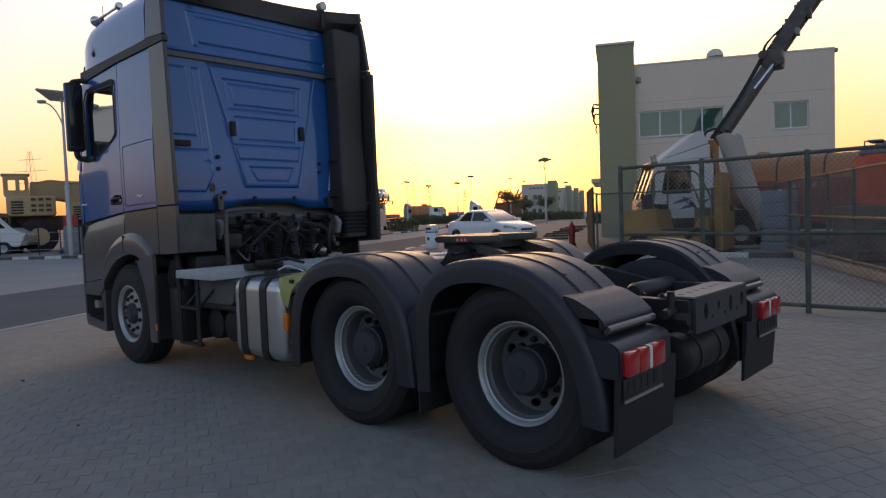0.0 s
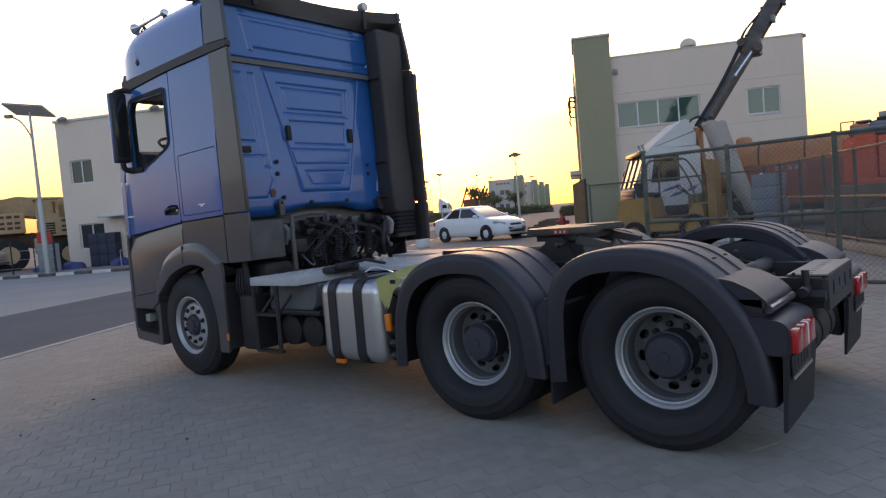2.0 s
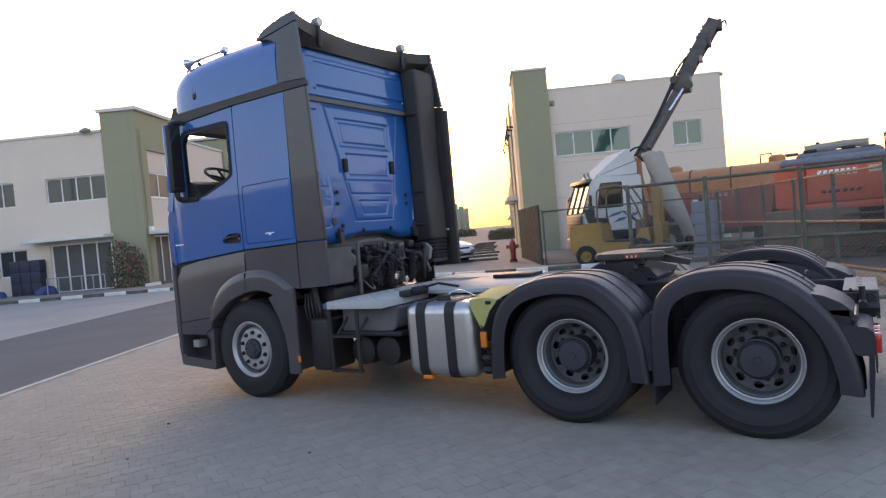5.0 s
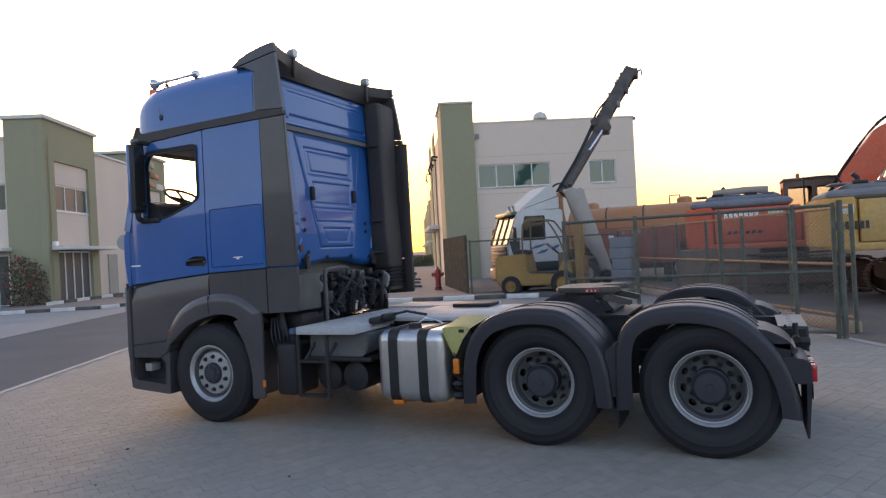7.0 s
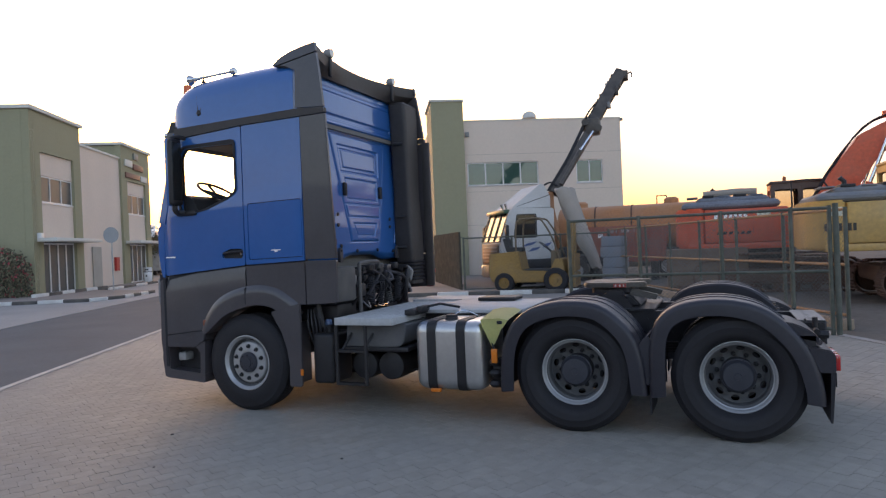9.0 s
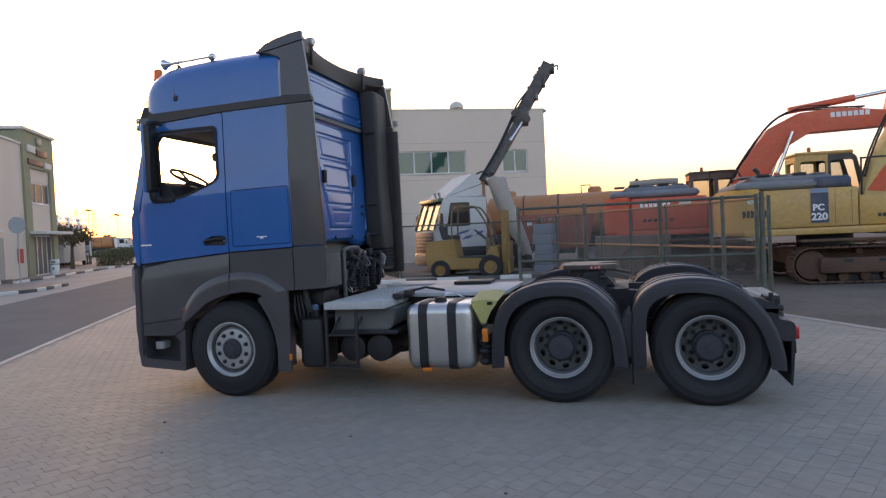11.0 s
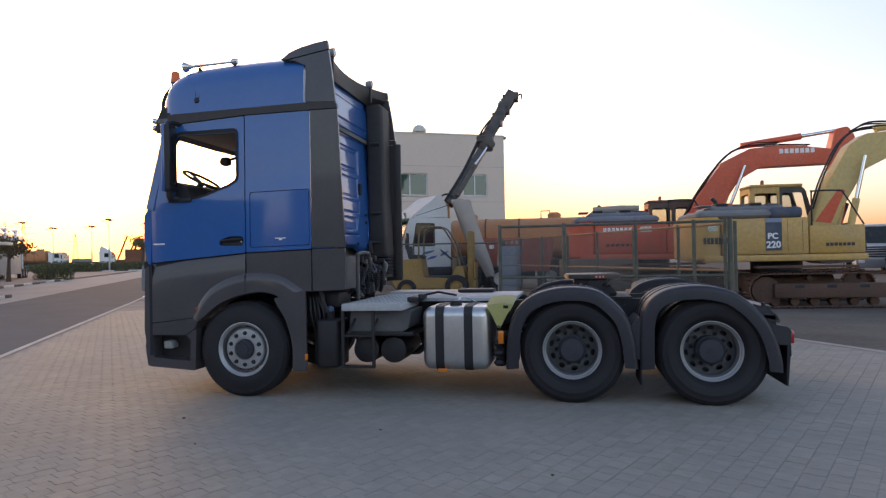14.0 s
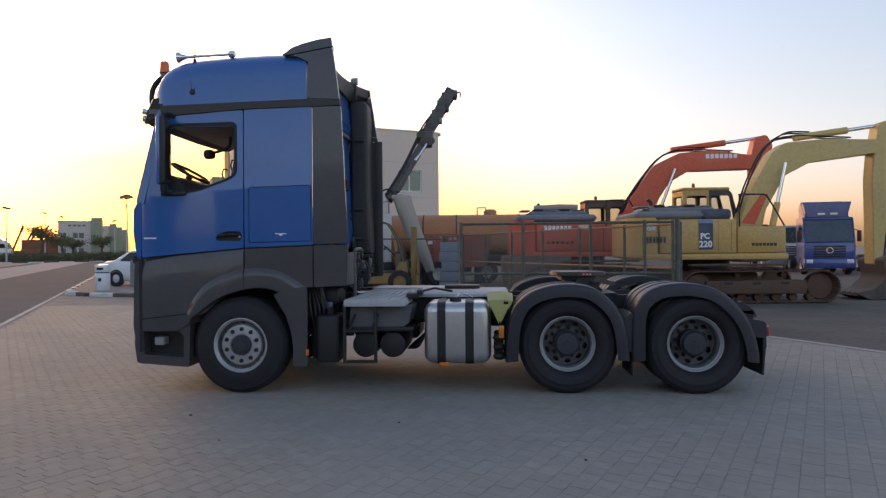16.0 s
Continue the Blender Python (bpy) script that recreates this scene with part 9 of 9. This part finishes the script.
van(gpose(-37.0, 26.7, 0.0, 30) @ Matrix.Scale(1.36, 4))
b = thing("info_board", gpose(-28.7, 24.8, 0.11, 40), "red and grey notice board on thin posts", "sign")
for x in (0, 0.9):
    part("post", tube(B(), [(x, 0, 0), (x, 0, 2.1)], 0.03, 8), STEEL, b)
part("panel", box(B(), 0.2, 0.88, -0.05, -0.01, 1.5, 2.08), RED_SIGN, b)
part("cabinet", box(B(), 0.15, 1.15, 0.04, 0.4, 0.0, 1.45, 0.02), mat("grey_cabinet", (0.22, 0.24, 0.25), 0.6, vary=0.15), b, "grey cabinet behind the board")
for k in range(9):
    c = thing("crate", gpose(-27.2 + 0.56 * (k % 3), 27.0, 0.11 + 0.6 * (k // 3)), "dark plastic crate stacked at the office wall", "crate", "crates at the wall")
    part("body", box(B(), 0, 0.53, 0, 0.5, 0, 0.598, 0.02), mat("dark_crate", (0.03, 0.035, 0.06), 0.6), c)
    bm = B()
    for j in range(4):
        box(bm, 0.03, 0.50, -0.012, 0, 0.07 + 0.13 * j, 0.12 + 0.13 * j)
    part("slat", bm, mat("dark_crate", (0.03, 0.035, 0.06)), c, kind="stuff")
for u, v, s_, q in ((-27.6, 26.2, 0.7, 2), (-29.0, 26.0, 0.9, 4), (-24.8, 26.3, 0.6, 6)):
    bm = B()
    bmesh.ops.create_icosphere(bm, subdivisions=3, radius=1.0)
    for w in bm.verts:
        n_ = noise.noise(w.co * 1.7 + Vector((q, 0, 0)))
        w.co = Vector((w.co.x * s_ * (1 + 0.3 * n_), w.co.y * 0.45 * (1 + 0.3 * n_), max(0.0, w.co.z) * 0.42 * (1 + 0.4 * n_)))
    t = thing("tarpaulin_heap", gpose(u, v, 0.105), "crumpled blue tarpaulin heap on the pavement", "tarpaulin")
    part("sheet", bm, mat("blue_tarp", (0.035, 0.05, 0.16), 0.6, bump=0.4, bump_scale=9), t)
f = thing("low_railing", gpose(-24.4, 25.8, 0.11), "low grey pipe railing before the entrance", "railing")
for k in range(6):
    part("baluster", tube(B(), [(0.6 * k, 0, 0), (0.6 * k, 0, 0.8)], 0.025, 6), GALV, f)
part("rail", tube(B(), [(0, 0, 0.8), (3.0, 0, 0.8)], 0.03, 6), GALV, f)
f = thing("boundary_fence", gpose(-40, 24.3, 0.11), "thin wire boundary fence with posts behind the kerb", "fence")
for k in range(6):
    part("post", tube(B(), [(2.6 * k, 0, 0), (2.6 * k, 0, 1.8)], 0.035, 6), STEEL, f)
for z in (0.3, 0.75, 1.2):
    part("wire", tube(B(), [(0, 0, z), (13, 0, z)], 0.012, 5), GALV, f)

# loaded car transporter beyond the offices
CT = pose(-47.9, 37.7, 0, 0, 0, 123)
ct = thing("car_transporter", CT, "white car transporter trailer with a raised loading deck", "trailer")
part("deck", box(B(), 0, 13.0, -1.2, 1.2, 3.32, 3.40, 0.02), GALV, ct)
for x in (0.4, 4.6, 8.8, 12.6):
    for y in (-1.1, 1.1):
        part("deck_post", box(B(), x - 0.06, x + 0.06, y - 0.06, y + 0.06, 2.9, 3.32), GALV, ct)
part("side_panel", box(B(), 0.3, 9.0, -1.18, 1.18, 0.55, 2.95, 0.04), mat("dull_white_sheet", (0.40, 0.39, 0.37), 0.7, vary=0.15, dust=0.3), ct, "dull white sheet side of the trailer")
for k in range(8):
    part("panel_rib", box(B(), 0.5 + 1.15 * k, 0.58 + 1.15 * k, 1.185, 1.21, 0.55, 2.95), STEEL, ct)
for x in (9.6, 10.8, 12.0):
    for y in (-0.95, 0.95):
        wheel_simple(ct, x, y, 0.5, 0.3)
part("chassis", box(B(), 0.2, 12.8, -0.5, 0.5, 0.7, 1.0, 0.02), STEEL, ct)
part("landing_leg", box(B(), 1.6, 1.8, -0.6, 0.6, 0.0, 0.72), STEEL, ct)
for k in range(3):
    c_ = copy_thing(CAR, CT @ pose(2.2 + 4.3 * k, 0, 3.40, 0, 0, 180) @ Matrix.Scale(0.93, 4))
    tagged(c_, "white car carried on the upper deck of a transporter", "car", "cars on the transporter")
for k in range(8):
    lorry(gpose(-87 + 8.3 * k, 142 + (k % 3) * 3, 0, 172 + 8 * (k % 2)) @ Matrix.Scale(1.28, 4), (WHITE, WHITE, LIGHT_GREY)[k % 3], "pale lorry in a far row of parked vehicles", 6, 2.8, k % 2 == 1, "tank" if k % 4 == 2 else "flat")
for k in range(2):
    for q in range(2):
        c = thing("shipping_container", pose(-120.0 + 6.3 * k, 153.5, 2.42 * q, 0, 0, 2), "rust-brown steel container in a far stack", "container", "far containers")
        part("shell", box(B(), 0, 6.1, 0, 2.4, 0, 2.4, 0.03), mat("far_rust", (0.22, 0.09, 0.05), 0.8), c)
        for x in range(9):
            part("rib", box(B(), 0.35 + 0.62 * x, 0.55 + 0.62 * x, -0.05, 0, 0.15, 2.25), mat("far_rust", (0.22, 0.09, 0.05)), c)
leaf_mass("hedge", pose(-44.0, 41.0, 0.1, 0, 0, 5), 1.7, 0.6, 1.25, 1800, 0.09, LEAF, "low clipped hedge beside the pavement", "hedge", seed=31)
tree(pose(-43.7, 36.0, 0.1), 3.7, 77, "small dusty brown-leaved tree beyond the office entrance", 0.1, DRY_LEAF)
# crane booms of a scrapyard on the horizon
for k in range(5):
    c = thing("far_crane", pose(-149.5 + 2.3 * k + 0.6 * (k % 2), 190, 0, 0, 0, 8), "lowered jib of a parked crane on the horizon", "crane", "far cranes")
    bm = B()
    box(bm, -1.2, 1.2, -1, 1, -0.03, 2.2, 0.1)
    part("body", bm, mat("far_rust", (0.22, 0.09, 0.05), 0.8), c)
    part("jib", beam(B(), (0, 0, 2), (3.4 + 0.6 * (k % 2), 0, 10.0 - 0.5 * ((k * 2) % 3)), 0.42, 0.5), mat("far_rust", (0.22, 0.09, 0.05)), c)

# unseen low sheds added behind the camera, closing the place and darkening cab reflections
for x0, w_, d_, h_ in ((-62, 34, -38, 6.5), (-22, 30, -42, 7.5), (16, 40, -40, 6.0)):
    w = thing("opposite_building", pose(x0, d_, 0, 0, 0, 4), "unseen slate-grey shed, added as a dark reflection in the cab paint", "building", "plain buildings across the lot")
    part("wall", box(B(), 0, w_, -12, 0, 0, h_, 0.03), mat("slate_sheet_metal", (0.075, 0.09, 0.115), 0.7, vary=0.1), w)
    part("coping", box(B(), -0.1, w_ + 0.1, -12.1, 0.1, h_, h_ + 0.15, 0.02), mat("slate_sheet_metal", (0.075, 0.09, 0.115)), w)

# another unseen shed, added where the door's lower front should mirror something dark
w = thing("opposite_building", pose(-44.2, -16.4, 0, 0, 0, 105), "unseen slate-grey shed, added as a dark reflection in the cab paint", "building", "plain buildings across the lot")
part("wall", box(B(), 0, 26, 0, 10, 0, 4.9, 0.03), mat("slate_sheet_metal", (0.075, 0.09, 0.115)), w)
part("coping", box(B(), -0.1, 26.1, -0.1, 10.1, 4.9, 5.05, 0.02), mat("slate_sheet_metal", (0.075, 0.09, 0.115)), w)

# the row of offices going on along the pavement
for k in range(4):
    v = 66 + 27 * k
    b = thing("row_office", gpose(2.2 + 0.55 * k, v), "pale office block further along the pavement", "building", "offices along the pavement")
    part("wall", box(B(), 0, 9, 0, 15, 0, 8.1, 0.05), WALL, b)
    part("tower", box(B(), -1.5, 0.0, -0.3, 3.0, 0, 9.2, 0.05), GREEN_WALL, b)
    part("tower", box(B(), -1.4, -0.004, 8.0, 11.0, 0, 9.1, 0.05), GREEN_WALL, b)
    for z in (2.6,):
        part("canopy", box(B(), -2.2, -0.004, 3.4, 7.6, z, z + 0.25, 0.02), COPING, b)
    for y in (4.0, 12.0):
        part("window", box(B(), -0.03, 0.0, y, y + 2.6, 4.7, 6.0), GREY_GLASS, b)

for x, y, r in ((-5.0, -2.2, 0.022), (-3.6, -4.3, 0.016), (-4.4, -3.0, 0.014), (-1.5, -3.4, 0.018), (-2.6, -5.4, 0.013), (-6.6, -3.4, 0.02), (-0.8, -4.6, 0.012), (-3.0, -2.4, 0.015)):
    bm = B()
    bmesh.ops.create_icosphere(bm, subdivisions=2, radius=r * 0.75)
    for w_ in bm.verts:
        w_.co *= 1 + 0.4 * noise.noise(w_.co * 60 + Vector((x, y, 0)))
        w_.co.z *= 0.45
    st_ = thing("pebble", pose(x, y, 0.004), "small dark stone lying on the pavers", "stone", "stones on the paving")
    part("stone", bm, mat("dark_pebble", (0.05, 0.045, 0.04), 0.9, vary=0.3), st_)

# ---- concrete pavers, nearest first ----
PW = 0.145
HB = radians(64)


def paver_mesh():
    """A nearly square interlocking block with wavy sides, narrow joints and a softly rounded top edge."""
    bed_wave = ((0.0, 0.0), (0.125, 0.035), (0.375, -0.035), (0.625, 0.035), (0.875, -0.035))
    head_wave = ((0.0, 0.0), (0.25, -0.045), (0.75, 0.045))
    o = [(t, w) for t, w in bed_wave] + [(1 + w, t) for t, w in head_wave] + [(1 - t, 1 - w) for t, w in bed_wave] + [(-w, 1 - t) for t, w in head_wave]
    o = [((x - 0.5) * PW, (y - 0.5) * PW) for x, y in o]
    n = len(o)

    def inset(d):
        out = []
        for i in range(n):
            (ax, ay), (bx, by), (cx_, cy_) = o[i - 1], o[i], o[(i + 1) % n]
            tx_, ty_ = cx_ - ax, cy_ - ay
            L_ = math.hypot(tx_, ty_)
            out.append((bx - ty_ / L_ * d, by + tx_ / L_ * d))
        return out
    vs = [(x, y, -0.014) for x, y in inset(0.0017)] + [(x, y, -0.0016) for x, y in inset(0.0017)] + [(x, y, 0.0) for x, y in inset(0.0055)]
    fs = [(i + k * n, (i + 1) % n + k * n, (i + 1) % n + (k + 1) * n, i + (k + 1) * n) for k in (0, 1) for i in range(n)] + [tuple(range(2 * n, 3 * n))]
    me = bpy.data.meshes.new("paver")
    me.from_pydata(vs, [], fs)
    me.materials.append(PAVER)
    me.shade_flat()
    return me, vs, fs


pm, pvs, pfs = paver_mesh()
field = thing("paving", None, "grey interlocking concrete pavers of the forecourt", "paving", "", "structure")
rng = random.Random(3)
P = np.array(pvs)
cells, near = [], []
hc, hs = math.cos(HB), math.sin(HB)
# courses in running bond, turned against the road
for j in range(-150, 150):
    for i in range(-150, 150):
        px, py, up_ = (i + 0.5 * (j % 2)) * PW, j * PW, 0.0
        wx, wy = -3.0 + px * hc - py * hs, 0.5 + px * hs + py * hc
        u, v = wx * GU[0] + wy * GU[1], wx * GV[0] + wy * GV[1]
        if u < -8.45 or u > 3.75 or v > 16.0 - (u + 8.4) * 0.39:
            continue
        if wy < -9.5 or wy > 12.0 or wx < -16 or wx > 9:
            continue
        (near if (-3.55 < wx < -1.0 and -6.35 < wy < -3.55) else cells).append((wx, wy, up_))
near.sort(key=lambda c: (c[0] + 2.3) ** 2 + (c[1] + 5.0) ** 2)
cells += near[300:]
near = near[:300]
for x, y, up_ in near:
    o = new("paver", pm)
    o.parent = field
    o.matrix_basis = Matrix.Translation((x, y, rng.uniform(-0.0015, 0.0008))) @ Matrix.Rotation(HB + up_ + rng.uniform(-0.008, 0.008), 4, "Z") @ Matrix.Rotation(rng.uniform(-0.006, 0.006), 4, "X")
n, k = len(cells), len(pvs)
C = np.array(cells)
ang = HB + C[:, 2] + np.random.uniform(-0.008, 0.008, n)
tx, ty = np.random.uniform(-0.006, 0.006, (2, n))
X = C[:, None, 0] + P[None, :, 0] * np.cos(ang)[:, None] - P[None, :, 1] * np.sin(ang)[:, None]
Yp = C[:, None, 1] + P[None, :, 0] * np.sin(ang)[:, None] + P[None, :, 1] * np.cos(ang)[:, None]
Zp = P[None, :, 2] + np.random.uniform(-0.0015, 0.0008, n)[:, None] + P[None, :, 0] * tx[:, None] + P[None, :, 1] * ty[:, None]
V = np.stack([X, Yp, Zp], -1).reshape(-1, 3)
sides = np.array(pfs[:-1])
topf = np.array([pfs[-1]])
me = bpy.data.meshes.new("pavers_rest")
nv = len(V)
loops = np.concatenate([(sides[None] + (np.arange(n) * k)[:, None, None]).reshape(-1), (topf[None] + (np.arange(n) * k)[:, None, None]).reshape(-1)])
counts = np.concatenate([np.full(n * len(sides), 4), np.full(n, topf.shape[1])])
me.vertices.add(nv)
me.vertices.foreach_set("co", V.astype(np.float32).reshape(-1))
me.loops.add(len(loops))
me.loops.foreach_set("vertex_index", loops.astype(np.int32))
me.polygons.add(len(counts))
starts = np.concatenate([[0], np.cumsum(counts)[:-1]])
me.polygons.foreach_set("loop_start", starts.astype(np.int32))
me.update(calc_edges=True)
me.validate()
me.shade_flat()
me.materials.append(PAVER)
o = new("paver_field", me)
o.parent = field
tagged(o, "grey interlocking concrete pavers", kind="stuff")
